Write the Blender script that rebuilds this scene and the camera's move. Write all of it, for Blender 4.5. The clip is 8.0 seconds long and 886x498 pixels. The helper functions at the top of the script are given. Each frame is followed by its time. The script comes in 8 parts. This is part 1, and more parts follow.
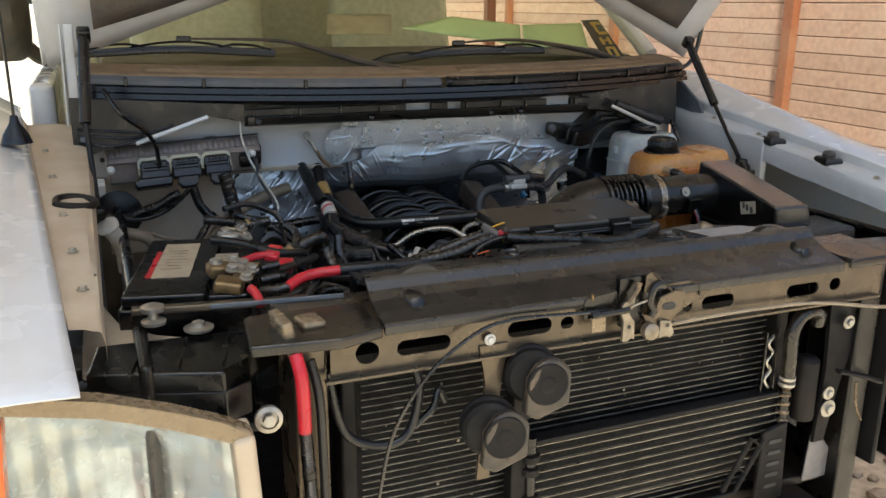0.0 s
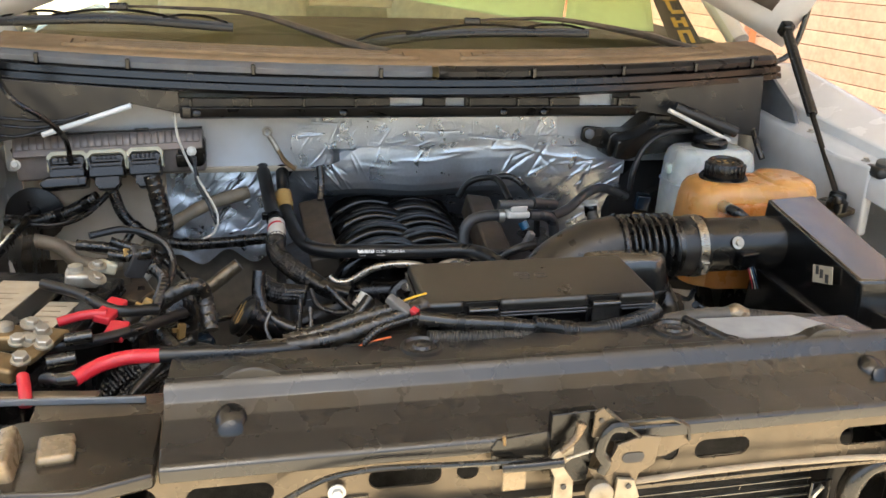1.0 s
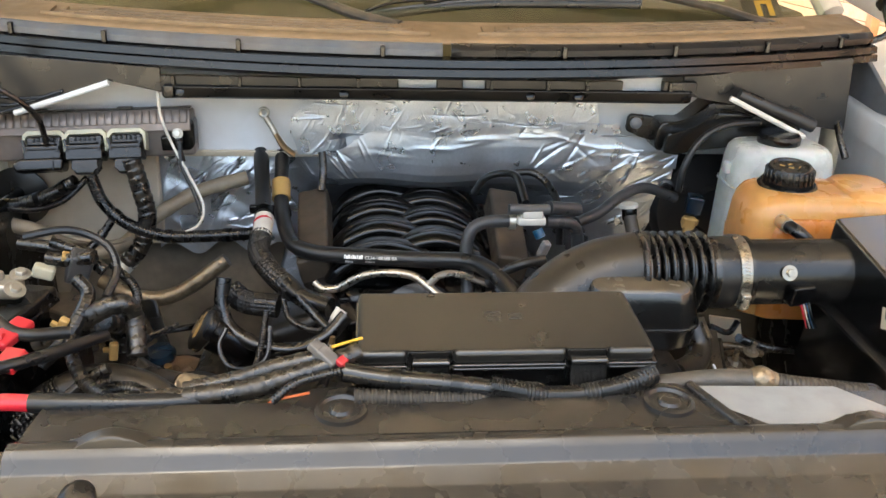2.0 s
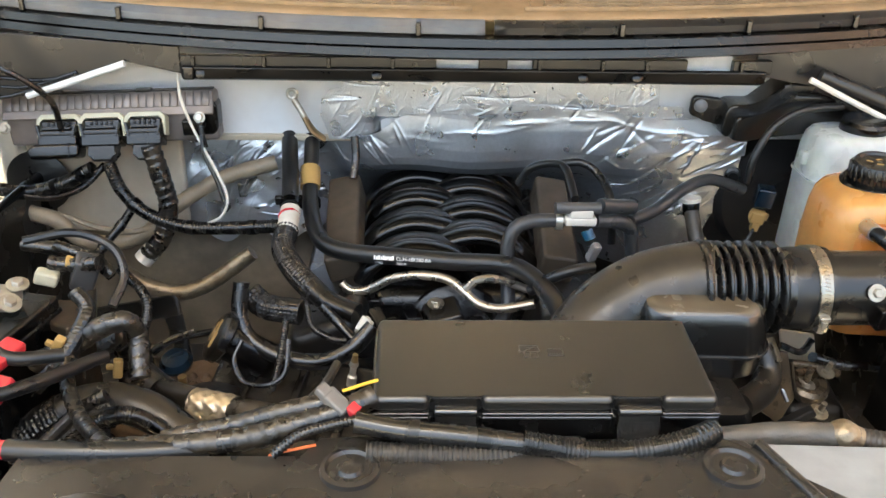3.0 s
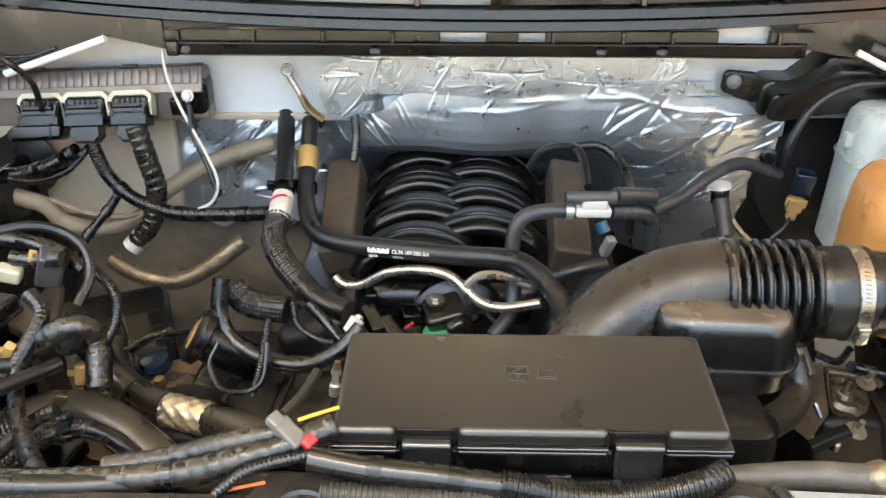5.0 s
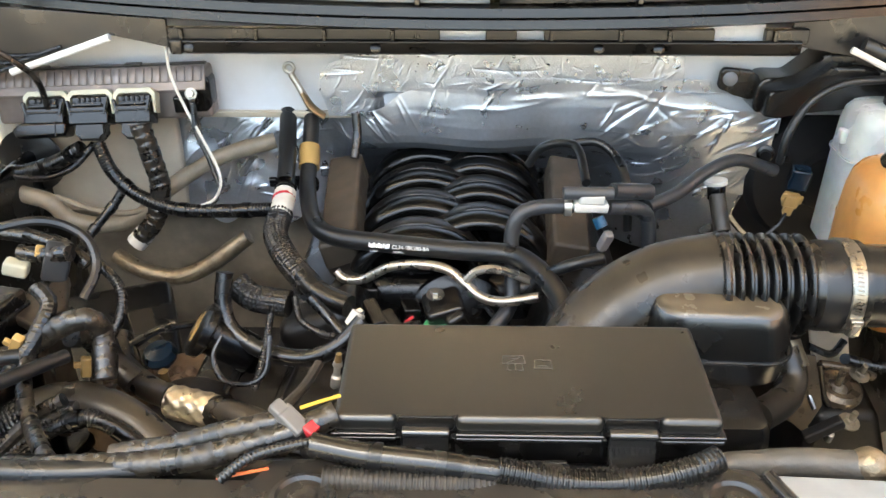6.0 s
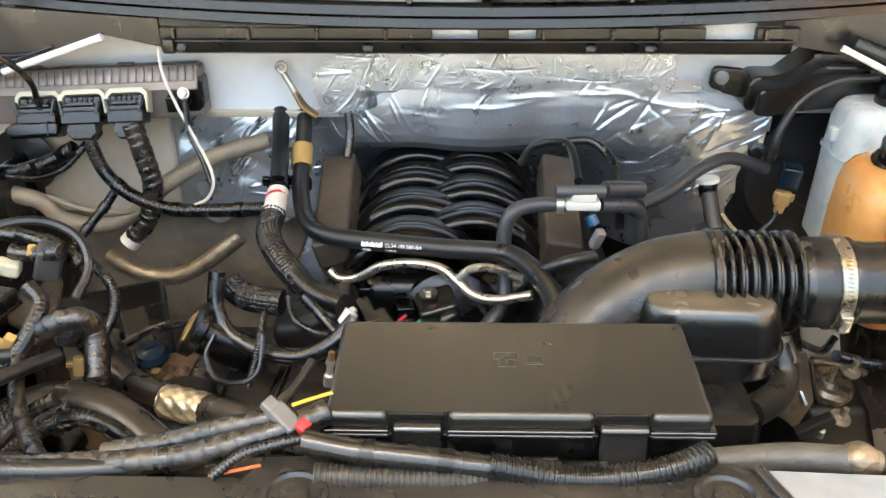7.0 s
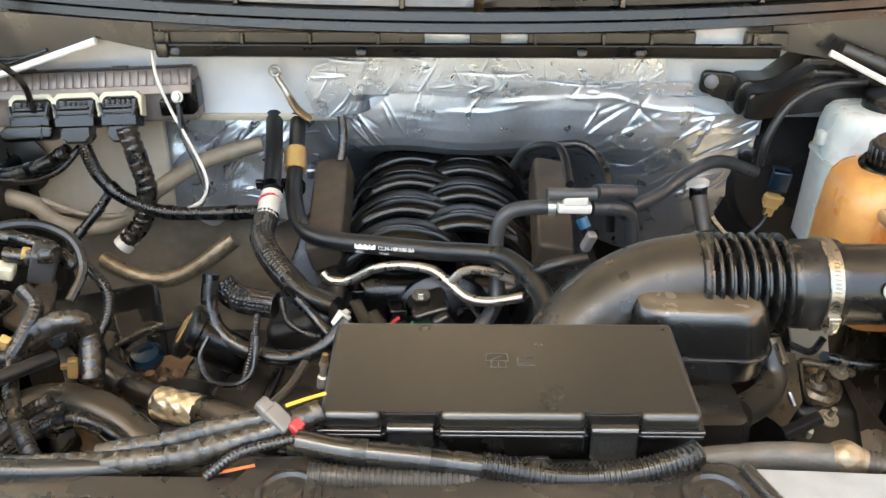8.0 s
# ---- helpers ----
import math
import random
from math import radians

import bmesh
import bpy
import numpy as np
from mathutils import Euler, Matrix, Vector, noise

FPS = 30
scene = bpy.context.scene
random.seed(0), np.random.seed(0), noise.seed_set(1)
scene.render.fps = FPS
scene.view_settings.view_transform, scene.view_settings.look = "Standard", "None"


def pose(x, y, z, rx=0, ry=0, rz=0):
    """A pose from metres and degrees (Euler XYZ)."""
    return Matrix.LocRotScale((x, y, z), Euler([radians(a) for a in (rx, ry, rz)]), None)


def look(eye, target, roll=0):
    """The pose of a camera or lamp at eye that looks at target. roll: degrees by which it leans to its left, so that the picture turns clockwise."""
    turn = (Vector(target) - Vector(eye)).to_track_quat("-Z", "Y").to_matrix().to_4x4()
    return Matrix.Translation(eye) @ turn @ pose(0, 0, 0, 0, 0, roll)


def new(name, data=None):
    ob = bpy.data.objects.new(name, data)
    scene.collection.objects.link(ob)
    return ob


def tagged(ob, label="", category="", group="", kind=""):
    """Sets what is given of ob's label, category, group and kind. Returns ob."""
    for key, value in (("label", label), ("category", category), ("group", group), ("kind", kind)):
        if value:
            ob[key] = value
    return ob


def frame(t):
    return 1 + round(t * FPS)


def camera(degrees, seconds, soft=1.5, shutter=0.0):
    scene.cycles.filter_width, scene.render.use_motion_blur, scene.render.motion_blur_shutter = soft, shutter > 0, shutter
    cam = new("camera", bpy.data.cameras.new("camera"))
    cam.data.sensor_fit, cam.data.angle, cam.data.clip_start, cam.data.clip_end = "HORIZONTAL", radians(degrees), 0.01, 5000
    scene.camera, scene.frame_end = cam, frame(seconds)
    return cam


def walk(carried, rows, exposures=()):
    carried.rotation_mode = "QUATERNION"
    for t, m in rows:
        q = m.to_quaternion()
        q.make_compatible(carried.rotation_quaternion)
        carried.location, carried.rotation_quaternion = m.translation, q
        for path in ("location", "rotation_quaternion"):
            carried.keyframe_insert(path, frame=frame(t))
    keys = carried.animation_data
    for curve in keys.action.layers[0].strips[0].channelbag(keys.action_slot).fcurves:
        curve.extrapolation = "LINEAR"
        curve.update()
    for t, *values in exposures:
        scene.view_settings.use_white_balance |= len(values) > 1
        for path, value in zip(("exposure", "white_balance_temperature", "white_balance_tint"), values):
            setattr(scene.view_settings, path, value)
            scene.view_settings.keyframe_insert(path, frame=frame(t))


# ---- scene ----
cam = camera(55.4, 8.0)
PATH = [
    (0, (-0.049, -0.016, 1.527), (0.682, 1.761, 0.972), 0.5),
    (0.5, (0.21, 0.193, 1.544), (0.792, 2.008, 0.939), 1.4),
    (1, (0.405, 0.33, 1.556), (0.83, 2.171, 0.902), 2.0),
    (1.2, (0.475, 0.371, 1.55), (0.847, 2.218, 0.879), 2.1),
    (2.3, (0.621, 0.565, 1.581), (0.754, 2.396, 0.788), 1.7),
    (2.5, (0.618, 0.59, 1.582), (0.731, 2.414, 0.77), 1.6),
    (3, (0.647, 0.658, 1.593), (0.697, 2.459, 0.727), 1.0),
    (3.5, (0.694, 0.709, 1.593), (0.707, 2.497, 0.698), 0.7),
    (4, (0.701, 0.749, 1.587), (0.679, 2.524, 0.666), 0.3),
    (4.5, (0.703, 0.768, 1.579), (0.662, 2.535, 0.644), 0.1),
    (6, (0.708, 0.747, 1.582), (0.656, 2.513, 0.644), -0.2),
    (6.5, (0.71, 0.742, 1.582), (0.662, 2.509, 0.646), -0.2),
    (7, (0.711, 0.744, 1.58), (0.671, 2.511, 0.644), -0.2),
    (7.5, (0.711, 0.741, 1.58), (0.68, 2.51, 0.647), -0.1),
    (8, (0.712, 0.736, 1.583), (0.688, 2.507, 0.654), -0.0),
]
walk(cam, [(t, look(eye, target, roll)) for t, eye, target, roll in PATH],
     exposures=[(0.0, 1.2, 5900, 2), (0.5, 1.75, 6000, 2), (1.0, 2.25, 6400, 3), (2.5, 2.85, 6600, 2), (4.5, 3.2, 6600, 1), (8.0, 3.3, 6600, 1)])

# ---- world and light ----
world = bpy.data.worlds.new("world")
scene.world = world
world.use_nodes = True
wn = world.node_tree
sky = wn.nodes.new("ShaderNodeTexSky")
sky.sky_type, sky.sun_disc = "NISHITA", False
sky.air_density, sky.dust_density, sky.ozone_density = 1.0, 5.0, 1.0
sky.sun_elevation, sky.sun_rotation = radians(73), radians(205)
wn.links.new(sky.outputs[0], wn.nodes["Background"].inputs[0])
wn.nodes["Background"].inputs[1].default_value = 0.11
sun = new("sun", bpy.data.lights.new("sun", "SUN"))
sun.data.energy, sun.data.angle, sun.data.color = 4.5, radians(0.6), (1.0, 0.93, 0.82)
sun.matrix_world = look((0, 0, 0), (0.14, 0.25, -0.957))


# ---- materials ----
def material(name, colour, rough=0.5, metal=0.0, spread=0.12, scale=40.0, bump=0.0, bump_scale=400.0, dirt=None, dirt_amount=0.3, dirt_scale=9.0, coat=0.0, spec=0.5, rough_spread=0.12, object_random=0.0, top=0.0):
    """A surface with fine grain, larger blotches of dirt, uneven gloss and a little relief."""
    m = bpy.data.materials.new(name)
    m.use_nodes = True
    nt = m.node_tree
    b = nt.nodes["Principled BSDF"]
    geo = nt.nodes.new("ShaderNodeNewGeometry")

    def noise_at(size, detail=5):
        n = nt.nodes.new("ShaderNodeTexNoise")
        n.inputs["Scale"].default_value, n.inputs["Detail"].default_value = size, detail
        nt.links.new(geo.outputs["Position"], n.inputs["Vector"])
        return n.outputs[0]

    def ramp(src, lo, hi, a, b2):
        r = nt.nodes.new("ShaderNodeMapRange")
        r.inputs[1].default_value, r.inputs[2].default_value = lo, hi
        r.inputs[3].default_value, r.inputs[4].default_value = a, b2
        nt.links.new(src, r.inputs[0])
        return r.outputs[0]

    fine = noise_at(scale)
    mix = nt.nodes.new("ShaderNodeMix")
    mix.data_type = "RGBA"
    mix.inputs[6].default_value = (*[c * (1 - spread) for c in colour], 1)
    mix.inputs[7].default_value = (*[min(1, c * (1 + spread)) for c in colour], 1)
    nt.links.new(ramp(fine, 0.3, 0.7, 0, 1), mix.inputs[0])
    out = mix.outputs[2]
    if dirt:
        big = noise_at(dirt_scale, 8)
        mix2 = nt.nodes.new("ShaderNodeMix")
        mix2.data_type = "RGBA"
        mix2.inputs[7].default_value = (*dirt, 1)
        nt.links.new(out, mix2.inputs[6])
        nt.links.new(ramp(big, 0.42, 0.72, 0, dirt_amount), mix2.inputs[0])
        out = mix2.outputs[2]
    # tan tint on upward faces: thin dust plus a painted-in warm reflection
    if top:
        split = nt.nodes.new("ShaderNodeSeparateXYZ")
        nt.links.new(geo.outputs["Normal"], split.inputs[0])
        top_tint = nt.nodes.new("ShaderNodeMath")
        top_tint.operation = "MULTIPLY"
        nt.links.new(ramp(split.outputs[2], 0.35, 0.95, 0, 1), top_tint.inputs[0])
        nt.links.new(ramp(noise_at(dirt_scale * 1.7, 7), 0.25, 0.75, top * 0.45, top), top_tint.inputs[1])
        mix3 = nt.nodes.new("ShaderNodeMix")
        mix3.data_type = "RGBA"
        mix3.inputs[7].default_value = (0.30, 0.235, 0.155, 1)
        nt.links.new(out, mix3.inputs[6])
        nt.links.new(top_tint.outputs[0], mix3.inputs[0])
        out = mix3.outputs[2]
    if object_random:
        info = nt.nodes.new("ShaderNodeObjectInfo")
        hsv = nt.nodes.new("ShaderNodeHueSaturation")
        nt.links.new(ramp(info.outputs["Random"], 0, 1, 1 - object_random, 1 + object_random), hsv.inputs["Value"])
        nt.links.new(out, hsv.inputs["Color"])
        out = hsv.outputs[0]
    nt.links.new(out, b.inputs["Base Color"])
    patch = noise_at(dirt_scale * 2.3, 6)
    nt.links.new(ramp(patch, 0.3, 0.7, max(0.02, rough - rough_spread), min(1, rough + rough_spread)), b.inputs["Roughness"])
    b.inputs["Metallic"].default_value = metal
    b.inputs["Coat Weight"].default_value = coat
    b.inputs["Coat Roughness"].default_value = 0.055
    b.inputs["Specular IOR Level"].default_value = spec
    if bump:
        bp = nt.nodes.new("ShaderNodeBump")
        bp.inputs["Strength"].default_value, bp.inputs["Distance"].default_value = bump, 0.002
        nt.links.new(noise_at(bump_scale, 6), bp.inputs["Height"])
        nt.links.new(bp.outputs[0], b.inputs["Normal"])
    return m


DUST = (0.28, 0.20, 0.12)
PLASTIC = material("black_plastic", (0.0024, 0.0024, 0.0024), 0.24, bump=0.10, bump_scale=900)
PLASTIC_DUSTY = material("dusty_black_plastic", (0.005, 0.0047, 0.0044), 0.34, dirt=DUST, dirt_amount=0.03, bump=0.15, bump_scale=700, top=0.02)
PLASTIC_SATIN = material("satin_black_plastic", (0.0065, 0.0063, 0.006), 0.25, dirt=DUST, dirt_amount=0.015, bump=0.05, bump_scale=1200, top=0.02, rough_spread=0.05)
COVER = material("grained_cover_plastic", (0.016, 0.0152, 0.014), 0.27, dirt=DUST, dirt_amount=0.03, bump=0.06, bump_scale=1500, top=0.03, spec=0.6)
COWL_BLACK = material("weathered_cowl_plastic", (0.010, 0.0102, 0.0108), 0.34, dirt=DUST, dirt_amount=0.05, bump=0.05, bump_scale=900)
RUBBER = material("black_rubber", (0.008, 0.0084, 0.009), 0.34, dirt=DUST, dirt_amount=0.012, bump=0.08, bump_scale=500)
RUBBER_GREY = material("grey_rubber_hose", (0.028, 0.030, 0.033), 0.38, dirt=DUST, dirt_amount=0.05, bump=0.1, bump_scale=500)
# tan on upper faces stands for the warm reflection on the resonator
RES_TOP = material("tan_sheen_top_plastic", (0.006, 0.0058, 0.0052), 0.26, bump=0.02, bump_scale=1500, top=0.42, rough_spread=0.04, spec=0.9)
LOOM = material("glossy_black_loom", (0.0050, 0.0048, 0.0046), 0.26, spec=0.7, dirt=DUST, dirt_amount=0.03, dirt_scale=20)
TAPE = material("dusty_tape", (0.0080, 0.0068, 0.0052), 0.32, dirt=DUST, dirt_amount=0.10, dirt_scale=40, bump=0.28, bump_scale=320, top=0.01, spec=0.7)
GREY_TAPE = material("grey_dusty_tape", (0.060, 0.056, 0.049), 0.5, dirt=DUST, dirt_amount=0.15, dirt_scale=30, bump=0.4, bump_scale=200)
BRAID = material("braided_sleeve", (0.010, 0.0095, 0.009), 0.24, dirt=DUST, dirt_amount=0.06)
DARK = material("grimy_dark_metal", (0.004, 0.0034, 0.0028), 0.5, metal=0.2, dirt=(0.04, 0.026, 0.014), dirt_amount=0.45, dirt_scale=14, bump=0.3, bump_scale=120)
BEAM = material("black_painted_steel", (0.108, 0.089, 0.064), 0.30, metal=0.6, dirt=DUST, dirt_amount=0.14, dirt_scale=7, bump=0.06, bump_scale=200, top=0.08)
PAINT = material("white_car_paint", (0.66, 0.69, 0.72), 0.22, spread=0.02, dirt=(0.45, 0.36, 0.26), dirt_amount=0.16, dirt_scale=6, coat=0.6)
PAINT_INNER = material("white_inner_paint", (0.55, 0.575, 0.60), 0.4, spread=0.03, dirt=(0.42, 0.34, 0.24), dirt_amount=0.35, dirt_scale=7)
PAINT_DUSTY = material("dusty_white_paint", (0.54, 0.475, 0.37), 0.5, spread=0.05, dirt=(0.40, 0.30, 0.19), dirt_amount=0.75, dirt_scale=8)
MANIFOLD = material("clean_moulded_plastic", (0.0035, 0.0035, 0.0034), 0.20, dirt=DUST, dirt_amount=0.03, bump=0.03, bump_scale=800, rough_spread=0.06, spec=0.45)
# upper faces tinted tan, painting the sandy reflection on the air box
BOX_TOP = material("tan_sheen_box_plastic", (0.004, 0.0039, 0.0037), 0.20, bump=0.03, bump_scale=1500, top=0.24, rough_spread=0.05, spec=0.9)
RIM = material("shiny_moulded_rim", (0.018, 0.0172, 0.0158), 0.15, rough_spread=0.03, spec=1.0)
COWL_DUST = material("sand_dusted_plastic", (0.20, 0.135, 0.072), 0.7, dirt=(0.30, 0.20, 0.11), dirt_amount=0.6, dirt_scale=12, bump=0.2, bump_scale=300)
SEAL = material("grey_rubber_seal", (0.10, 0.115, 0.135), 0.45, dirt=DUST, dirt_amount=0.2)
FOIL_LOW = material("crinkled_foil", (0.50, 0.53, 0.575), 0.31, metal=0.85, spread=0.06, scale=160, dirt=(0.36, 0.30, 0.23), dirt_amount=0.40, dirt_scale=9, bump=0.06, bump_scale=240, rough_spread=0.08)
FOIL = material("aluminium_foil", (0.43, 0.455, 0.49), 0.30, metal=0.82, bump=0.22, bump_scale=900, spread=0.08, scale=300, dirt=(0.42, 0.43, 0.44), dirt_amount=0.25, dirt_scale=14, rough_spread=0.06)
ALU = material("bare_aluminium", (0.62, 0.60, 0.56), 0.32, metal=1.0, dirt=(0.3, 0.26, 0.2), dirt_amount=0.3, dirt_scale=20)
STEEL = material("polished_steel", (0.44, 0.405, 0.345), 0.31, metal=0.9, dirt=(0.28, 0.23, 0.17), dirt_amount=0.35, dirt_scale=30)
ZINC = material("pale_zinc", (0.45, 0.43, 0.375), 0.40, metal=0.7, dirt=(0.20, 0.155, 0.10), dirt_amount=0.55, dirt_scale=50)
BRASS = material("corroded_brass", (0.24, 0.165, 0.08), 0.42, metal=0.7, dirt=(0.10, 0.07, 0.04), dirt_amount=0.6, dirt_scale=60)
RED = material("red_plastic", (0.46, 0.014, 0.028), 0.34, dirt=DUST, dirt_amount=0.08)
ORANGE_WIRE = material("orange_wire", (0.55, 0.12, 0.03), 0.4)
YELLOW = material("yellow_plastic", (0.55, 0.34, 0.03), 0.42)
YELLOW_TAPE = material("tan_tape", (0.40, 0.26, 0.09), 0.45, dirt=(0.2, 0.13, 0.06), dirt_amount=0.4)
WHITE_PLASTIC = material("white_plastic", (0.56, 0.545, 0.50), 0.4, dirt=(0.34, 0.27, 0.18), dirt_amount=0.3, dirt_scale=30)
CREAM = material("cream_plastic", (0.46, 0.45, 0.34), 0.4, dirt=(0.35, 0.28, 0.18), dirt_amount=0.3, dirt_scale=40)
GREY_PLASTIC = material("grey_plastic", (0.045, 0.048, 0.052), 0.38, dirt=DUST, dirt_amount=0.12)
GREY_CASE = material("cast_grey_case", (0.21, 0.20, 0.206), 0.48, metal=0.4, dirt=(0.25, 0.2, 0.14), dirt_amount=0.4, dirt_scale=20)
BLUE = material("blue_plastic", (0.012, 0.06, 0.12), 0.3)
TAN_STEEL = material("tan_dusty_steel", (0.26, 0.20, 0.125), 0.28, metal=0.3, dirt=(0.12, 0.09, 0.055), dirt_amount=0.5, dirt_scale=40)
GREEN = material("green_seal", (0.05, 0.30, 0.12), 0.45)
PAPER = material("label_paper", (0.40, 0.35, 0.265), 0.6, dirt=(0.28, 0.22, 0.14), dirt_amount=0.5, dirt_scale=30)
PRINT = material("label_print", (0.75, 0.75, 0.72), 0.5)
INK = material("dark_ink", (0.03, 0.03, 0.03), 0.6)
BEIGE_HOSE = material("beige_wrapped_hose", (0.25, 0.205, 0.145), 0.5, dirt=(0.10, 0.07, 0.04), dirt_amount=0.5, dirt_scale=30, bump=0.3, bump_scale=200)
GOLD_WRAP = material("crinkled_heat_sleeve", (0.25, 0.205, 0.14), 0.38, metal=0.7, dirt=(0.13, 0.09, 0.055), dirt_amount=0.7, dirt_scale=60, bump=0.9, bump_scale=160)
RUST = material("rusty_metal", (0.13, 0.082, 0.048), 0.75, dirt=(0.03, 0.02, 0.013), dirt_amount=0.6, dirt_scale=40, bump=0.5, bump_scale=150)


def shell(name, colour, rough, weight, subsurface=0.0, tint=None):
    m = material(name, colour, rough, dirt=tint, dirt_amount=0.35, dirt_scale=7, rough_spread=0.05)
    b = m.node_tree.nodes["Principled BSDF"]
    b.inputs["Transmission Weight"].default_value = weight
    b.inputs["Subsurface Weight"].default_value = subsurface
    b.inputs["Subsurface Radius"].default_value = (0.04, 0.02, 0.008)
    b.inputs["Subsurface Scale"].default_value = 0.5
    return m


RESERVOIR = shell("amber_tank_plastic", (0.50, 0.25, 0.075), 0.28, 0.0, 0.35, (0.56, 0.36, 0.16))
RESERVOIR_DARK = shell("deep_amber_tank_plastic", (0.46, 0.17, 0.035), 0.28, 0.0, 0.35, (0.50, 0.24, 0.08))
TANK_WHITE = shell("milky_tank_plastic", (0.46, 0.49, 0.48), 0.3, 0.0, 0.3)


def thin_glass(name, tint, rough=0.01, gloss=1.0):
    """A thin pane: tinted see-through with a mirror coat that grows toward grazing angles."""
    m = bpy.data.materials.new(name)
    m.use_nodes = True
    nt = m.node_tree
    nt.nodes.remove(nt.nodes["Principled BSDF"])
    clear, shine, mix, fr, mul = (nt.nodes.new("ShaderNode" + k) for k in ("BsdfTransparent", "BsdfGlossy", "MixShader", "LayerWeight", "Math"))
    clear.inputs[0].default_value = (*tint, 1)
    shine.inputs["Roughness"].default_value = rough
    fr.inputs[0].default_value = 0.5
    mul.operation = "POWER"
    mul.inputs[1].default_value = 5.0
    rise = nt.nodes.new("ShaderNodeMapRange")
    rise.inputs[3].default_value, rise.inputs[4].default_value = 0.05 * gloss, gloss
    nt.links.new(fr.outputs["Facing"], mul.inputs[0])
    nt.links.new(mul.outputs[0], rise.inputs[0])
    nt.links.new(rise.outputs[0], mix.inputs[0])
    nt.links.new(clear.outputs[0], mix.inputs[1])
    nt.links.new(shine.outputs[0], mix.inputs[2])
    nt.links.new(mix.outputs[0], nt.nodes["Material Output"].inputs[0])
    return m


GLASS = thin_glass("tinted_glass", (0.84, 0.86, 0.70))
LENS = thin_glass("headlight_lens", (0.86, 0.88, 0.88), 0.04)
ORANGE_LENS = shell("orange_lens", (0.85, 0.16, 0.03), 0.2, 0.0)
REFLECTOR = material("silvered_reflector", (0.60, 0.66, 0.68), 0.22, metal=0.6, spread=0.25, scale=22, dirt=(0.50, 0.46, 0.36), dirt_amount=0.5, dirt_scale=16, bump=0.5, bump_scale=30)
ZINC_BROWN = material("oily_brown_steel", (0.16, 0.12, 0.08), 0.30, metal=0.6, dirt=(0.05, 0.035, 0.02), dirt_amount=0.6, dirt_scale=50)
NAVY = material("navy_plastic", (0.006, 0.016, 0.03), 0.22)
GREY_LIGHT = material("light_grey_connector", (0.10, 0.103, 0.107), 0.36, dirt=DUST, dirt_amount=0.12)
GREY_LOOM = material("dusty_grey_loom", (0.020, 0.0185, 0.016), 0.45, dirt=(0.09, 0.07, 0.045), dirt_amount=0.4, dirt_scale=30)
SLEEVE = material("warm_silver_sleeve", (0.66, 0.57, 0.43), 0.38, metal=0.85, dirt=(0.2, 0.14, 0.08), dirt_amount=0.45, dirt_scale=70)
LID = material("satin_lid_plastic", (0.0130, 0.0125, 0.0110), 0.30, spread=0.05, bump=0.02, bump_scale=1500, rough_spread=0.03, spec=0.8)
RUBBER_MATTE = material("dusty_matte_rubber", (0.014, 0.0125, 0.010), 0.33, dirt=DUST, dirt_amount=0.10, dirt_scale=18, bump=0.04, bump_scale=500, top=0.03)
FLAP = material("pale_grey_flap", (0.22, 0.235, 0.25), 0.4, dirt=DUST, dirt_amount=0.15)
WIPER = material("dusty_wiper_paint", (0.040, 0.036, 0.030), 0.4, dirt=DUST, dirt_amount=0.3, dirt_scale=20)
GLOSS_STEEL = material("glossy_black_steel", (0.016, 0.0138, 0.0105), 0.20, dirt=DUST, dirt_amount=0.08, dirt_scale=12, bump=0.05, bump_scale=150)


# ---- builders ----
PIECES = ("board", "fin", "fin_tube", "grille_rib", "cap_rib", "plug_rib")


def part(name, bm, mat, parent=None, label="", smooth=True):
    """Links a bmesh, or (vertices, faces), as one mesh object in world space, under a thing or a part where one is given."""
    me = bpy.data.meshes.new(name)
    if isinstance(bm, tuple):
        me.from_pydata([tuple(v) for v in bm[0]], [], [tuple(f) for f in bm[1]])
    else:
        bmesh.ops.recalc_face_normals(bm, faces=bm.faces)
        bm.to_mesh(me)
        bm.free()
    me.materials.append(mat)
    if smooth:
        me.polygons.foreach_set("use_smooth", [True] * len(me.polygons))
        me.set_sharp_from_angle(angle=radians(50 if not isinstance(bm, tuple) else 38))
    ob = new(name, me)
    if smooth and not isinstance(bm, tuple) and len(me.polygons) > 6 and name not in PIECES:
        ob.modifiers.new("flat_faces", "WEIGHTED_NORMAL").keep_sharp = True
    if parent:
        ob.parent = parent
        if parent.type == "EMPTY":
            ob.matrix_parent_inverse = parent.matrix_basis.inverted()
    if label:
        ob["label"] = label
    return ob


def thing(name, label, category, at=(0, 0, 0), group=""):
    ob = new(name)
    ob.location = at
    ob.empty_display_size = 0.02
    return tagged(ob, label, category, group)


def solo(name, bm, mat, label, category, group="", kind="", smooth=True):
    return tagged(part(name, bm, mat, None, "", smooth), label, category, group, kind)


def box(bm, c, size, rot=(0, 0, 0), bevel=0.003, seg=2, taper=1.0):
    """A bevelled block; taper scales its top."""
    m = pose(*c, *rot) @ Matrix.Diagonal((*size, 1))
    vs = bmesh.ops.create_cube(bm, size=1)["verts"]
    for v in vs:
        if v.co.z > 0:
            v.co.x *= taper
            v.co.y *= taper
    bmesh.ops.transform(bm, matrix=m, verts=vs)
    if bevel:
        es = list({e for v in vs for e in v.link_edges})
        bmesh.ops.bevel(bm, geom=es, offset=min(bevel, min(size) * 0.45), segments=seg, affect="EDGES", profile=0.5)
    return bm


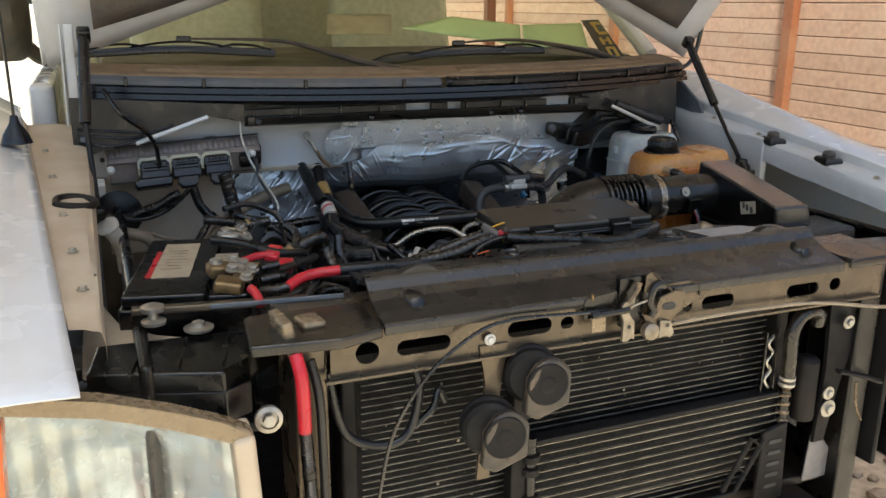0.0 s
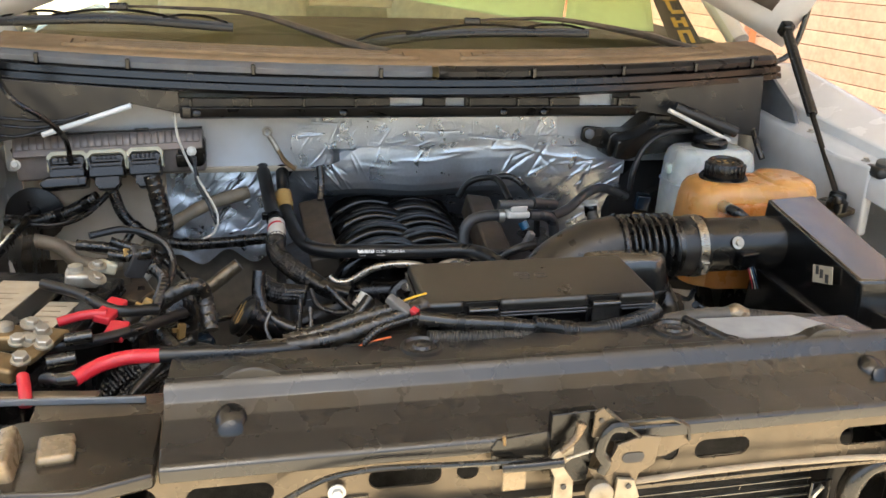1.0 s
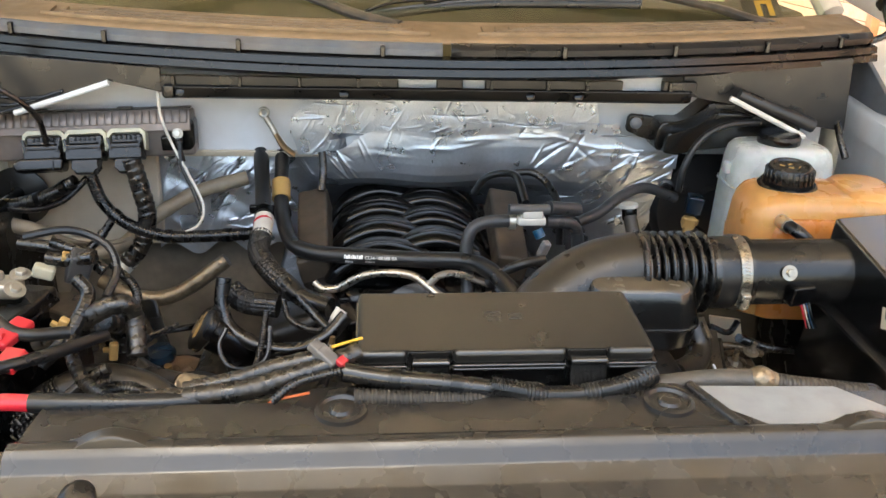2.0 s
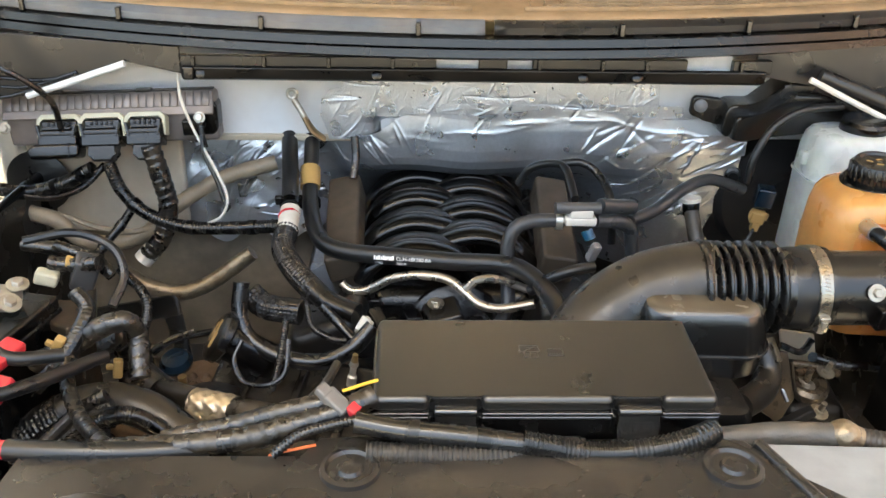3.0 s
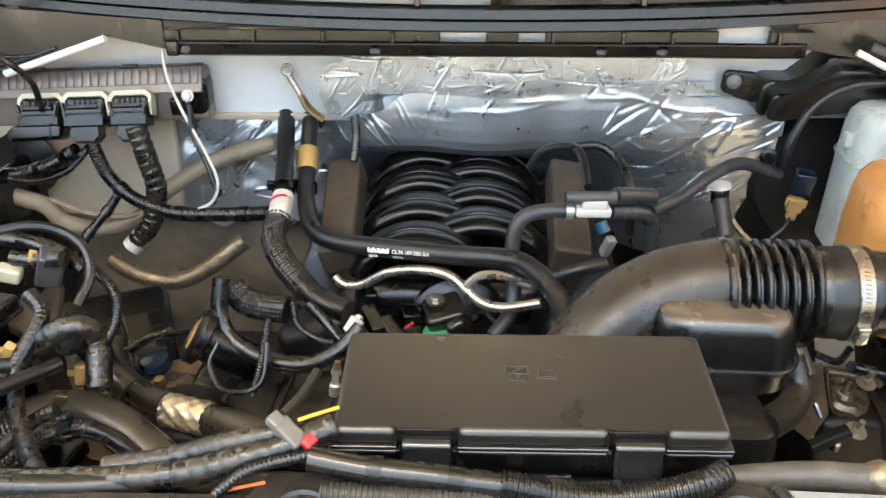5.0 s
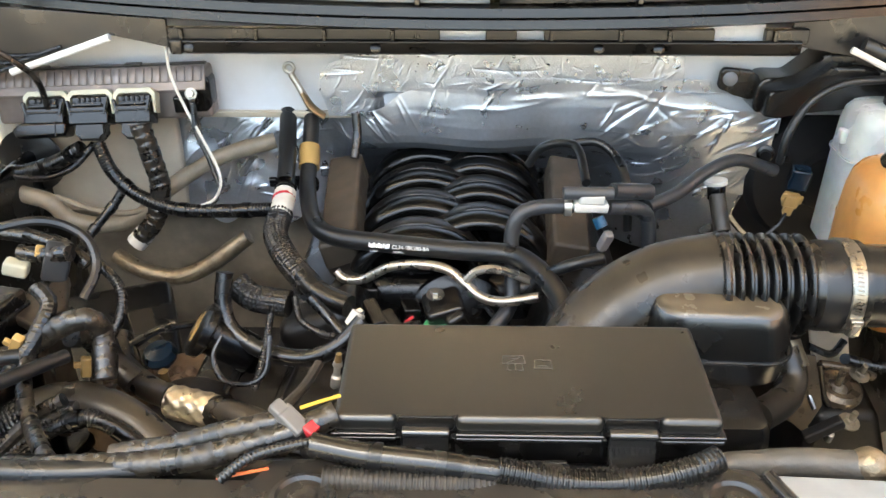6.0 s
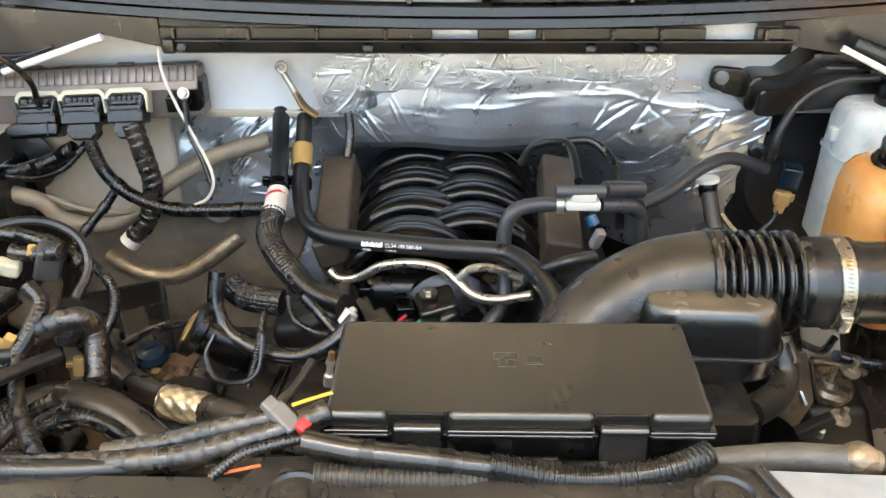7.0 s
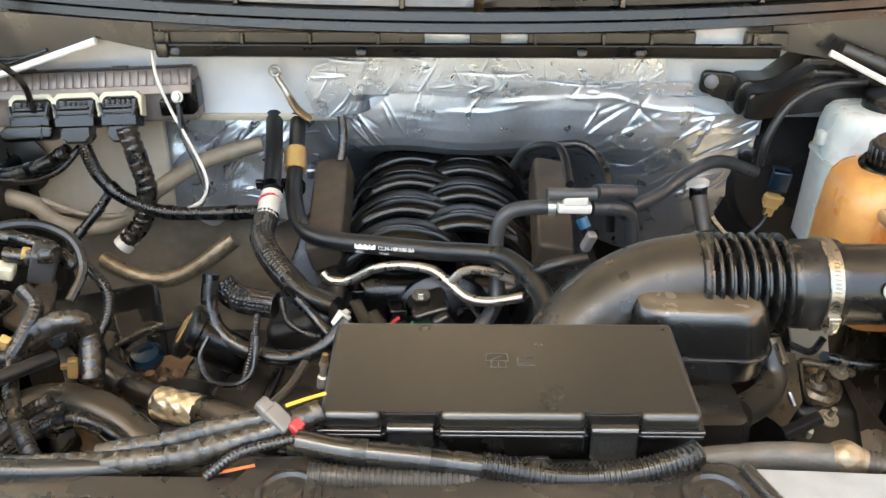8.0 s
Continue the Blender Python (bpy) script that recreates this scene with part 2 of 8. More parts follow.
def block(c, size, rot=(0, 0, 0), bevel=0.003, seg=2, taper=1.0):
    return box(bmesh.new(), c, size, rot, bevel, seg, taper)


def prism(bm, outline, axis, a, b, bevel=0.0, seg=2):
    """A polygon drawn in the plane across an axis, drawn out along it from a to b."""
    def at(p, w):
        u, v = p
        return {"x": (w, u, v), "y": (u, w, v), "z": (u, v, w)}[axis]
    lo = [bm.verts.new(at(p, a)) for p in outline]
    hi = [bm.verts.new(at(p, b)) for p in outline]
    n = len(outline)
    faces = [bm.faces.new(lo[::-1]), bm.faces.new(hi)]
    for i in range(n):
        faces.append(bm.faces.new((lo[i], lo[(i + 1) % n], hi[(i + 1) % n], hi[i])))
    if bevel:
        bmesh.ops.bevel(bm, geom=list({e for f in faces for e in f.edges}), offset=bevel, segments=seg, affect="EDGES", profile=0.5)
    return bm


def glide(pts, step=0.006):
    """Points along a smooth curve through pts, about step apart."""
    p = np.array(pts, float)
    q = np.vstack([2 * p[0] - p[1], p, 2 * p[-1] - p[-2]])
    out = []
    for i in range(len(p) - 1):
        a, b, c, d = q[i:i + 4]
        n = max(2, int(np.linalg.norm(c - b) / step))
        for k in range(n):
            t = k / n
            out.append(0.5 * (2 * b + (c - a) * t + (2 * a - 5 * b + 4 * c - d) * t * t + (3 * b - a - 3 * c + d) * t ** 3))
    out.append(p[-1])
    return np.array(out)


def tube(pts, r, seg=12, step=0.006, ribs=0.0, pitch=0.008, cap=True, straight=False, wobble=0.0, flat=1.0, weave=0.0, wrap=0.0):
    """Vertices and faces of a hose along pts. r: one radius or one for each point. ribs: depth of its corrugation."""
    if ribs:
        step = pitch / 4
    line = np.array(pts, float) if straight else glide(pts, step)
    n = len(line)
    if isinstance(r, (list, tuple)):
        d0 = np.r_[0, np.cumsum(np.linalg.norm(np.diff(np.array(pts, float), axis=0), axis=1))]
        d1 = np.r_[0, np.cumsum(np.linalg.norm(np.diff(line, axis=0), axis=1))]
        rad = np.interp(d1 / d1[-1], d0 / d0[-1], r)
    else:
        rad = np.full(n, float(r))
    if ribs:
        rad = rad - ribs * (np.arange(n) % 4 >= 2)
    if wobble:
        rad = rad * (1 + wobble * np.array([noise.noise((*(p * 60),)) for p in line]))
    tan = np.gradient(line, axis=0)
    tan /= np.linalg.norm(tan, axis=1)[:, None] + 1e-9
    up = np.array((0.0, 0.0, 1.0)) if abs(tan[0][2]) < 0.9 else np.array((0.0, 1.0, 0.0))
    verts, faces = [], []
    side = np.cross(tan[0], up)
    side /= np.linalg.norm(side)
    for i in range(n):
        side = side - tan[i] * np.dot(side, tan[i])
        side /= np.linalg.norm(side) + 1e-9
        nrm = np.cross(side, tan[i])
        for k in range(seg):
            a = 2 * math.pi * k / seg
            rr = rad[i]
            if weave:
                turns, run = max(6, round(r * 1100)), i * step / r
                rr *= 1 - weave * (math.sin(turns * (a + run) / 2) * math.sin(turns * (a - run) / 2) > 0.0)
            if wrap:
                q = line[i] * 130
                rr *= 1 + wrap * (0.9 - (i * step / pitch + k / seg) % 1.0) + 0.05 * noise.noise((q[0] + 3 * math.cos(a), q[1] + 3 * math.sin(a), q[2]))
            verts.append(line[i] + rr * (math.cos(a) * side + flat * math.sin(a) * nrm))
    for i in range(n - 1):
        for k in range(seg):
            k2 = (k + 1) % seg
            faces.append((i * seg + k, i * seg + k2, (i + 1) * seg + k2, (i + 1) * seg + k))
    if cap:
        faces.append(tuple(range(seg))[::-1])
        faces.append(tuple(range((n - 1) * seg, n * seg)))
    return verts, faces


def lathe(profile, at, axis=(0, 0, 1), seg=24):
    """Vertices and faces of a turned shape: (radius, height) along an axis from a point."""
    turn = Vector((0, 0, 1)).rotation_difference(Vector(axis).normalized()).to_matrix()
    verts, faces = [], []
    for r, h in profile:
        for k in range(seg):
            a = 2 * math.pi * k / seg
            verts.append(Vector(at) + turn @ Vector((max(r, 1e-5) * math.cos(a), max(r, 1e-5) * math.sin(a), h)))
    for i in range(len(profile) - 1):
        for k in range(seg):
            k2 = (k + 1) % seg
            faces.append((i * seg + k, i * seg + k2, (i + 1) * seg + k2, (i + 1) * seg + k))
    faces.append(tuple(range(seg))[::-1])
    faces.append(tuple(range((len(profile) - 1) * seg, len(profile) * seg)))
    return verts, faces


def sheet(fn, nu, nv):
    """Vertices and faces of a surface fn(u, v), u and v from 0 to 1."""
    verts = [fn(i / nu, j / nv) for j in range(nv + 1) for i in range(nu + 1)]
    faces = [(j * (nu + 1) + i, j * (nu + 1) + i + 1, (j + 1) * (nu + 1) + i + 1, (j + 1) * (nu + 1) + i) for j in range(nv) for i in range(nu)]
    return verts, faces


def thick(ob, depth, offset=-1.0):
    s = ob.modifiers.new("thickness", "SOLIDIFY")
    s.thickness, s.offset = depth, offset
    return ob


def bolt(at, axis=(0, 0, 1), r=0.009, mat=ZINC, parent=None, name="bolt", washer=1.8, label=""):
    """A hexagon head on a washer."""
    v, f = lathe([(r * washer, 0), (r * washer, r * 0.3), (r * 1.05, r * 0.35)], at, axis, 16)
    v2, f2 = lathe([(r, 0.3 * r), (r, 1.0 * r), (r * 0.85, 1.15 * r)], at, axis, 6)
    n = len(v)
    return part(name, (v + v2, f + [tuple(i + n for i in g) for g in f2]), mat, parent, label)


def moved(bm, m):
    bmesh.ops.transform(bm, matrix=m, verts=bm.verts)
    return bm


def loft(low, high, bevel=0.0, seg=3, only_top=False):
    """A solid between two rings of points, its edges rounded."""
    bm = bmesh.new()
    lo, hi = [bm.verts.new(p) for p in low], [bm.verts.new(p) for p in high]
    n = len(lo)
    bm.faces.new(lo[::-1])
    top = bm.faces.new(hi)
    for i in range(n):
        bm.faces.new((lo[i], lo[(i + 1) % n], hi[(i + 1) % n], hi[i]))
    if bevel:
        bmesh.ops.bevel(bm, geom=list(top.edges) if only_top else bm.edges[:], offset=bevel, segments=seg, affect="EDGES", profile=0.5)
    return bm


def dome(outline, centre, steps):
    """A solid of stacked rings: each step scales the outline about its centre at a height; the last one is capped."""
    cx, cy = centre
    n = len(outline)
    verts = [(cx + (x - cx) * k, cy + (y - cy) * k, z) for k, z in steps for x, y in outline]
    faces = [(j * n + i, j * n + (i + 1) % n, (j + 1) * n + (i + 1) % n, (j + 1) * n + i) for j in range(len(steps) - 1) for i in range(n)]
    faces += [tuple(range(n))[::-1], tuple(range((len(steps) - 1) * n, len(steps) * n))]
    return verts, faces


def ring_of(outline, z):
    return [(x, y, z) for x, y in outline]


def rounded(cx, cy, w, l, r, n=6, turn=0.0):
    """Outline of a rounded rectangle in plan."""
    pts = []
    for sx, sy, a0 in ((1, 1, 0), (-1, 1, 90), (-1, -1, 180), (1, -1, 270)):
        for k in range(n + 1):
            a = radians(a0 + 90 * k / n)
            x, y = sx * (w / 2 - r) + r * math.cos(a), sy * (l / 2 - r) + r * math.sin(a)
            b = radians(turn)
            pts.append((cx + x * math.cos(b) - y * math.sin(b), cy + x * math.sin(b) + y * math.cos(b)))
    return pts


CX = 0.745  # middle of the truck


def mirror(p):
    return (2 * CX - p[0], p[1], p[2])


# ---- ground, fence ----
def ground_height(x, y):
    return 0.012 * noise.noise((x * 3, y * 3, 0))


GROUND = material("sandy_ground", (0.52, 0.44, 0.33), 0.9, spread=0.25, scale=30, dirt=(0.42, 0.34, 0.24), dirt_amount=0.6, dirt_scale=1.5, bump=0.6, bump_scale=60)
GRAVEL = material("pale_gravel", (0.42, 0.34, 0.25), 0.85, spread=0.2, scale=60, object_random=0.2)
WOOD = material("brown_fence_boards", (0.52, 0.34, 0.24), 0.6, spread=0.15, scale=25, dirt=(0.58, 0.44, 0.33), dirt_amount=0.5, dirt_scale=5, bump=0.3, bump_scale=90, object_random=0.12)
POST = material("brown_painted_post", (0.30, 0.11, 0.045), 0.5, dirt=(0.4, 0.22, 0.12), dirt_amount=0.4, dirt_scale=6)
RAIL = material("orange_painted_pipe", (0.42, 0.15, 0.06), 0.5, dirt=(0.5, 0.3, 0.18), dirt_amount=0.5, dirt_scale=9)
CONCRETE = material("pale_concrete", (0.46, 0.40, 0.33), 0.85, spread=0.12, scale=30, dirt=(0.34, 0.27, 0.2), dirt_amount=0.4, dirt_scale=3, bump=0.4, bump_scale=80)


def spread_out(u):
    return math.copysign(abs(2 * u - 1) ** 4 * 600 + abs(2 * u - 1) * 6, 2 * u - 1)


def ground_point(u, v):
    x, y = 1 + spread_out(u), 1 + spread_out(v)
    return (x, y, ground_height(x, y) if max(abs(x), abs(y)) < 10 else 0)


solo("ground", sheet(ground_point, 90, 90), GROUND, "sandy beige bare ground beneath the parked truck", "ground", kind="structure")

FENCE_X, FENCE_LEAN = 4.6, 0.0
fence = thing("fence", "brown horizontal board fence with square posts behind the truck", "fence", (FENCE_X, 5, 0))
fence["kind"] = "structure"
z = 0.22
for k in range(24):
    wide = 0.112
    for seg_y in range(-1, 5):
        y0 = 0.3 + seg_y * 2.24
        part("board", block((FENCE_X + 0.04, y0 + 1.12, z + wide / 2), (0.028, 2.23, wide - 0.007), (0, 0, 0), 0.002, 1), WOOD, fence, smooth=False)
    z += wide
part("backing", block((FENCE_X + 0.075, 5.0, 1.5), (0.03, 14, 3.0), bevel=0), POST, fence)
for k in range(7):
    part("post", block((FENCE_X - 0.01, 0.3 + (k - 1) * 2.24 + 0.02, 1.5), (0.07, 0.09, 3.0), (0, 0, 0), 0.006), POST, fence)

footing = solo("pavement", prism(bmesh.new(), [(3.6, -3), (FENCE_X + 0.3, -3), (FENCE_X + 0.3, 12), (3.6, 12)], "z", -0.05, 0.16, 0.01), CONCRETE, "pale concrete strip along the foot of the fence", "pavement", kind="structure")
rail = thing("pipe_rail", "orange painted steel pipe rail with short posts before the fence", "rail", (3.7, 4, 0))
part("rail_pipe", tube([(3.7, -2, 0.58), (3.7, 4, 0.58), (3.7, 11, 0.58)], 0.055, 14, 0.5), RAIL, rail)
for yy in (0.6, 3.0, 5.0, 7.4):
    part("rail_post", tube([(3.7, yy, 0.14), (3.7, yy, 0.58)], [0.05, 0.045], 12, 0.2), RAIL, rail)

# unseen carport roof, added to keep direct sun off the bay
CEILING = material("pale_shade_roof_sheet", (0.60, 0.55, 0.47), 0.7, spread=0.06, dirt=(0.4, 0.33, 0.25), dirt_amount=0.3, dirt_scale=2)
carport = thing("carport", "plain pale roof on square steel posts, added out of view to shade the truck", "carport", (0.7, 3.5, 0))
carport["kind"] = "structure"
part("roof", block((0.7, 4.1, 3.05), (6.0, 7.4, 0.08), bevel=0.01), CEILING, carport)
for x in (-2.1, 3.5):
    for y in (2.5, 7.5):
        part("post", block((x, y, 1.5), (0.09, 0.09, 3.02), bevel=0.006), POST, carport)

# ---- truck body ----
truck = thing("pickup_truck", "white pickup truck with its hood open and grille removed", "pickup truck", (CX, 2, 0))


def cowl_y(x):
    return 1.925 + 0.14 * ((x - CX) / 0.8) ** 2


def cowl_rise(x):
    return 0.012 * ((x - CX) / 0.8) ** 2


def strip(profile, x0, x1, n=60, follow=1.0):
    """A band that follows the curve of the windshield's foot: (offset, height) drawn out along x."""
    def at(u, v):
        x = x0 + (x1 - x0) * u
        i = v * (len(profile) - 1)
        k = min(int(i), len(profile) - 2)
        f = i - k
        o = profile[k][0] * (1 - f) + profile[k + 1][0] * f
        h = profile[k][1] * (1 - f) + profile[k + 1][1] * f
        return (x, cowl_y(x) * follow + (1 - follow) * 1.96 + o, h + cowl_rise(x))
    return sheet(at, n, len(profile) - 1)


# cowl
XL, XR = -0.07, 1.56
cowl = part("cowl", strip([(0.0, 1.360), (0.012, 1.366), (0.05, 1.370), (0.09, 1.376), (0.12, 1.378), (0.16, 1.372)], XL, XR), COWL_DUST, truck, "sand-dusted black cowl grille")
thick(cowl, 0.004)
for x0, x1 in ((0.06, 0.72), (0.80, 1.42)):
    for row in range(4):
        o = 0.026 + row * 0.015
        h0 = 1.3675 + row * 0.0022
        v, f = strip([(o, h0), (o + 0.003, h0 + 0.006), (o + 0.008, h0 + 0.006), (o + 0.010, h0)], x0 + 0.03 * row, x1 - 0.03 * row, 40)
        thick(part("grille_slat", (v, f), COWL_DUST, cowl), 0.002)
    for k in range(int((x1 - x0) / 0.024)):
        x = x0 + 0.024 * (k + 0.5)
        part("grille_rib", block((x, cowl_y(x) + 0.052, 1.3725 + cowl_rise(x)), (0.003, 0.050, 0.005), (8, 0, 0), 0), COWL_DUST, cowl)
for x0, x1 in ((XL, 0.738), (0.752, XR)):
    seal = part("cowl_seal", strip([(-0.002, 1.335), (-0.012, 1.340), (-0.013, 1.350), (-0.006, 1.358), (0.004, 1.361)], x0, x1, 40), SEAL if x0 < 0.5 else COWL_BLACK, truck, "blue-grey rubber seal strip" if x0 < 0.5 else "black rubber seal strip")
    thick(seal, 0.004)
for x in (0.02, 0.184, 0.407, 0.64, 0.942, 1.14, 1.32, 1.48):
    part("seal_clip", block((x, cowl_y(x) - 0.014, 1.347 + cowl_rise(x)), (0.008, 0.012, 0.020), bevel=0.002), PLASTIC, truck)
lip = part("cowl_lip", strip([(-0.004, 1.336), (-0.028, 1.334), (-0.030, 1.327), (-0.016, 1.326), (-0.016, 1.322), (-0.034, 1.320), (-0.036, 1.313), (-0.01, 1.311)], XL, XR), PLASTIC_SATIN, truck, "black plastic cowl lip with two ridges")
thick(lip, 0.003)
panel = part("cowl_panel", strip([(-0.010, 1.314), (0.0, 1.307), (0.012, 1.301), (0.016, 1.299)], XL, XR), COWL_BLACK, truck, "black plastic panel under the windshield")
thick(panel, 0.003)
part("cowl_end_panel", prism(bmesh.new(), [(XL - 0.03, 1.33), (0.27, 1.305), (0.27, 1.262), (0.185, 1.283), (0.10, 1.253), (0.03, 1.229), (-0.04, 1.216), (XL - 0.03, 1.19)], "y", 1.972, 1.980, 0.002), COWL_BLACK, truck, "black plastic cowl end panel")
part("cowl_end_panel", prism(bmesh.new(), [(1.18, 1.305), (1.49, 1.335), (1.50, 1.20), (1.40, 1.215), (1.30, 1.245), (1.20, 1.262), (1.18, 1.262)], "y", 1.990, 1.998, 0.002), COWL_BLACK, truck, "black plastic cowl end panel")
for z0, x1 in ((1.238, 0.075), (1.222, 0.04), (1.25, 0.11)):
    part("end_panel_rib", tube([(XL - 0.02, 1.970, z0 + 0.012), (x1 - 0.06, 1.970, z0), (x1, 1.970, z0 + 0.014)], 0.003, 8, 0.02), PLASTIC, truck)
# lower flange with window slots
flange = part("cowl_flange", prism(bmesh.new(), [(1.966, 1.274), (1.972, 1.276), (1.990, 1.268), (1.992, 1.252), (1.984, 1.250), (1.970, 1.256)], "x", 0.27, 1.19, 0.002), PLASTIC_DUSTY, truck, "black plastic cowl flange")
slots = ((0.668, 0.735), (0.780, 0.820), (1.065, 1.138))
for a, b in slots:
    part("slot_backing", block(((a + b) / 2, 1.996, 1.280), (b - a + 0.012, 0.004, 0.030), (-25, 0, 0), 0), PAINT, truck, "pale painted metal seen through the slot")
edges = [0.24] + [v for s in slots for v in s] + [1.20]
for a, b in zip(edges[::2], edges[1::2]):
    part("slot_bar", block(((a + b) / 2, 1.982, 1.280), (b - a, 0.014, 0.022), bevel=0.002), PLASTIC_DUSTY, truck)
for x in (0.29, 0.40, 0.50, 0.60, 0.83, 0.93, 1.0, 1.15):
    part("flange_rib", block((x, 1.974, 1.279), (0.006, 0.012, 0.022), bevel=0.001), PLASTIC, truck)
for x in (0.30, 0.575, 0.899, 0.985):
    part("push_pin", lathe([(0.008, 0), (0.008, 0.003), (0.004, 0.005)], (x, 1.968, 1.264), (0, -1, 0.35), 14), PLASTIC, truck)
part("wire_clip", block((0.283, 1.966, 1.266), (0.018, 0.012, 0.022), bevel=0.003), PLASTIC_SATIN, truck)

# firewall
# real grime, with the shade low in the bay darkened into its colour
GRIME_SHADE = material("shaded_grimy_paint", (0.030, 0.025, 0.018), 0.55, spread=0.2, dirt=(0.035, 0.027, 0.019), dirt_amount=0.85, dirt_scale=9, bump=0.2, bump_scale=90)
fire = thing("firewall", "white painted steel firewall, dusty and grimy below", "firewall", (CX, 2.1, 0.4))
part("upper_panel", block((CX - 0.03, 2.080, 1.212), (1.56, 0.05, 0.155), bevel=0.008), PAINT_INNER, fire)
part("lower_panel", block((CX, 2.285, 0.88), (1.58, 0.04, 0.56), bevel=0.01), PAINT_INNER, fire, "grimy white lower panel")
part("grimy_panel", block((CX, 2.245, 0.80), (1.56, 0.02, 0.30), (6, 0, 0), 0.006), GRIME_SHADE, fire, "grimy brown lower firewall, darkened for the shade")
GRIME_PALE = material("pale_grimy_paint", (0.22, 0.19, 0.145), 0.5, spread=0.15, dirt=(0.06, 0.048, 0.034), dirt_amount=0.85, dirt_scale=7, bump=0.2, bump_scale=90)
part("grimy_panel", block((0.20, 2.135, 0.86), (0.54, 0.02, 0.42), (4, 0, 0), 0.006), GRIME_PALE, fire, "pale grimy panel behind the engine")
# near-black sheet painting the deep shade at the firewall's foot
part("sound_deadener", block((CX, 2.20, 0.63), (1.56, 0.02, 0.32), (4, 0, 0), 0.006), DARK, fire, "black panel standing in for the shade low on the firewall")
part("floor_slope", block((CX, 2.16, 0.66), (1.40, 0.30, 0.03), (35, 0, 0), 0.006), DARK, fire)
part("ledge", prism(bmesh.new(), [(2.045, 1.140), (2.05, 1.128), (2.20, 1.122), (2.20, 1.135)], "x", 0.0, 0.56, 0.003), PAINT_DUSTY, fire)
part("side_panel", block((0.09, 2.084, 1.045), (0.27, 0.02, 0.20), (0, 0, 0), 0.005), PAINT_DUSTY, fire, "dusty white panel below the control module")
part("brace", tube([(0.028, 1.966, 1.226), (0.10, 1.966, 1.250), (0.186, 1.966, 1.279)], 0.0055, 10, 0.02), PAINT, fire, "white painted brace")
for at in ((0.301, 2.048, 1.161), (-0.045, 2.048, 1.18)):
    part("hole", lathe([(0.0055, 0), (0.0055, 0.002)], at, (0, -1, 0), 14), INK, fire)


# foil insulation
FOLDS = np.random.RandomState(4)


def folds(n, x0, x1, z0, z1, lean, sway, short, long, thin, wide, low, high):
    """Straight creases: middle, direction, half length, width and height of each."""
    return [(FOLDS.uniform(x0, x1), FOLDS.uniform(z0, z1), lean + FOLDS.normal(0, sway), FOLDS.uniform(short, long), FOLDS.uniform(thin, wide), FOLDS.choice((-1, 1, 1)) * FOLDS.uniform(low, high)) for k in range(n)]


FOLD_UPPER = folds(34, 0.50, 1.04, 1.15, 1.25, 0.95, 0.30, 0.008, 0.040, 0.0010, 0.0018, 0.0004, 0.0013) + folds(16, 0.50, 1.04, 1.14, 1.25, 0.02, 0.08, 0.02, 0.07, 0.0010, 0.0020, 0.0004, 0.0010) + folds(26, 0.85, 1.04, 1.14, 1.25, 1.45, 0.15, 0.008, 0.03, 0.0009, 0.0015, 0.0003, 0.0009) + folds(260, 0.48, 1.05, 1.13, 1.25, 0.9, 0.7, 0.003, 0.014, 0.0007, 0.0011, 0.0003, 0.0008)
FOLD_LOWER = folds(60, 0.92, 1.22, 0.98, 1.14, 0.55, 0.28, 0.010, 0.050, 0.0012, 0.0024, 0.0008, 0.0030) + folds(46, 0.22, 0.46, 0.92, 1.13, 1.0, 0.25, 0.015, 0.060, 0.0012, 0.0022, 0.0008, 0.0028) + folds(26, 0.50, 0.62, 1.00, 1.13, 2.2, 0.2, 0.012, 0.05, 0.0011, 0.0020, 0.0006, 0.0020) + folds(22, 0.60, 0.95, 1.02, 1.16, 0.5, 0.5, 0.006, 0.028, 0.0010, 0.0018, 0.0004, 0.0012) + folds(10, 0.62, 1.10, 1.10, 1.15, 0.0, 0.06, 0.03, 0.09, 0.0014, 0.0024, 0.0006, 0.0014)


def crumple(X, Z, creases, seed, sag):
    """Sharp straight creases on a gently sagging sheet, as heights over a grid."""
    H = np.zeros_like(X)
    for fx, fz, a, half, w, amp in creases:
        near = (abs(X - fx) < half + 0.01) & (abs(Z - fz) < half + 0.01)
        dx, dz = X[near] - fx, Z[near] - fz
        along, off = dx * math.cos(a) + dz * math.sin(a), -dx * math.sin(a) + dz * math.cos(a)
        off = off + 0.0025 * np.sin(along * 34 + fx * 50)
        H[near] += amp * np.exp(-abs(off / w) ** 1.5) * np.clip(1 - (along / half) ** 2, 0, 1)
    soft = [sag * noise.noise((x * 8, z * 11, seed)) + 0.3 * sag * noise.noise((x * 24, z * 30, seed)) for x, z in zip(X.ravel(), Z.ravel())]
    return H + np.array(soft).reshape(X.shape)


def foil_grid(z0, z1, left, right, nu, nv):
    """A grid whose side edges follow left(z) and right(z)."""
    z = np.linspace(z0, z1, nv + 1)[:, None]
    u = np.linspace(0, 1, nu + 1)[None, :]
    a, b = left(z), right(z)
    return a + (b - a) * u, z + 0 * u


def foil_mesh(X, Y, Z):
    nv, nu = X.shape
    verts = np.stack([X, Y, Z], -1).reshape(-1, 3)
    faces = [(j * nu + i, j * nu + i + 1, (j + 1) * nu + i + 1, (j + 1) * nu + i) for j in range(nv - 1) for i in range(nu - 1)]
    return verts, faces


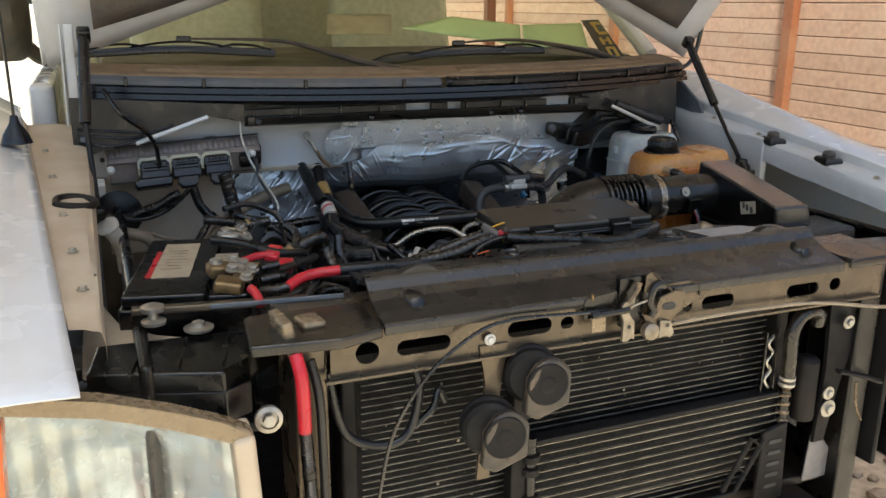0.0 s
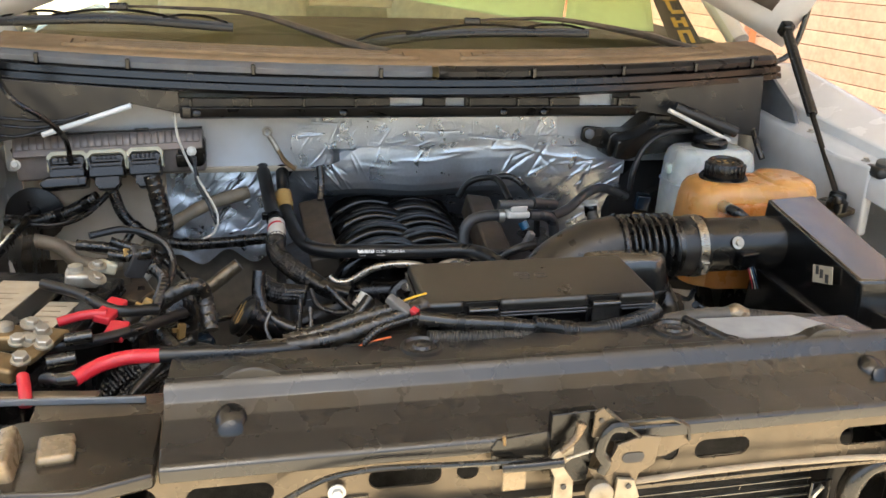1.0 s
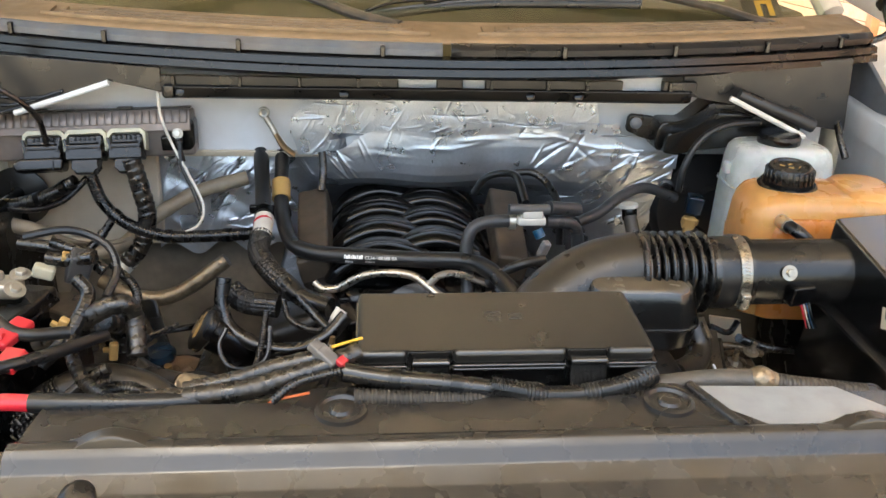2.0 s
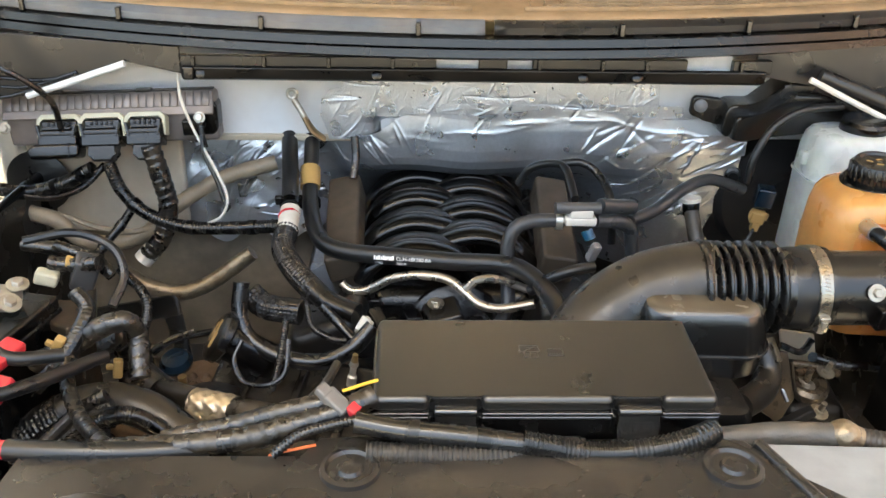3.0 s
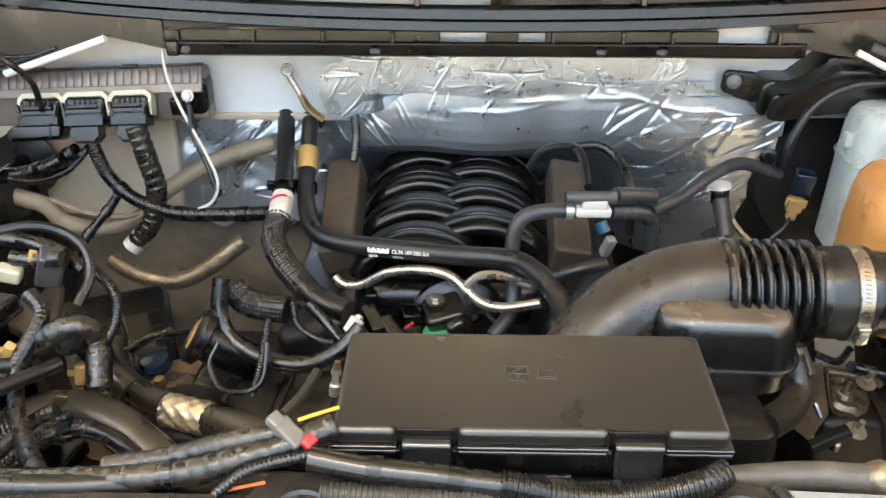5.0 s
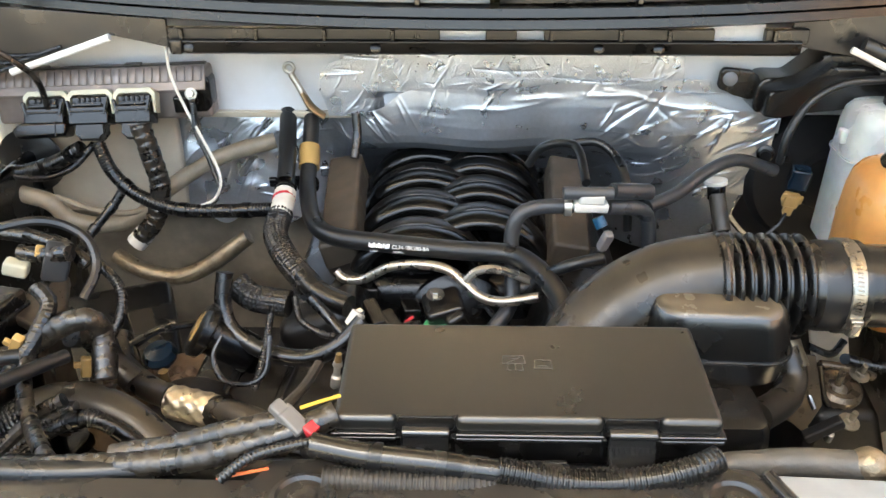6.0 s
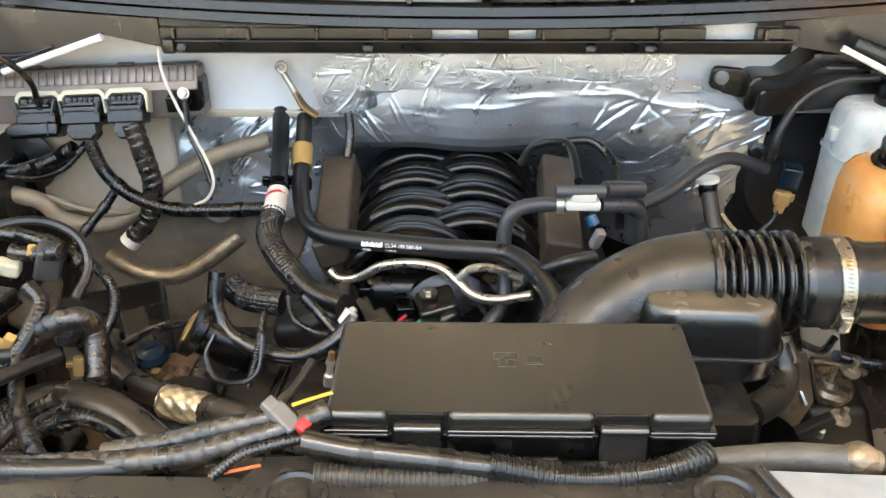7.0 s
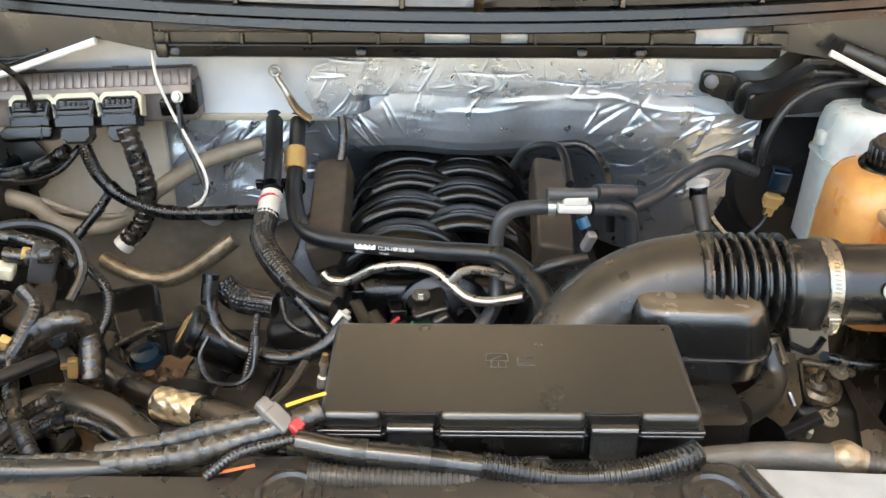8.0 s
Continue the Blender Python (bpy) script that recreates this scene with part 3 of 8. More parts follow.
def foil_upper():
    X, Z = foil_grid(1.262, 1.136, lambda z: np.interp(z, (1.134, 1.150, 1.178, 1.205, 1.222, 1.228, 1.262), (0.488, 0.485, 0.475, 0.478, 0.492, 0.515, 0.530)), lambda z: np.interp(z, (1.136, 1.176, 1.180, 1.197, 1.200, 1.262), (1.130, 1.118, 1.092, 1.088, 1.046, 1.042)), 620, 150)
    tuck = 0.030 * np.clip((1.176 - Z) / 0.012, 0, 1) / (1 + np.exp((0.575 - X) * 130))
    weave = 0.00018 * (np.sin(X * 1150) * np.sin(Z * 1150) > 0.1)
    return foil_mesh(X, 2.040 - crumple(X, Z, FOLD_UPPER, 1.0, 0.0016) - weave + tuck, Z)


def foil_lower():
    X, Z = foil_grid(1.142, 0.86, lambda z: 0.215 + 0 * z, lambda z: 1.205 + 0 * z, 860, 230)
    middle = 1 / (1 + np.exp((0.590 - X) * 90)) / (1 + np.exp((X - 1.10) * 60))
    top = Z + middle * np.clip((Z - 1.09) / 0.052, 0, 1) * (0.040 + 0.006 * np.sin(X * 9))
    Y = np.interp(top, (0.86, 0.96, 1.02, 1.045, 1.07, 1.085, 1.100, 1.12, 1.15, 1.175, 1.19), (2.250, 2.220, 2.160, 2.120, 2.062, 2.044, 2.0375, 2.0350, 2.0355, 2.0375, 2.0375))
    left, right = 1 / (1 + np.exp((X - 0.51) * 70)), 1 / (1 + np.exp((0.97 - X) * 30))
    Y = Y * (1 - left) + (2.106 - 0.10 * (1.138 - Z)) * left
    Y = np.where(top < 1.11, Y * (1 - right) + (2.048 + 0.25 * np.clip(1.11 - top, 0, 0.3)) * right, Y)
    top = 1.142 - (1.142 - top) * (1 - (0.27 + 0.05 * np.sin(X * 60)) * left * (top < 1.142))
    return foil_mesh(X, Y - crumple(X, Z, FOLD_LOWER, 5.0, 0.004), top + 0.004 * np.sin(X * 23))


foil = thing("foil_insulation", "crinkled silver foil insulation sheet on the firewall", "insulation", (0.8, 2.1, 0.9))
part("upper_sheet", foil_upper(), FOIL, foil)
part("lower_sheet", foil_lower(), FOIL_LOW, foil)

# ---- fenders, hood, windshield ----
def fender_edge(y, side=-1):
    """Inner top edge of a fender, drawn on the near side: x and z at y."""
    t = min(1.2, max(0, (y - 0.9) / 1.1))
    return (-0.093 - 0.100 * t if side < 0 else -0.130 + 0.012 * t), 1.105 + 0.15 * t ** 0.85


def fender_skin(u, v, side=-1):
    y = 0.92 + 1.35 * u
    x, zz = fender_edge(y, side)
    a = v * 1.6
    return (x - 0.17 * math.sin(min(a, 1.57)) - 0.03 * v, y - 0.05 * v * (u < 0.02), zz + (0.012 + 0.05 * min(1, max(0, (y - 1.6) / 0.6))) * math.sin(min(a * 2, 2.2)) - 0.55 * v ** 5)


def rail_skin(u, v, side=-1):
    y = 1.10 + 1.05 * u
    x, zz = fender_edge(y, side)
    wide = (-0.066 - x) / 0.062 if side < 0 else 1.0
    prof = ((0.0, 0.0), (0.004, -0.018), (0.030, -0.020), (0.050, -0.023), (0.058, -0.028), (0.062, -0.045), (0.062, -0.075))
    i = v * (len(prof) - 1)
    k = min(int(i), len(prof) - 2)
    f = i - k
    o, h = (prof[k][j] * (1 - f) + prof[k + 1][j] * f for j in (0, 1))
    return (x + o * wide, y, zz + h + 0.004 * noise.noise((y * 8, v * 5, 0)))


def other(vf):
    return [mirror(p) for p in vf[0]], [f[::-1] for f in vf[1]]


for flip in (0, 1):
    side = 1 if flip else -1
    skin, ledge = sheet(lambda u, v: fender_skin(u, v, side), 40, 24), sheet(lambda u, v: rail_skin(u, v, side), 40, 12)
    if flip:
        skin, ledge = other(skin), other(ledge)
    thick(part("fender", skin, PAINT, truck, "glossy white fender"), 0.003)
    part("inner_rail", ledge, PAINT_DUSTY if not flip else PAINT_INNER, truck, "dusty white inner fender rail")

for yy in (1.22, 1.36, 1.52, 1.74, 1.92):
    for flip in (0, 1):
        rx, rz = fender_edge(yy, 1 if flip else -1)
        at = (rx + 0.032, yy, rz - 0.0205)
        bolt(mirror(at) if flip else at, (0, 0, 1), 0.0055, ZINC, truck, washer=1.5)
        hole_at = (rx + 0.044, yy + 0.06, rz - 0.0210)
        part("rail_hole", lathe([(0.007, 0), (0.007, 0.003)], mirror(hole_at) if flip else hole_at, (0, 0, 1), 14), INK, truck)

# hood, swung up on its hinges
HINGE = Vector((CX, 2.150, 1.362))
HOOD_ANGLE = 48


def hood_point(x, d, h=0.0):
    """d: metres forward of the hinge on the shut hood, h: above it."""
    a = radians(HOOD_ANGLE)
    return (x, HINGE.y - d * math.cos(a) + h * math.sin(a), HINGE.z + d * math.sin(a) + h * math.cos(a))


def hood_rear(x):
    return 0.005 + 0.44 * (1 - abs((x - CX) / 0.90) ** 1.1)


def hood_skin(u, v):
    x = CX + (u - 0.5) * 1.79
    r = hood_rear(x)
    return hood_point(x, r + (1.22 - r) * v, 0.05 + 0.02 * math.cos((u - 0.5) * 2.6) - 0.05 * max(0, abs(u - 0.5) * 2 - 0.9) * 6)


def hood_pad(u, v):
    x = CX + (u - 0.5) * (1.56 + 0.04 * v)
    r = hood_rear(x) + 0.055 + 0.02 * abs(2 * u - 1) ** 3
    return hood_point(x, r + (1.10 - r) * v, 0.012 - 0.008 * noise.noise((x * 4, v * 4, 0)))


def hood_frame(u, v):
    x = CX + (u - 0.5) * 1.77
    r = hood_rear(x)
    return hood_point(x, r + (1.20 - r) * v, 0.024)


HOODPAD = material("dark_hood_felt", (0.08, 0.074, 0.07), 0.9, dirt=DUST, dirt_amount=0.3, bump=0.8, bump_scale=200)
thick(part("hood", sheet(hood_skin, 40, 24), PAINT, truck, "open white hood"), 0.003)
thick(part("hood_inner_frame", sheet(hood_frame, 40, 24), PAINT_INNER, truck, "white inner hood frame"), 0.012, 1.0)
thick(part("hood_insulation", sheet(hood_pad, 40, 24), HOODPAD, truck, "dark felt pad under the hood"), 0.014, 1.0)

# windshield and cab
def rounded_shell(at, size):
    """A mirror housing: a squared oval that tapers toward its front."""
    def ring_at(v):
        k = math.sin(math.pi * min(0.98, 0.12 + 0.86 * v) / 1.15)
        return [(at[0] + size[0] / 2 * k * math.copysign(abs(math.cos(a)) ** 0.55, math.cos(a)), at[1] + size[1] * (v - 0.5), at[2] + size[2] / 2 * k * math.copysign(abs(math.sin(a)) ** 0.55, math.sin(a))) for a in [2 * math.pi * i / 28 for i in range(28)]]
    rings = [ring_at(v / 8) for v in range(9)]
    verts = [p for ring in rings for p in ring]
    faces = [(j * 28 + i, j * 28 + (i + 1) % 28, (j + 1) * 28 + (i + 1) % 28, (j + 1) * 28 + i) for j in range(8) for i in range(28)]
    return verts, faces + [tuple(range(28))[::-1], tuple(range(8 * 28, 9 * 28))]


def glass_point(u, v):
    x = XL + 0.03 + (XR - XL - 0.06) * (0.5 + (u - 0.5) * (1 - 0.14 * v))
    return (x, cowl_y(x) + 0.12 + 0.66 * v, 1.372 + cowl_rise(x) + 0.50 * v)


windshield = part("windshield", sheet(glass_point, 30, 12), GLASS, truck, "tinted windshield glass")
windshield.visible_shadow = False


def pillar(s):
    p = [glass_point(0 if s < 0 else 1, v) for v in (0, 0.33, 0.66, 1.0)]
    return tube([(x + s * 0.035, y + 0.05, z0) for x, y, z0 in p], 0.025, 12, 0.05)


part("pillar", pillar(-1), PAINT, truck, "white windshield pillar")
part("pillar", pillar(1), PAINT, truck, "white windshield pillar")
part("roof", block((CX, 3.5, 1.93), (1.30, 1.5, 0.05), bevel=0.02), PAINT, truck)
DASH = material("dark_dusty_dash", (0.075, 0.066, 0.046), 0.6, dirt=DUST, dirt_amount=0.15, dirt_scale=6)
INTERIOR = material("grey_cab_interior", (0.70, 0.69, 0.49), 0.7, dirt=(0.52, 0.50, 0.34), dirt_amount=0.4, dirt_scale=4)
part("dashboard", prism(bmesh.new(), [(2.14, 1.30), (2.26, 1.385), (2.62, 1.40), (2.70, 1.36), (2.70, 1.0), (2.34, 1.0), (2.16, 1.24)], "x", XL + 0.04, XR - 0.04, 0.01), DASH, truck, "dusty dark dashboard")
for s in (-1, 1):
    part("cab_side", block((CX + s * 0.91, 3.1, 0.98), (0.06, 1.7, 0.72), bevel=0.02), PAINT, truck, "white cab side")
    part("front_side", block((CX + s * 0.965, 1.6, 0.72), (0.03, 1.35, 0.42), bevel=0.01), PAINT, truck, "white lower fender side")
    part("bed_side", block((CX + s * 0.93, 5.2, 0.95), (0.06, 2.2, 0.70), bevel=0.02), PAINT, truck, "white bed side")
    for y in (1.86, 5.1):
        w = part("wheel", lathe([(0.20, 0), (0.37, 0.01), (0.39, 0.05), (0.39, 0.20), (0.37, 0.24), (0.20, 0.25)], (CX + s * 0.88 - 0.125, y, 0.39), (1, 0, 0), 40), RUBBER, truck, "black truck wheel")
        part("rim", lathe([(0.02, -0.01), (0.20, -0.005), (0.22, 0.01), (0.22, 0.24), (0.20, 0.255), (0.02, 0.26)], (CX + s * 0.88 - 0.125, y, 0.39), (1, 0, 0), 32), ALU, w)
    part("frame_rail", block((CX + s * 0.42, 3.3, 0.52), (0.09, 4.6, 0.14), bevel=0.01), DARK, truck, "dark steel frame rail")
    part("wheel_liner", block((CX + s * 0.765, 1.62, 0.82), (0.02, 1.10, 0.50), bevel=0.01), PLASTIC, truck, "black plastic inner fender liner")
part("bed_floor", block((CX, 5.2, 0.68), (1.84, 2.2, 0.08), bevel=0.01), PAINT, truck)
part("tailgate", block((CX, 6.3, 0.95), (1.84, 0.06, 0.65), bevel=0.02), PAINT, truck)
part("cab_floor", block((CX, 3.2, 0.62), (1.84, 2.0, 0.06), bevel=0.01), DARK, truck)
# unseen floor added to close the bay and keep it dark
part("undertray", block((CX - 0.06, 1.62, 0.60), (1.36, 1.0, 0.02), bevel=0.004), DARK, truck, "dark floor added to close the bay from below")
part("cab_back", block((CX, 4.0, 1.4), (1.7, 0.06, 0.95), bevel=0.02), INTERIOR, truck)
for sx in (0.35, 1.15):
    part("seat_back", block((sx, 3.5, 1.35), (0.5, 0.18, 0.75), (-12, 0, 0), 0.06, 3), INTERIOR, truck, "grey seat backrest")

part("inner_apron", block((1.560, 1.885, 1.135), (0.02, 0.40, 0.14), (0, 0, -1), 0.006), PAINT_INNER, truck, "white inner fender apron")
part("hinge_gusset", prism(bmesh.new(), [(2.20, 1.36), (2.10, 1.335), (1.98, 1.265), (1.96, 1.235), (2.20, 1.225)], "x", 1.565, 1.575, 0.002), SEAL, truck, "blue-grey hinge gusset")
part("hinge_gusset", prism(bmesh.new(), [(2.20, 1.36), (2.10, 1.335), (1.98, 1.265), (1.96, 1.235), (2.20, 1.225)], "x", -0.085, -0.075, 0.002), SEAL, truck, "blue-grey hinge gusset")

part("hinge_arm", block((-0.088, 1.985, 1.375), (0.020, 0.014, 0.215), (0, 1, 0), 0.003), PAINT_INNER, truck, "white steel hood hinge arm")
part("hinge_arm", block((-0.104, 1.990, 1.375), (0.004, 0.030, 0.215), (0, 1, 0), 0.001), PAINT_INNER, truck)
part("hinge_slot", block((-0.087, 1.9775, 1.300), (0.010, 0.002, 0.036), bevel=0), INK, truck)

MIRROR_SHELL = material("dull_olive_shell", (0.055, 0.052, 0.036), 0.45, dirt=DUST, dirt_amount=0.2)
side_mirror = part("side_mirror", rounded_shell((-0.262, 2.76, 1.490), (0.135, 0.11, 0.26)), MIRROR_SHELL, truck, "dull dark side mirror")
part("mirror_arm", tube([(-0.215, 2.78, 1.40), (-0.185, 2.80, 1.37), (-0.150, 2.82, 1.36)], 0.022, 12, 0.01), MIRROR_SHELL, side_mirror)

# papers on the dashboard
SHEET = material("pale_green_paper", (0.62, 0.78, 0.46), 0.7, spread=0.04)
def behind_glass(x, v, back=0.012):
    return (x, cowl_y(x) + 0.12 + 0.66 * v + back, 1.372 + cowl_rise(x) + 0.50 * v - back)


def glass_sheet(quad, n=8, back=0.012):
    """A thin leaf lying against the inside of the windshield: corners as (x, height share)."""
    (ax, av), (bx, bv), (cx, cv), (dx, dv) = quad
    def at(u, w):
        x = (ax * (1 - u) + bx * u) * (1 - w) + (dx * (1 - u) + cx * u) * w
        v = (av * (1 - u) + bv * u) * (1 - w) + (dv * (1 - u) + cv * u) * w
        return behind_glass(x, v, back)
    return sheet(at, n, n)


for quad in (((0.735, 0.215), (1.078, 0.118), (1.112, 0.225), (0.90, 0.275)), ((1.085, 0.112), (1.315, 0.088), (1.345, 0.225), (1.118, 0.225))):
    thick(solo("paper_sheet", glass_sheet(quad), SHEET, "pale green sheet of paper against the windshield", "paper", "papers behind the windshield"), 0.0012)
thick(solo("window_card", glass_sheet(((0.525, 0.18), (0.70, 0.18), (0.722, 0.283), (0.545, 0.283))), PAPER, "pale card behind the windshield", "card"), 0.0012)
tag_ob = solo("window_sticker", glass_sheet(((1.350, 0.02), (1.440, 0.03), (1.425, 0.24), (1.350, 0.24))), INK, "black sticker with yellow marks behind the windshield", "sticker")
for x0, x1, v0, v1 in ((1.375, 1.415, 0.205, 0.222), (1.380, 1.392, 0.165, 0.215), (1.385, 1.420, 0.150, 0.166), (1.375, 1.388, 0.095, 0.135), (1.405, 1.418, 0.095, 0.135), (1.375, 1.418, 0.112, 0.122), (1.378, 1.418, 0.070, 0.082), (1.378, 1.390, 0.03, 0.075), (1.405, 1.418, 0.03, 0.075)):
    part("yellow_bar", glass_sheet(((x0, v0), (x1, v0), (x1, v1), (x0, v1)), 2, 0.009), YELLOW, tag_ob)


# wipers and gas struts
def wiper(p_arm, p_blade):
    w = thing("windshield_wiper", "black windshield wiper resting at the foot of the glass", "wiper", p_arm[0], "windshield wipers")
    part("arm", tube(p_arm, [0.015, 0.016, 0.013, 0.008, 0.005, 0.004], 12, 0.012, flat=0.6), WIPER, w)
    part("pivot", lathe([(0.022, 0), (0.020, 0.010), (0.010, 0.014)], (p_arm[0][0], p_arm[0][1], p_arm[0][2] - 0.010), (0, -0.3, 1), 20), WIPER, w)
    part("rubber", tube([(x, y, z0 - 0.010) for x, y, z0 in p_blade], 0.0045, 8, 0.015, flat=1.6), RUBBER, w)
    part("backbone", tube([(x, y, z0 - 0.002) for x, y, z0 in p_blade], 0.0035, 8, 0.015), GREY_PLASTIC, w)
    line = glide(p_blade, 0.01)
    n = len(line)
    for a, b in ((0.03, 0.30), (0.24, 0.76), (0.70, 0.97)):
        p, q = line[int(a * n)], line[int(b * n)]
        m = (p + q) / 2 + np.array((0, 0.002, 0.014 if b - a > 0.4 else 0.009))
        part("bridge", tube([p, (p + m) / 2 + np.array((0, 0, 0.003)), m, (q + m) / 2 + np.array((0, 0, 0.003)), q], 0.004, 8, 0.012, flat=0.7), PLASTIC_SATIN, w)
    part("hub", block(line[n // 2] + np.array((0, 0.002, 0.016)), (0.034, 0.014, 0.014), bevel=0.003), PLASTIC, w)


wiper([(0.672, 2.030, 1.372), (0.600, 2.065, 1.384), (0.535, 2.095, 1.402), (0.403, 2.115, 1.437), (0.250, 2.115, 1.445), (0.150, 2.112, 1.446)], [(-0.060, 2.11, 1.422), (0.150, 2.105, 1.430), (0.372, 2.10, 1.418)])
wiper([(1.410, 2.110, 1.370), (1.330, 2.110, 1.388), (1.250, 2.110, 1.408), (1.060, 2.110, 1.436), (0.930, 2.105, 1.436), (0.870, 2.100, 1.432)], [(0.600, 2.075, 1.388), (0.830, 2.090, 1.414), (1.120, 2.100, 1.418)])
# white leaf in place of the bright reflection in the glass
glint_patch = solo("dash_paper", prism(bmesh.new(), [(1.05, 2.30), (1.13, 2.31), (1.12, 2.36), (1.04, 2.35)], "z", 1.392, 1.394), PRINT, "small white patch standing in for a bright reflection in the windshield", "paper")


def gas_strut(top, knee, foot):
    g = thing("gas_strut", "black gas strut holding the hood open", "gas strut", foot, "hood gas struts")
    part("cylinder", tube([top, knee], 0.0115, 14, 0.05), PLASTIC_SATIN, g)
    part("rod", tube([knee, foot], 0.0055, 12, 0.05), DARK, g)
    part("top_joint", block(top, (0.028, 0.026, 0.032), (30, 0, 0), 0.006), PLASTIC, g)
    part("foot_joint", block(foot, (0.024, 0.03, 0.026), bevel=0.006), PLASTIC, g)


gas_strut((1.562, 2.045, 1.430), (1.566, 1.910, 1.265), (1.535, 1.745, 1.128))
gas_strut((-0.057, 1.944, 1.461), (-0.070, 1.845, 1.290), (-0.062, 1.79, 1.115))

# ---- radiator end of the bay ----
def slot_outline(x0, x1, z0, z1, n=6):
    r = min((z1 - z0), (x1 - x0)) / 2
    pts = []
    for cx, cz, a0 in ((x1 - r, z1 - r, 0), (x0 + r, z1 - r, 90), (x0 + r, z0 + r, 180), (x1 - r, z0 + r, 270)):
        for k in range(n + 1):
            a = radians(a0 + 90 * k / n)
            pts.append((cx + r * math.cos(a), cz + r * math.sin(a)))
    return pts


def plate_with_holes(x0, x1, z0, z1, holes, y, depth):
    """An upright plate with rounded holes cut right through it."""
    bm = bmesh.new()
    def loop(pts):
        vs = [bm.verts.new((px, y, pz)) for px, pz in pts]
        return [bm.edges.new((vs[i], vs[(i + 1) % len(vs)])) for i in range(len(vs))]
    es = loop([(x0, z0), (x1, z0), (x1, z1), (x0, z1)])
    for h in holes:
        es += loop(slot_outline(*h))
    bmesh.ops.triangle_fill(bm, use_beauty=True, use_dissolve=False, edges=es)
    inside = [f for f in bm.faces if any(h[0] + 0.001 < f.calc_center_median().x < h[1] - 0.001 and h[2] + 0.001 < f.calc_center_median().z < h[3] - 0.001 and all(v.co.x >= h[0] - 1e-5 and v.co.x <= h[1] + 1e-5 and v.co.z >= h[2] - 1e-5 and v.co.z <= h[3] + 1e-5 for v in f.verts) for h in holes)]
    bmesh.ops.delete(bm, geom=inside, context="FACES")
    ext = bmesh.ops.extrude_face_region(bm, geom=bm.faces[:])
    bmesh.ops.translate(bm, vec=(0, depth, 0), verts=[v for v in ext["geom"] if isinstance(v, bmesh.types.BMVert)])
    return bm


support = thing("radiator_support", "black painted steel radiator support beam with oval holes", "radiator support", (CX, 1.1, 0.4))
holes = [(0.262, 0.298, 1.028, 1.062), (0.325, 0.410, 1.032, 1.056), (0.505, 0.582, 1.034, 1.060), (0.598, 0.622, 1.036, 1.056), (0.832, 0.852, 1.034, 1.062), (0.872, 0.940, 1.032, 1.056), (1.058, 1.132, 1.030, 1.054), (1.158, 1.184, 1.032, 1.056)]
part("front_plate", plate_with_holes(0.225, 1.285, 1.012, 1.078, holes, 1.066, 0.003), BEAM, support)
part("top_plate", block((CX, 1.135, 1.083), (1.16, 0.14, 0.006), (4, 0, 0), 0.002), BEAM, support)
part("lower_lip", block((CX, 1.060, 1.012), (1.06, 0.014, 0.005), bevel=0.001), BEAM, support)
part("back_plate", block((CX, 1.20, 1.04), (1.16, 0.004, 0.09), bevel=0), BEAM, support)
for sx, s in ((0.22, -1), (1.27, 1)):
    part("side_post", block((sx + 0.02 * s, 1.14, 0.72), (0.05, 0.12, 0.70), bevel=0.006), BEAM if s < 0 else PLASTIC_DUSTY, support)
part("stamped_end", prism(bmesh.new(), [(0.11, 1.045), (0.235, 1.030), (0.30, 1.05), (0.30, 1.17), (0.22, 1.185), (0.12, 1.16)], "z", 1.070, 1.088, 0.005), GLOSS_STEEL, support)
part("stamped_end", prism(bmesh.new(), [(1.20, 1.06), (1.40, 1.06), (1.44, 1.16), (1.20, 1.19)], "z", 1.070, 1.088, 0.005), GLOSS_STEEL, support)
part("boss", block((0.205, 1.10, 1.092), (0.035, 0.045, 0.012), (0, 0, 8), 0.005), TAN_STEEL, support)
part("boss", block((0.165, 1.09, 1.085), (0.018, 0.07, 0.05), (0, -10, 5), 0.005), TAN_STEEL, support)
part("centre_bracket", prism(bmesh.new(), [(0.455, 1.03), (0.505, 1.03), (0.495, 0.97), (0.478, 0.80), (0.455, 0.80), (0.468, 0.97)], "y", 1.062, 1.068, 0.001), BEAM, support)
for at in ((0.472, 1.060, 1.040), (0.655, 1.055, 1.052)):
    bolt(at, (0, -1, 0), 0.0058, WHITE_PLASTIC, support, "push_clip", 1.6, "white plastic push clip")
for at in ((1.238, 1.082, 0.955), (1.212, 1.082, 0.812)):
    bolt(at, (0, -1, 0), 0.0075, ZINC, support)

cover = thing("radiator_cover", "grained black plastic radiator sight shield with two dimples", "radiator cover", (CX, 1.15, 1.08))
prof = [(1.054, 1.072), (1.054, 1.086), (1.060, 1.090), (1.092, 1.0955), (1.120, 1.103), (1.136, 1.113), (1.144, 1.124), (1.150, 1.130), (1.158, 1.131), (1.166, 1.127), (1.170, 1.118), (1.24, 1.115), (1.24, 1.111), (1.168, 1.112), (1.152, 1.122), (1.120, 1.097), (1.060, 1.084), (1.058, 1.072)]
part("shield", prism(bmesh.new(), prof, "x", 0.303, 1.178, 0.0015, 1), COVER, cover)
part("rear_flap", prism(bmesh.new(), [(0.42, 1.16), (1.02, 1.16), (0.955, 1.215), (0.935, 1.255), (0.885, 1.262), (0.85, 1.238), (0.64, 1.236), (0.60, 1.262), (0.555, 1.258), (0.548, 1.235), (0.50, 1.18)], "z", 1.113, 1.119, 0.002), COVER, cover)
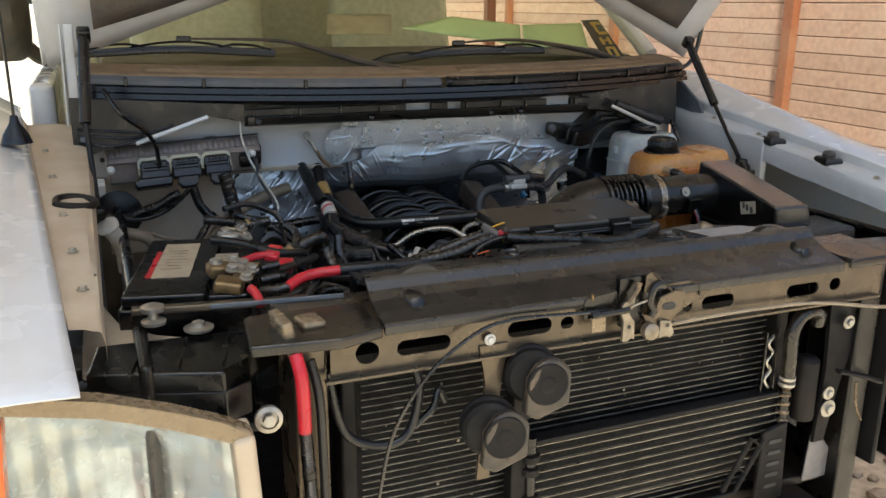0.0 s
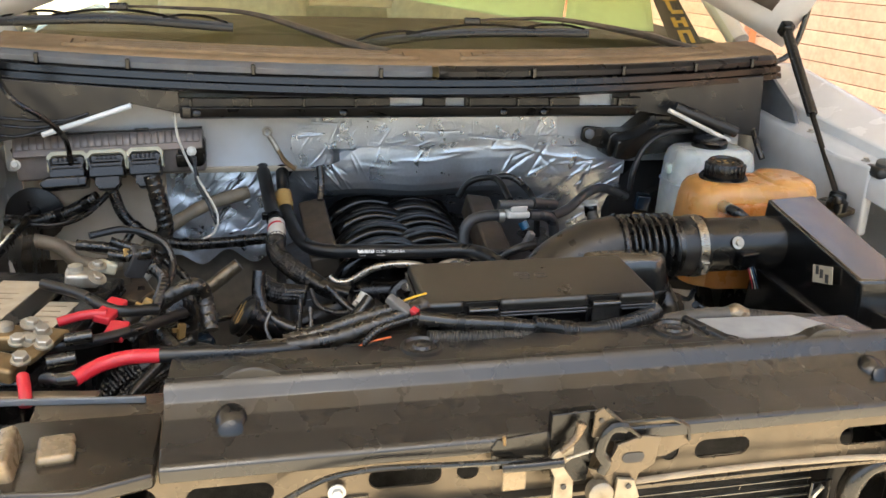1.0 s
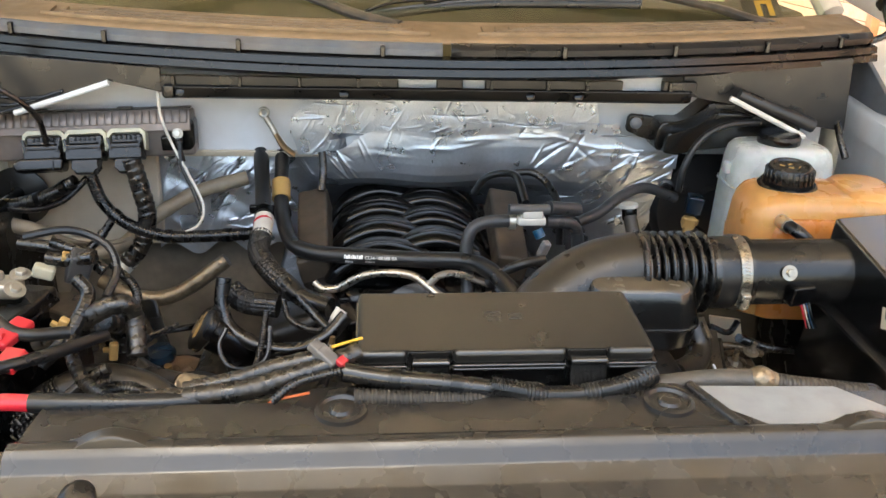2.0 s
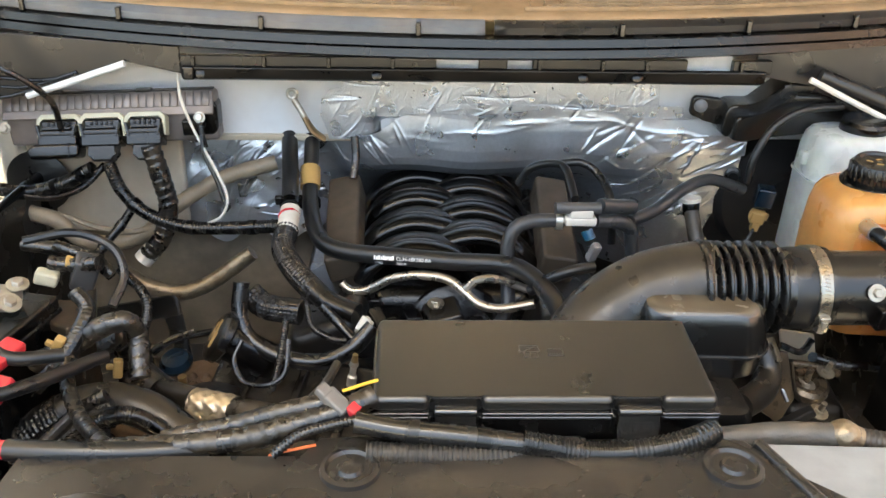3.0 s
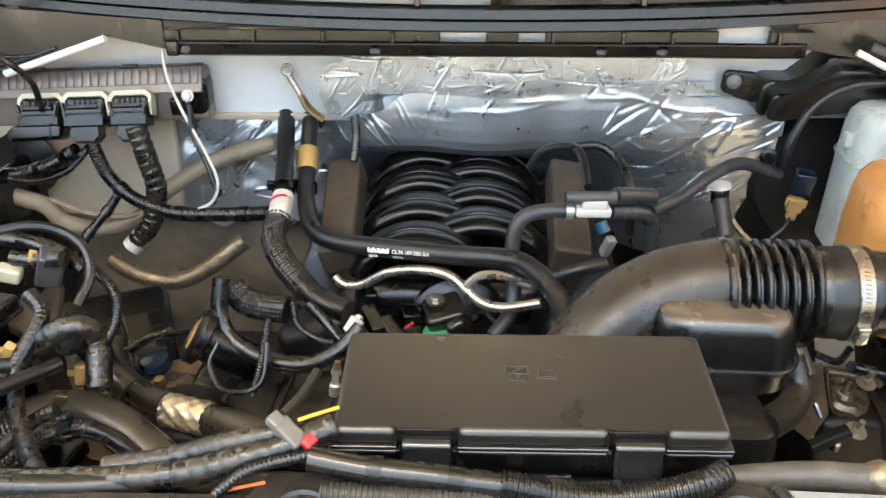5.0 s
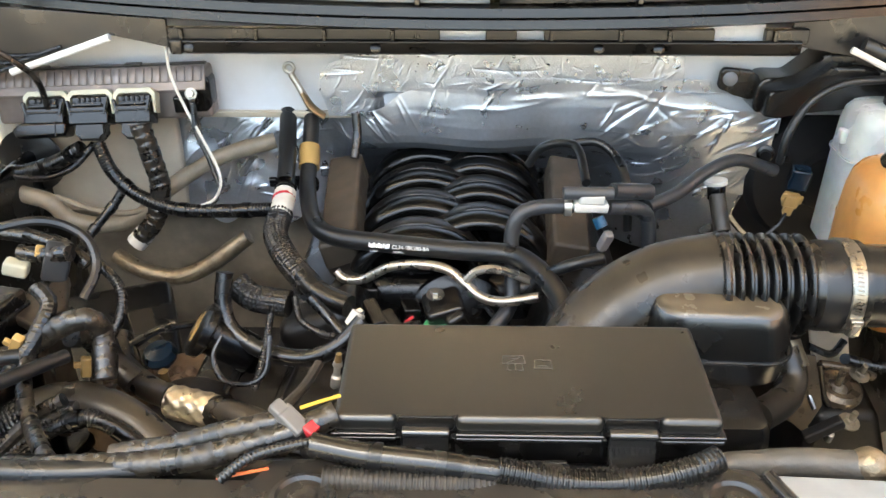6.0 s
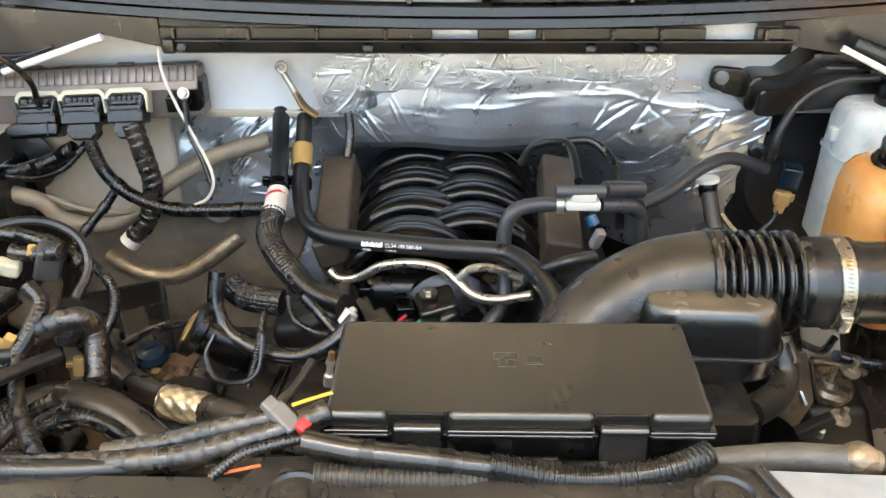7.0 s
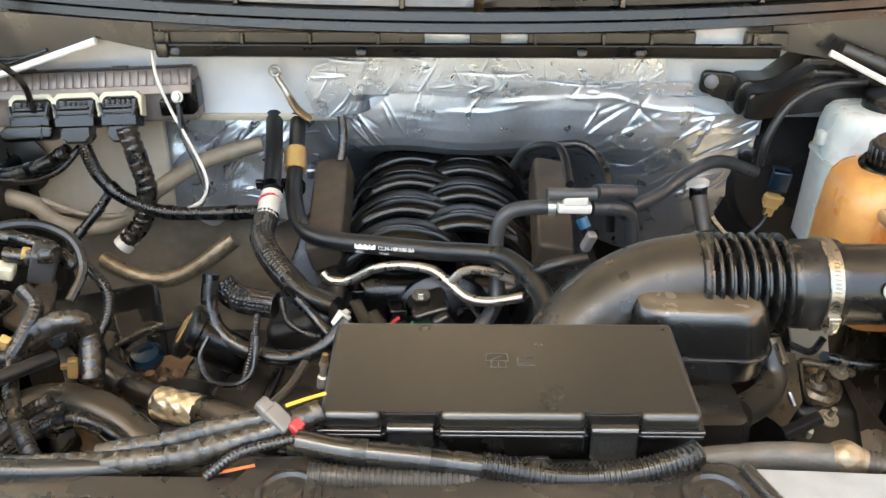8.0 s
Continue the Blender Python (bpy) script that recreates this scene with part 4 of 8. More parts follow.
part("light_flap", prism(bmesh.new(), [(0.978, 1.168), (1.165, 1.168), (1.10, 1.245), (0.948, 1.252)], "z", 1.112, 1.118, 0.002), FLAP, cover, "pale grey flap")
part("flap_ridge", tube([(0.944, 1.250, 1.119), (0.972, 1.172, 1.119)], 0.006, 10, 0.02), COVER, cover)
for x in (0.370, 1.126):
    bm = bmesh.new()
    bmesh.ops.create_uvsphere(bm, u_segments=24, v_segments=14, radius=1.0)
    moved(bm, pose(x, 1.117, 1.1005, 26, 0, 0) @ Matrix.Diagonal((0.0165, 0.019, 0.0105, 1)))
    part("dimple", bm, PLASTIC_SATIN, cover, "glossy bullet-shaped pocket")
    part("fastener", lathe([(0.0125, 0), (0.0125, 0.003), (0.009, 0.005), (0.001, 0.005)], (x, 1.099, 1.098), (0, -0.85, 0.5), 18), PLASTIC, cover)
for x in (0.392, 1.087):
    part("hump", prism(bmesh.new(), [(x + 0.052 * a, 1.120 + 0.021 * math.cos(a * math.pi / 2) ** 1.5) for a in (-1, -0.8, -0.6, -0.4, -0.2, 0, 0.2, 0.4, 0.6, 0.8, 1)], "y", 1.150, 1.167, 0.003), COVER, cover)
for x, y in ((0.588, 1.215), (0.912, 1.217)):
    part("round_boss", lathe([(0.026, 0), (0.025, 0.005), (0.021, 0.006), (0.019, 0.003), (0.012, 0.003), (0.010, 0.006), (0.001, 0.007)], (x, y, 1.118), (0, 0, 1), 28), COVER, cover)

# hood latch
TAN_ZINC = material("sandy_zinc", (0.30, 0.262, 0.20), 0.42, metal=0.6, dirt=(0.12, 0.09, 0.055), dirt_amount=0.6, dirt_scale=60)
latch = thing("hood_latch", "zinc and black steel hood latch with cable on the beam", "hood latch", (0.74, 1.05, 1.0))
part("back_box", prism(bmesh.new(), [(0.693, 1.114), (0.744, 1.116), (0.746, 1.092), (0.738, 1.030), (0.700, 1.030), (0.694, 1.080)], "y", 1.050, 1.062, 0.002), PLASTIC, latch)
part("mounting_flange", prism(bmesh.new(), [(0.770, 1.094), (0.832, 1.094), (0.852, 1.082), (0.858, 1.060), (0.832, 1.046), (0.770, 1.046)], "y", 1.057, 1.061, 0.001), BEAM, latch)
part("flange_edge", tube([(0.770, 1.055, 1.095), (0.832, 1.055, 1.095), (0.853, 1.055, 1.083), (0.856, 1.055, 1.066)], 0.0025, 8, 0.01, straight=True), GLOSS_STEEL, latch)
part("latch_plate", prism(bmesh.new(), [(0.765, 1.076), (0.794, 1.085), (0.815, 1.082), (0.811, 1.048), (0.792, 1.040), (0.790, 1.006), (0.763, 1.008), (0.745, 1.034), (0.734, 1.053), (0.749, 1.046), (0.758, 1.054)], "y", 1.041, 1.045, 0.0012), BEAM, latch, "pale dusty steel latch plate")
part("plate_slot", prism(bmesh.new(), slot_outline(0.772, 0.797, 1.054, 1.066), "y", 1.0398, 1.0406), INK, latch)
part("top_tab", prism(bmesh.new(), [(0.746, 1.123), (0.788, 1.085), (0.769, 1.096), (0.754, 1.099), (0.747, 1.087), (0.736, 1.088), (0.737, 1.116)], "y", 1.042, 1.046, 0.001), BEAM, latch, "pale triangular steel tab")
part("tab_edge", tube([(0.747, 1.041, 1.123), (0.768, 1.041, 1.103), (0.790, 1.041, 1.084)], 0.0022, 8, 0.008, straight=True), GLOSS_STEEL, latch)
part("tab_hole", lathe([(0.0028, 0), (0.0028, 0.0008)], (0.744, 1.0415, 1.108), (0, -1, 0), 12), INK, latch)
part("hook", tube([(0.772, 1.039, 1.098), (0.756, 1.038, 1.100), (0.747, 1.037, 1.088), (0.744, 1.036, 1.072), (0.752, 1.036, 1.060), (0.747, 1.036, 1.048)], 0.0042, 10, 0.006, flat=1.5), GLOSS_STEEL, latch, "black steel hook")
part("lever", tube([(0.722, 1.040, 1.108), (0.716, 1.038, 1.092), (0.700, 1.036, 1.078)], [0.006, 0.004, 0.003], 10, 0.006), ZINC_BROWN, latch)
part("pull_rod", tube([(0.706, 1.034, 1.071), (0.735, 1.034, 1.078)], 0.0016, 8, 0.01), STEEL, latch)
part("claw", prism(bmesh.new(), [(0.693, 1.076), (0.715, 1.087), (0.714, 1.069), (0.701, 1.062), (0.717, 1.043), (0.718, 1.012), (0.712, 1.018), (0.704, 1.010), (0.694, 1.012), (0.697, 1.048), (0.688, 1.063)], "y", 1.036, 1.041, 0.0012), TAN_ZINC, latch, "dusty pale zinc latch claw")
part("claw_hole", lathe([(0.0032, 0), (0.0032, 0.0008)], (0.706, 1.0352, 1.036), (0, -1, 0), 12), INK, latch)
part("claw", prism(bmesh.new(), [(0.766, 1.040), (0.786, 1.036), (0.794, 1.014), (0.786, 1.006), (0.778, 1.014), (0.764, 1.008)], "y", 1.034, 1.039, 0.0012), TAN_ZINC, latch, "dusty pale zinc latch claw")
part("claw_hole", lathe([(0.0032, 0), (0.0032, 0.0008)], (0.779, 1.0332, 1.030), (0, -1, 0), 12), INK, latch)
part("roller", lathe([(0.013, 0), (0.014, 0.002), (0.014, 0.014), (0.011, 0.016), (0.001, 0.016)], (0.748, 1.045, 1.022), (0, -1, 0.1), 24), TAN_ZINC, latch, "pale zinc roller")
part("side_bracket", prism(bmesh.new(), [(0.630, 1.078), (0.636, 1.088), (0.690, 1.094), (0.694, 1.060), (0.632, 1.052)], "y", 1.052, 1.056, 0.001), GLOSS_STEEL, latch)
part("cable_end", tube([(0.640, 1.042, 1.062), (0.672, 1.038, 1.064), (0.704, 1.036, 1.066)], 0.0055, 12, 0.01), PLASTIC, latch)
part("hanger", block((0.655, 1.046, 1.048), (0.026, 0.004, 0.034), bevel=0.002), TAN_STEEL, latch)
part("spring_pin", tube([(0.643, 1.048, 1.085), (0.641, 1.046, 1.096)], 0.0018, 8, 0.005), BRASS, latch)

# condenser and coolers
condenser = thing("condenser", "dusty black finned condenser and cooler in front of the radiator", "condenser", (0.7, 1.14, 0.4))
FIN = material("condenser_fins", (0.004, 0.004, 0.0042), 0.6, spec=0.2, dirt=(0.10, 0.10, 0.10), dirt_amount=0.08, dirt_scale=90, bump=0.5, bump_scale=500)
FIN_EDGE = material("bright_fin_edges", (0.20, 0.19, 0.17), 0.4, metal=0.5, dirt=(0.02, 0.018, 0.015), dirt_amount=0.95, dirt_scale=22)
BAR_BLACK = material("flat_black_paint", (0.006, 0.006, 0.0065), 0.6, dirt=DUST, dirt_amount=0.03, spec=0.25)
FIN_TAN = material("tan_cooler_tubes", (0.24, 0.215, 0.175), 0.38, metal=0.6, dirt=(0.05, 0.04, 0.03), dirt_amount=0.7, dirt_scale=26)
part("core", block((0.68, 1.172, 0.70), (0.85, 0.02, 0.60), bevel=0), FIN, condenser)
fold_at = random.Random(8)
for k in range(46):
    zz = 0.984 - k * 0.0122
    part("fin_tube", block((0.69, 1.138, zz), (0.80, 0.003, 0.0013), (0, fold_at.uniform(-0.06, 0.06), 0), 0), FIN_EDGE, condenser)
specks = bmesh.new()
speck_at = random.Random(5)
for k in range(130):
    box(specks, (speck_at.uniform(0.30, 1.08), 1.1400, 0.978 - 0.0122 * speck_at.randrange(44) + speck_at.uniform(-0.003, 0.003)), (speck_at.choice((0.0007, 0.0009, 0.004)), 0.001, speck_at.choice((0.0012, 0.0045))), (0, speck_at.uniform(-25, 25), 0), 0)
part("bent_fins", specks, FIN_TAN, condenser, "small bright bent fins")["kind"] = "stuff"
for x in (0.265, 1.115):
    part("side_tank", block((x, 1.14, 0.70), (0.026, 0.04, 0.62), bevel=0.006), BAR_BLACK, condenser)
part("middle_post", block((0.555, 1.12, 0.68), (0.03, 0.03, 0.60), bevel=0.004), BAR_BLACK, condenser)
spring_line = [(1.088 + 0.006 * (-1) ** k, 1.118, 0.936 - 0.018 * k) for k in range(7)]
part("tank_clip", tube(spring_line, 0.0035, 8, 0.004), ALU, condenser, "wavy bright metal clip")
part("clip_frame", tube([(1.076, 1.116, 0.944), (1.102, 1.116, 0.946), (1.104, 1.116, 0.822), (1.074, 1.116, 0.820), (1.076, 1.116, 0.944)], 0.0022, 6, 0.01, straight=True), GLOSS_STEEL, condenser)

cooler = thing("oil_cooler", "tan-tubed oil cooler in front of the condenser", "oil cooler", (0.85, 1.11, 0.66))
part("top_ledge", block((0.845, 1.118, 0.818), (0.53, 0.028, 0.008), bevel=0.002), BAR_BLACK, cooler)
part("core", block((0.845, 1.122, 0.742), (0.53, 0.008, 0.140), bevel=0), FIN, cooler)
for k in range(9):
    part("cooler_tube", block((0.850, 1.108, 0.811 - k * 0.0172), (0.545, 0.005, 0.0016), bevel=0), FIN_TAN, cooler)
for x in (0.577, 1.128):
    part("end_tank", tube([(x, 1.108, 0.838 if x > 1 else 0.83), (x, 1.108, 0.65)], 0.010, 14, 0.02), PLASTIC_SATIN, cooler)
for k in range(6):
    part("tank_ring", lathe([(0.0105, 0), (0.0125, 0.002), (0.0125, 0.006), (0.0105, 0.008)], (1.128, 1.108, 0.835 - 0.018 * k), (0, 0, -1), 16), ZINC_BROWN, cooler)
for z in (0.80, 0.775, 0.72):
    part("tank_ring", lathe([(0.0105, 0), (0.0165, 0.002), (0.0165, 0.014), (0.0105, 0.016)], (0.577, 1.108, z), (0, 0, -1), 16), BAR_BLACK, cooler)
part("cooler_pipe", tube([(1.178, 1.10, 0.955), (1.170, 1.092, 0.978), (1.145, 1.086, 0.988), (1.118, 1.085, 0.980), (1.103, 1.085, 0.950), (1.106, 1.086, 0.900), (1.110, 1.088, 0.850)], 0.0135, 18, 0.005), GLOSS_STEEL, cooler, "hooked black cooler pipe")
for z in (0.862, 0.850):
    part("pipe_clamp", lathe([(0.0140, 0), (0.0155, 0.001), (0.0155, 0.006), (0.0140, 0.007)], (1.109, 1.088, z), (0, 0, -1), 18), ZINC, cooler, "bright hose clamp")
part("drop_pipe", tube([(1.110, 1.088, 0.850), (1.120, 1.096, 0.835), (1.128, 1.106, 0.825)], 0.009, 12, 0.006), ZINC_BROWN, cooler)
lattice = [(1.045, 1.092, 0.742), (0.985, 1.092, 0.640)]
part("guide_rail", tube(lattice, 0.005, 8, 0.02, straight=True), BAR_BLACK, cooler)
part("guide_rail", tube([(1.075, 1.092, 0.735), (1.015, 1.092, 0.632)], 0.005, 8, 0.02, straight=True), BAR_BLACK, cooler)
for k in range(4):
    x, z0 = 1.045 - 0.015 * k, 0.740 - 0.026 * k
    part("guide_web", tube([(x, 1.092, z0), (x + 0.018 * (-1) ** k + 0.010, 1.092, z0 - 0.022)], 0.003, 6, 0.02, straight=True), BAR_BLACK, cooler)
part("corner_guide", prism(bmesh.new(), [(1.070, 0.748), (1.128, 0.762), (1.136, 0.60), (1.068, 0.58)], "y", 1.090, 1.100, 0.003), BAR_BLACK, cooler)
for k in range(5):
    part("guide_slot", prism(bmesh.new(), slot_outline(1.085, 1.117, 0.722 - 0.024 * k, 0.730 - 0.024 * k), "y", 1.0885, 1.0895), INK, cooler)
drier = solo("receiver_drier", lathe([(0.016, 0), (0.022, 0.004), (0.023, 0.01), (0.023, 0.125), (0.017, 0.132), (0.010, 0.134)], (1.180, 1.11, 0.750), (-0.02, 0, 1), 24), BAR_BLACK, "black cylinder beside the condenser", "drier")
side_frame = thing("side_support", "black steel support with bolts beside the condenser", "support", (1.24, 1.10, 0.6))
part("upright", prism(bmesh.new(), [(1.195, 1.02), (1.285, 1.02), (1.270, 0.90), (1.245, 0.80), (1.230, 0.70), (1.200, 0.70), (1.212, 0.86)], "y", 1.092, 1.100, 0.003), BAR_BLACK, side_frame)
part("tie_bar", tube([(1.205, 1.060, 0.868), (1.260, 1.055, 0.852), (1.318, 1.060, 0.828)], 0.008, 10, 0.01, flat=0.6), BAR_BLACK, side_frame)
part("guard_plate", prism(bmesh.new(), [(1.213, 0.705), (1.236, 0.708), (1.262, 0.670), (1.330, 0.606), (1.205, 0.604)], "y", 1.108, 1.113, 0.002), GREY_CASE, side_frame, "pale grey steel guard plate")
part("hanging_strap", tube([(1.268, 1.07, 0.83), (1.272, 1.065, 0.78), (1.285, 1.06, 0.75)], 0.0028, 6, 0.01), ZINC_BROWN, side_frame)
bolt((1.222, 1.088, 0.775), (0, -1, 0), 0.010, ZINC, side_frame)


HORN = material("dusty_horn_plastic", (0.032, 0.029, 0.025), 0.36, dirt=DUST, dirt_amount=0.25, dirt_scale=18)


def horn(at):
    x, y, z0 = at
    h = thing("horn", "round black electric horn with a dusty scoop", "horn", at, "horns on the condenser")
    part("bell", lathe([(0.040, 0), (0.046, 0.006), (0.046, 0.012), (0.041, 0.016), (0.041, 0.020), (0.045, 0.024), (0.043, 0.034), (0.036, 0.040)], (x, y, z0), (-0.35, -1, 0.1), 32), BAR_BLACK, h)
    edge = [(x - 0.034, z0 - 0.046), (x - 0.010, z0 - 0.062), (x + 0.046, z0 - 0.044), (x + 0.048, z0 + 0.008)] + [(x + 0.010 + 0.036 * math.cos(radians(a)), z0 + 0.002 + 0.036 * math.sin(radians(a))) for a in range(20, 190, 17)]
    part("scoop", prism(bmesh.new(), edge, "y", y - 0.052, y - 0.036, 0.006, 3), HORN, h, "dusty horn scoop")
    part("disc", lathe([(0.034, 0), (0.034, 0.004), (0.032, 0.0055), (0.029, 0.0045), (0.014, 0.0040), (0.012, 0.0055), (0.008, 0.0056), (0.001, 0.0050)], (x + 0.004, y - 0.050, z0 - 0.002), (-0.1, -1, 0.05), 32), BAR_BLACK, h, "ringed black horn face")
    part("bracket", block((x + 0.035, y + 0.015, z0 - 0.045), (0.014, 0.05, 0.05), (0, 0, 0), 0.003), BEAM, h)


horn((0.545, 1.065, 0.975))
horn((0.470, 1.055, 0.905))

bucket = thing("headlight_bucket", "empty black plastic headlight bucket beside the radiator", "headlight bucket", (1.43, 1.2, 0.6))
part("back_panel", block((1.43, 1.20, 0.86), (0.24, 0.02, 0.42), bevel=0.01), BAR_BLACK, bucket)
part("side_panel", block((1.335, 1.13, 0.84), (0.012, 0.14, 0.40), (0, 0, 4), 0.004), BAR_BLACK, bucket)
part("shelf", block((1.45, 1.13, 0.855), (0.22, 0.13, 0.022), (4, 6, 0), 0.005), BAR_BLACK, bucket)
for k in range(4):
    part("rib", block((1.36 + 0.045 * k, 1.172, 0.95), (0.004, 0.034, 0.15), (0, 0, 0), 0.001), BAR_BLACK, bucket)
bolt((1.385, 1.10, 0.875), (0, -0.6, 0.8), 0.008, ZINC, bucket)

# ---- headlight corner ----
head = thing("headlight", "large clear headlight unit with a chrome-edged dusty bezel", "headlight", (-0.04, 1.0, 0.75))
part("lens", sheet(lambda u, v: (-0.215 + 0.30 * u, 0.972 - 0.012 * math.sin(math.pi * v) - 0.006 * math.sin(math.pi * u), 0.72 + (0.368 - 0.020 * u - 0.085 * u * u) * v), 20, 14), LENS, head, "clear headlight lens")
part("reflector", sheet(lambda u, v: (-0.215 + 0.295 * u, 1.005 + 0.10 * math.sin(math.pi * u) * math.sin(math.pi * v) ** 0.6 + 0.007 * abs((u * 9) % 1 - 0.5) + 0.003 * abs((v * 6) % 1 - 0.5), 0.73 + (0.350 - 0.018 * u - 0.080 * u * u) * v), 90, 48), REFLECTOR, head, "chrome reflector bowl")
part("top_bezel", prism(bmesh.new(), [(-0.25, 1.084), (-0.17, 1.078), (-0.08, 1.058), (0.0, 1.028), (0.06, 1.000), (0.090, 0.985), (0.100, 0.998), (0.092, 1.010), (0.06, 1.026), (0.0, 1.052), (-0.08, 1.080), (-0.17, 1.099), (-0.25, 1.106)], "y", 0.962, 0.990, 0.005), TAN_STEEL, head, "dusty tan top bezel")
part("side_bezel", prism(bmesh.new(), [(0.070, 1.000), (0.098, 1.004), (0.112, 0.76), (0.084, 0.76)], "y", 0.955, 1.02, 0.008), PAINT_DUSTY, head)
part("housing", block((-0.05, 1.16, 0.90), (0.30, 0.06, 0.28), bevel=0.02), PLASTIC, head)
part("marker", prism(bmesh.new(), [(-0.25, 1.076), (-0.181, 1.066), (-0.186, 1.00), (-0.200, 0.75), (-0.25, 0.75)], "y", 0.950, 1.00, 0.004), ORANGE_LENS, head, "orange side marker")
bracket = thing("headlight_bracket", "black plastic bracket cover behind the headlight", "bracket", (0.04, 1.12, 1.0))
part("top", prism(bmesh.new(), [(-0.095, 1.10), (0.075, 1.045), (0.115, 1.09), (0.165, 1.125), (0.16, 1.19), (-0.08, 1.20)], "z", 1.025, 1.058, 0.005), PLASTIC, bracket)
part("front", prism(bmesh.new(), [(-0.095, 1.10), (0.075, 1.045), (0.115, 1.07), (0.115, 1.10), (-0.095, 1.14)], "z", 0.98, 1.030, 0.004), PLASTIC, bracket)
for x in (-0.03, 0.03, 0.09):
    part("rib", block((x, 1.125, 1.060), (0.003, 0.11, 0.005), (0, 0, -12), 0), PLASTIC, bracket)
adj = thing("adjuster_screw", "white plastic adjuster screw in a dark recess", "screw", (0.125, 1.03, 0.985))
part("collar", lathe([(0.019, 0), (0.019, 0.008), (0.013, 0.010), (0.012, 0.004), (0.001, 0.004)], (0.128, 1.035, 0.985), (0, -1, 0.1), 24), ZINC, adj)
part("tip", lathe([(0.009, 0), (0.009, 0.008), (0.001, 0.009)], (0.128, 1.029, 0.985), (0, -1, 0.1), 6), ZINC, adj)
for at, m in (((0.0, 1.215, 1.075), ZINC), ((0.061, 1.195, 1.065), ZINC)):
    k = thing("mounting_stud", "pale zinc stud with a round flange by the battery", "stud", at)
    part("flange", lathe([(0.017, 0), (0.018, 0.005), (0.008, 0.008), (0.007, 0.018), (0.016, 0.020), (0.017, 0.027), (0.010, 0.030)] if at[0] < 0.03 else [(0.021, 0), (0.022, 0.004), (0.010, 0.006), (0.009, 0.012), (0.004, 0.014)], at, (0, 0, 1), 22), m, k)

# ---- battery ----
BAT = (0.082, 1.42, 1.0)
BROT = -12


def bat(dx, dy, dz):
    a = radians(BROT)
    return (BAT[0] + dx * math.cos(a) - dy * math.sin(a), BAT[1] + dx * math.sin(a) + dy * math.cos(a), dz)


battery = thing("car_battery", "black car battery with two paper labels and corroded clamps", "battery", (BAT[0], BAT[1], 0.9))
part("case", block(bat(0, 0, 0.985), (0.195, 0.335, 0.19), (0, 0, BROT), 0.006), PLASTIC, battery)
part("lid", block(bat(-0.03, 0, 1.090), (0.125, 0.325, 0.020), (0, 0, BROT), 0.005), PLASTIC, battery)
part("lid", block(bat(0.066, 0, 1.086), (0.062, 0.325, 0.020), (0, 0, BROT), 0.005), PLASTIC, battery)
lab = part("label", block(bat(-0.030, 0.022, 1.1008), (0.060, 0.200, 0.0012), (0, 0, BROT), 0), PAPER, battery, "worn paper label with a red edge")
part("red_edge", block(bat(-0.065, 0.0, 1.1008), (0.009, 0.150, 0.0012), (0, 0, BROT), 0), RED, lab)
lab2 = part("label", block(bat(0.048, 0.018, 1.0968), (0.045, 0.085, 0.0012), (0, 0, BROT), 0), PAPER, battery, "worn paper label")
for k in range(7):
    part("text_bar", block(bat(-0.034 + 0.003 * (k % 2), 0.075 - k * 0.018, 1.1018), (0.034 - 0.006 * (k % 3), 0.002, 0.0006), (0, 0, BROT), 0), BEIGE_HOSE, lab)
for k in range(4):
    part("text_bar", block(bat(0.047, 0.045 - k * 0.017, 1.0978), (0.028 - 0.004 * (k % 2), 0.002, 0.0006), (0, 0, BROT), 0), BEIGE_HOSE, lab2)
for dx, dy in ((0.055, 0.115), (0.052, -0.085)):
    term = part("terminal_clamp", block(bat(dx, dy, 1.112), (0.045, 0.034, 0.022), (4, 6, BROT + 20), 0.006), ZINC if dy > 0 else BRASS, battery, "pale lead battery clamp" if dy > 0 else "corroded brass battery clamp")
    part("post", lathe([(0.011, 0), (0.010, 0.020), (0.006, 0.022)], bat(dx - 0.008, dy, 1.110), (0, 0, 1), 16), ZINC, term)
    bolt(bat(dx + 0.018, dy + 0.012, 1.125), (0.2, -0.2, 1), 0.007, ZINC, term)
    bolt(bat(dx + 0.028, dy - 0.018, 1.118), (0.4, -0.3, 0.8), 0.007, ZINC, term)
part("tray", block((BAT[0] + 0.01, BAT[1], 0.885), (0.26, 0.40, 0.02), (0, 0, BROT), 0.005), PLASTIC, battery)

# ---- fuse box ----
fuse = thing("fuse_box", "black plastic fuse box with a clipped satin lid", "fuse box", (0.76, 1.335, 1.0))
LID_X = Vector((1, 0.003, 0)).normalized()
LID_Z = LID_X.cross(Vector((-0.028, 0.997, 0.073))).normalized()
LID_M = Matrix((LID_X, LID_Z.cross(LID_X), LID_Z)).transposed().to_4x4()
LID_M.translation = (0.6035, 1.278, 1.1465)
LID_W, LID_D = 0.313, 0.127
NOTCHES = ((0.051, 0.098), (0.218, 0.262))


def lid_outline(g, deep=0.009):
    pts = [(-g, -g)]
    for a, b in NOTCHES:
        pts += [(a, -g), (a, deep), (b, deep), (b, -g)]
    return pts + [(LID_W + g, -g), (LID_W + g, LID_D + g), (-g, LID_D + g)]


def plain_outline(g):
    return [(-g, -g), (LID_W + g, -g), (LID_W + g, LID_D + g), (-g, LID_D + g)]


def on_lid(outline, z0, z1, bevel, seg=3):
    return moved(prism(bmesh.new(), outline, "z", z0, z1, bevel, seg), LID_M)


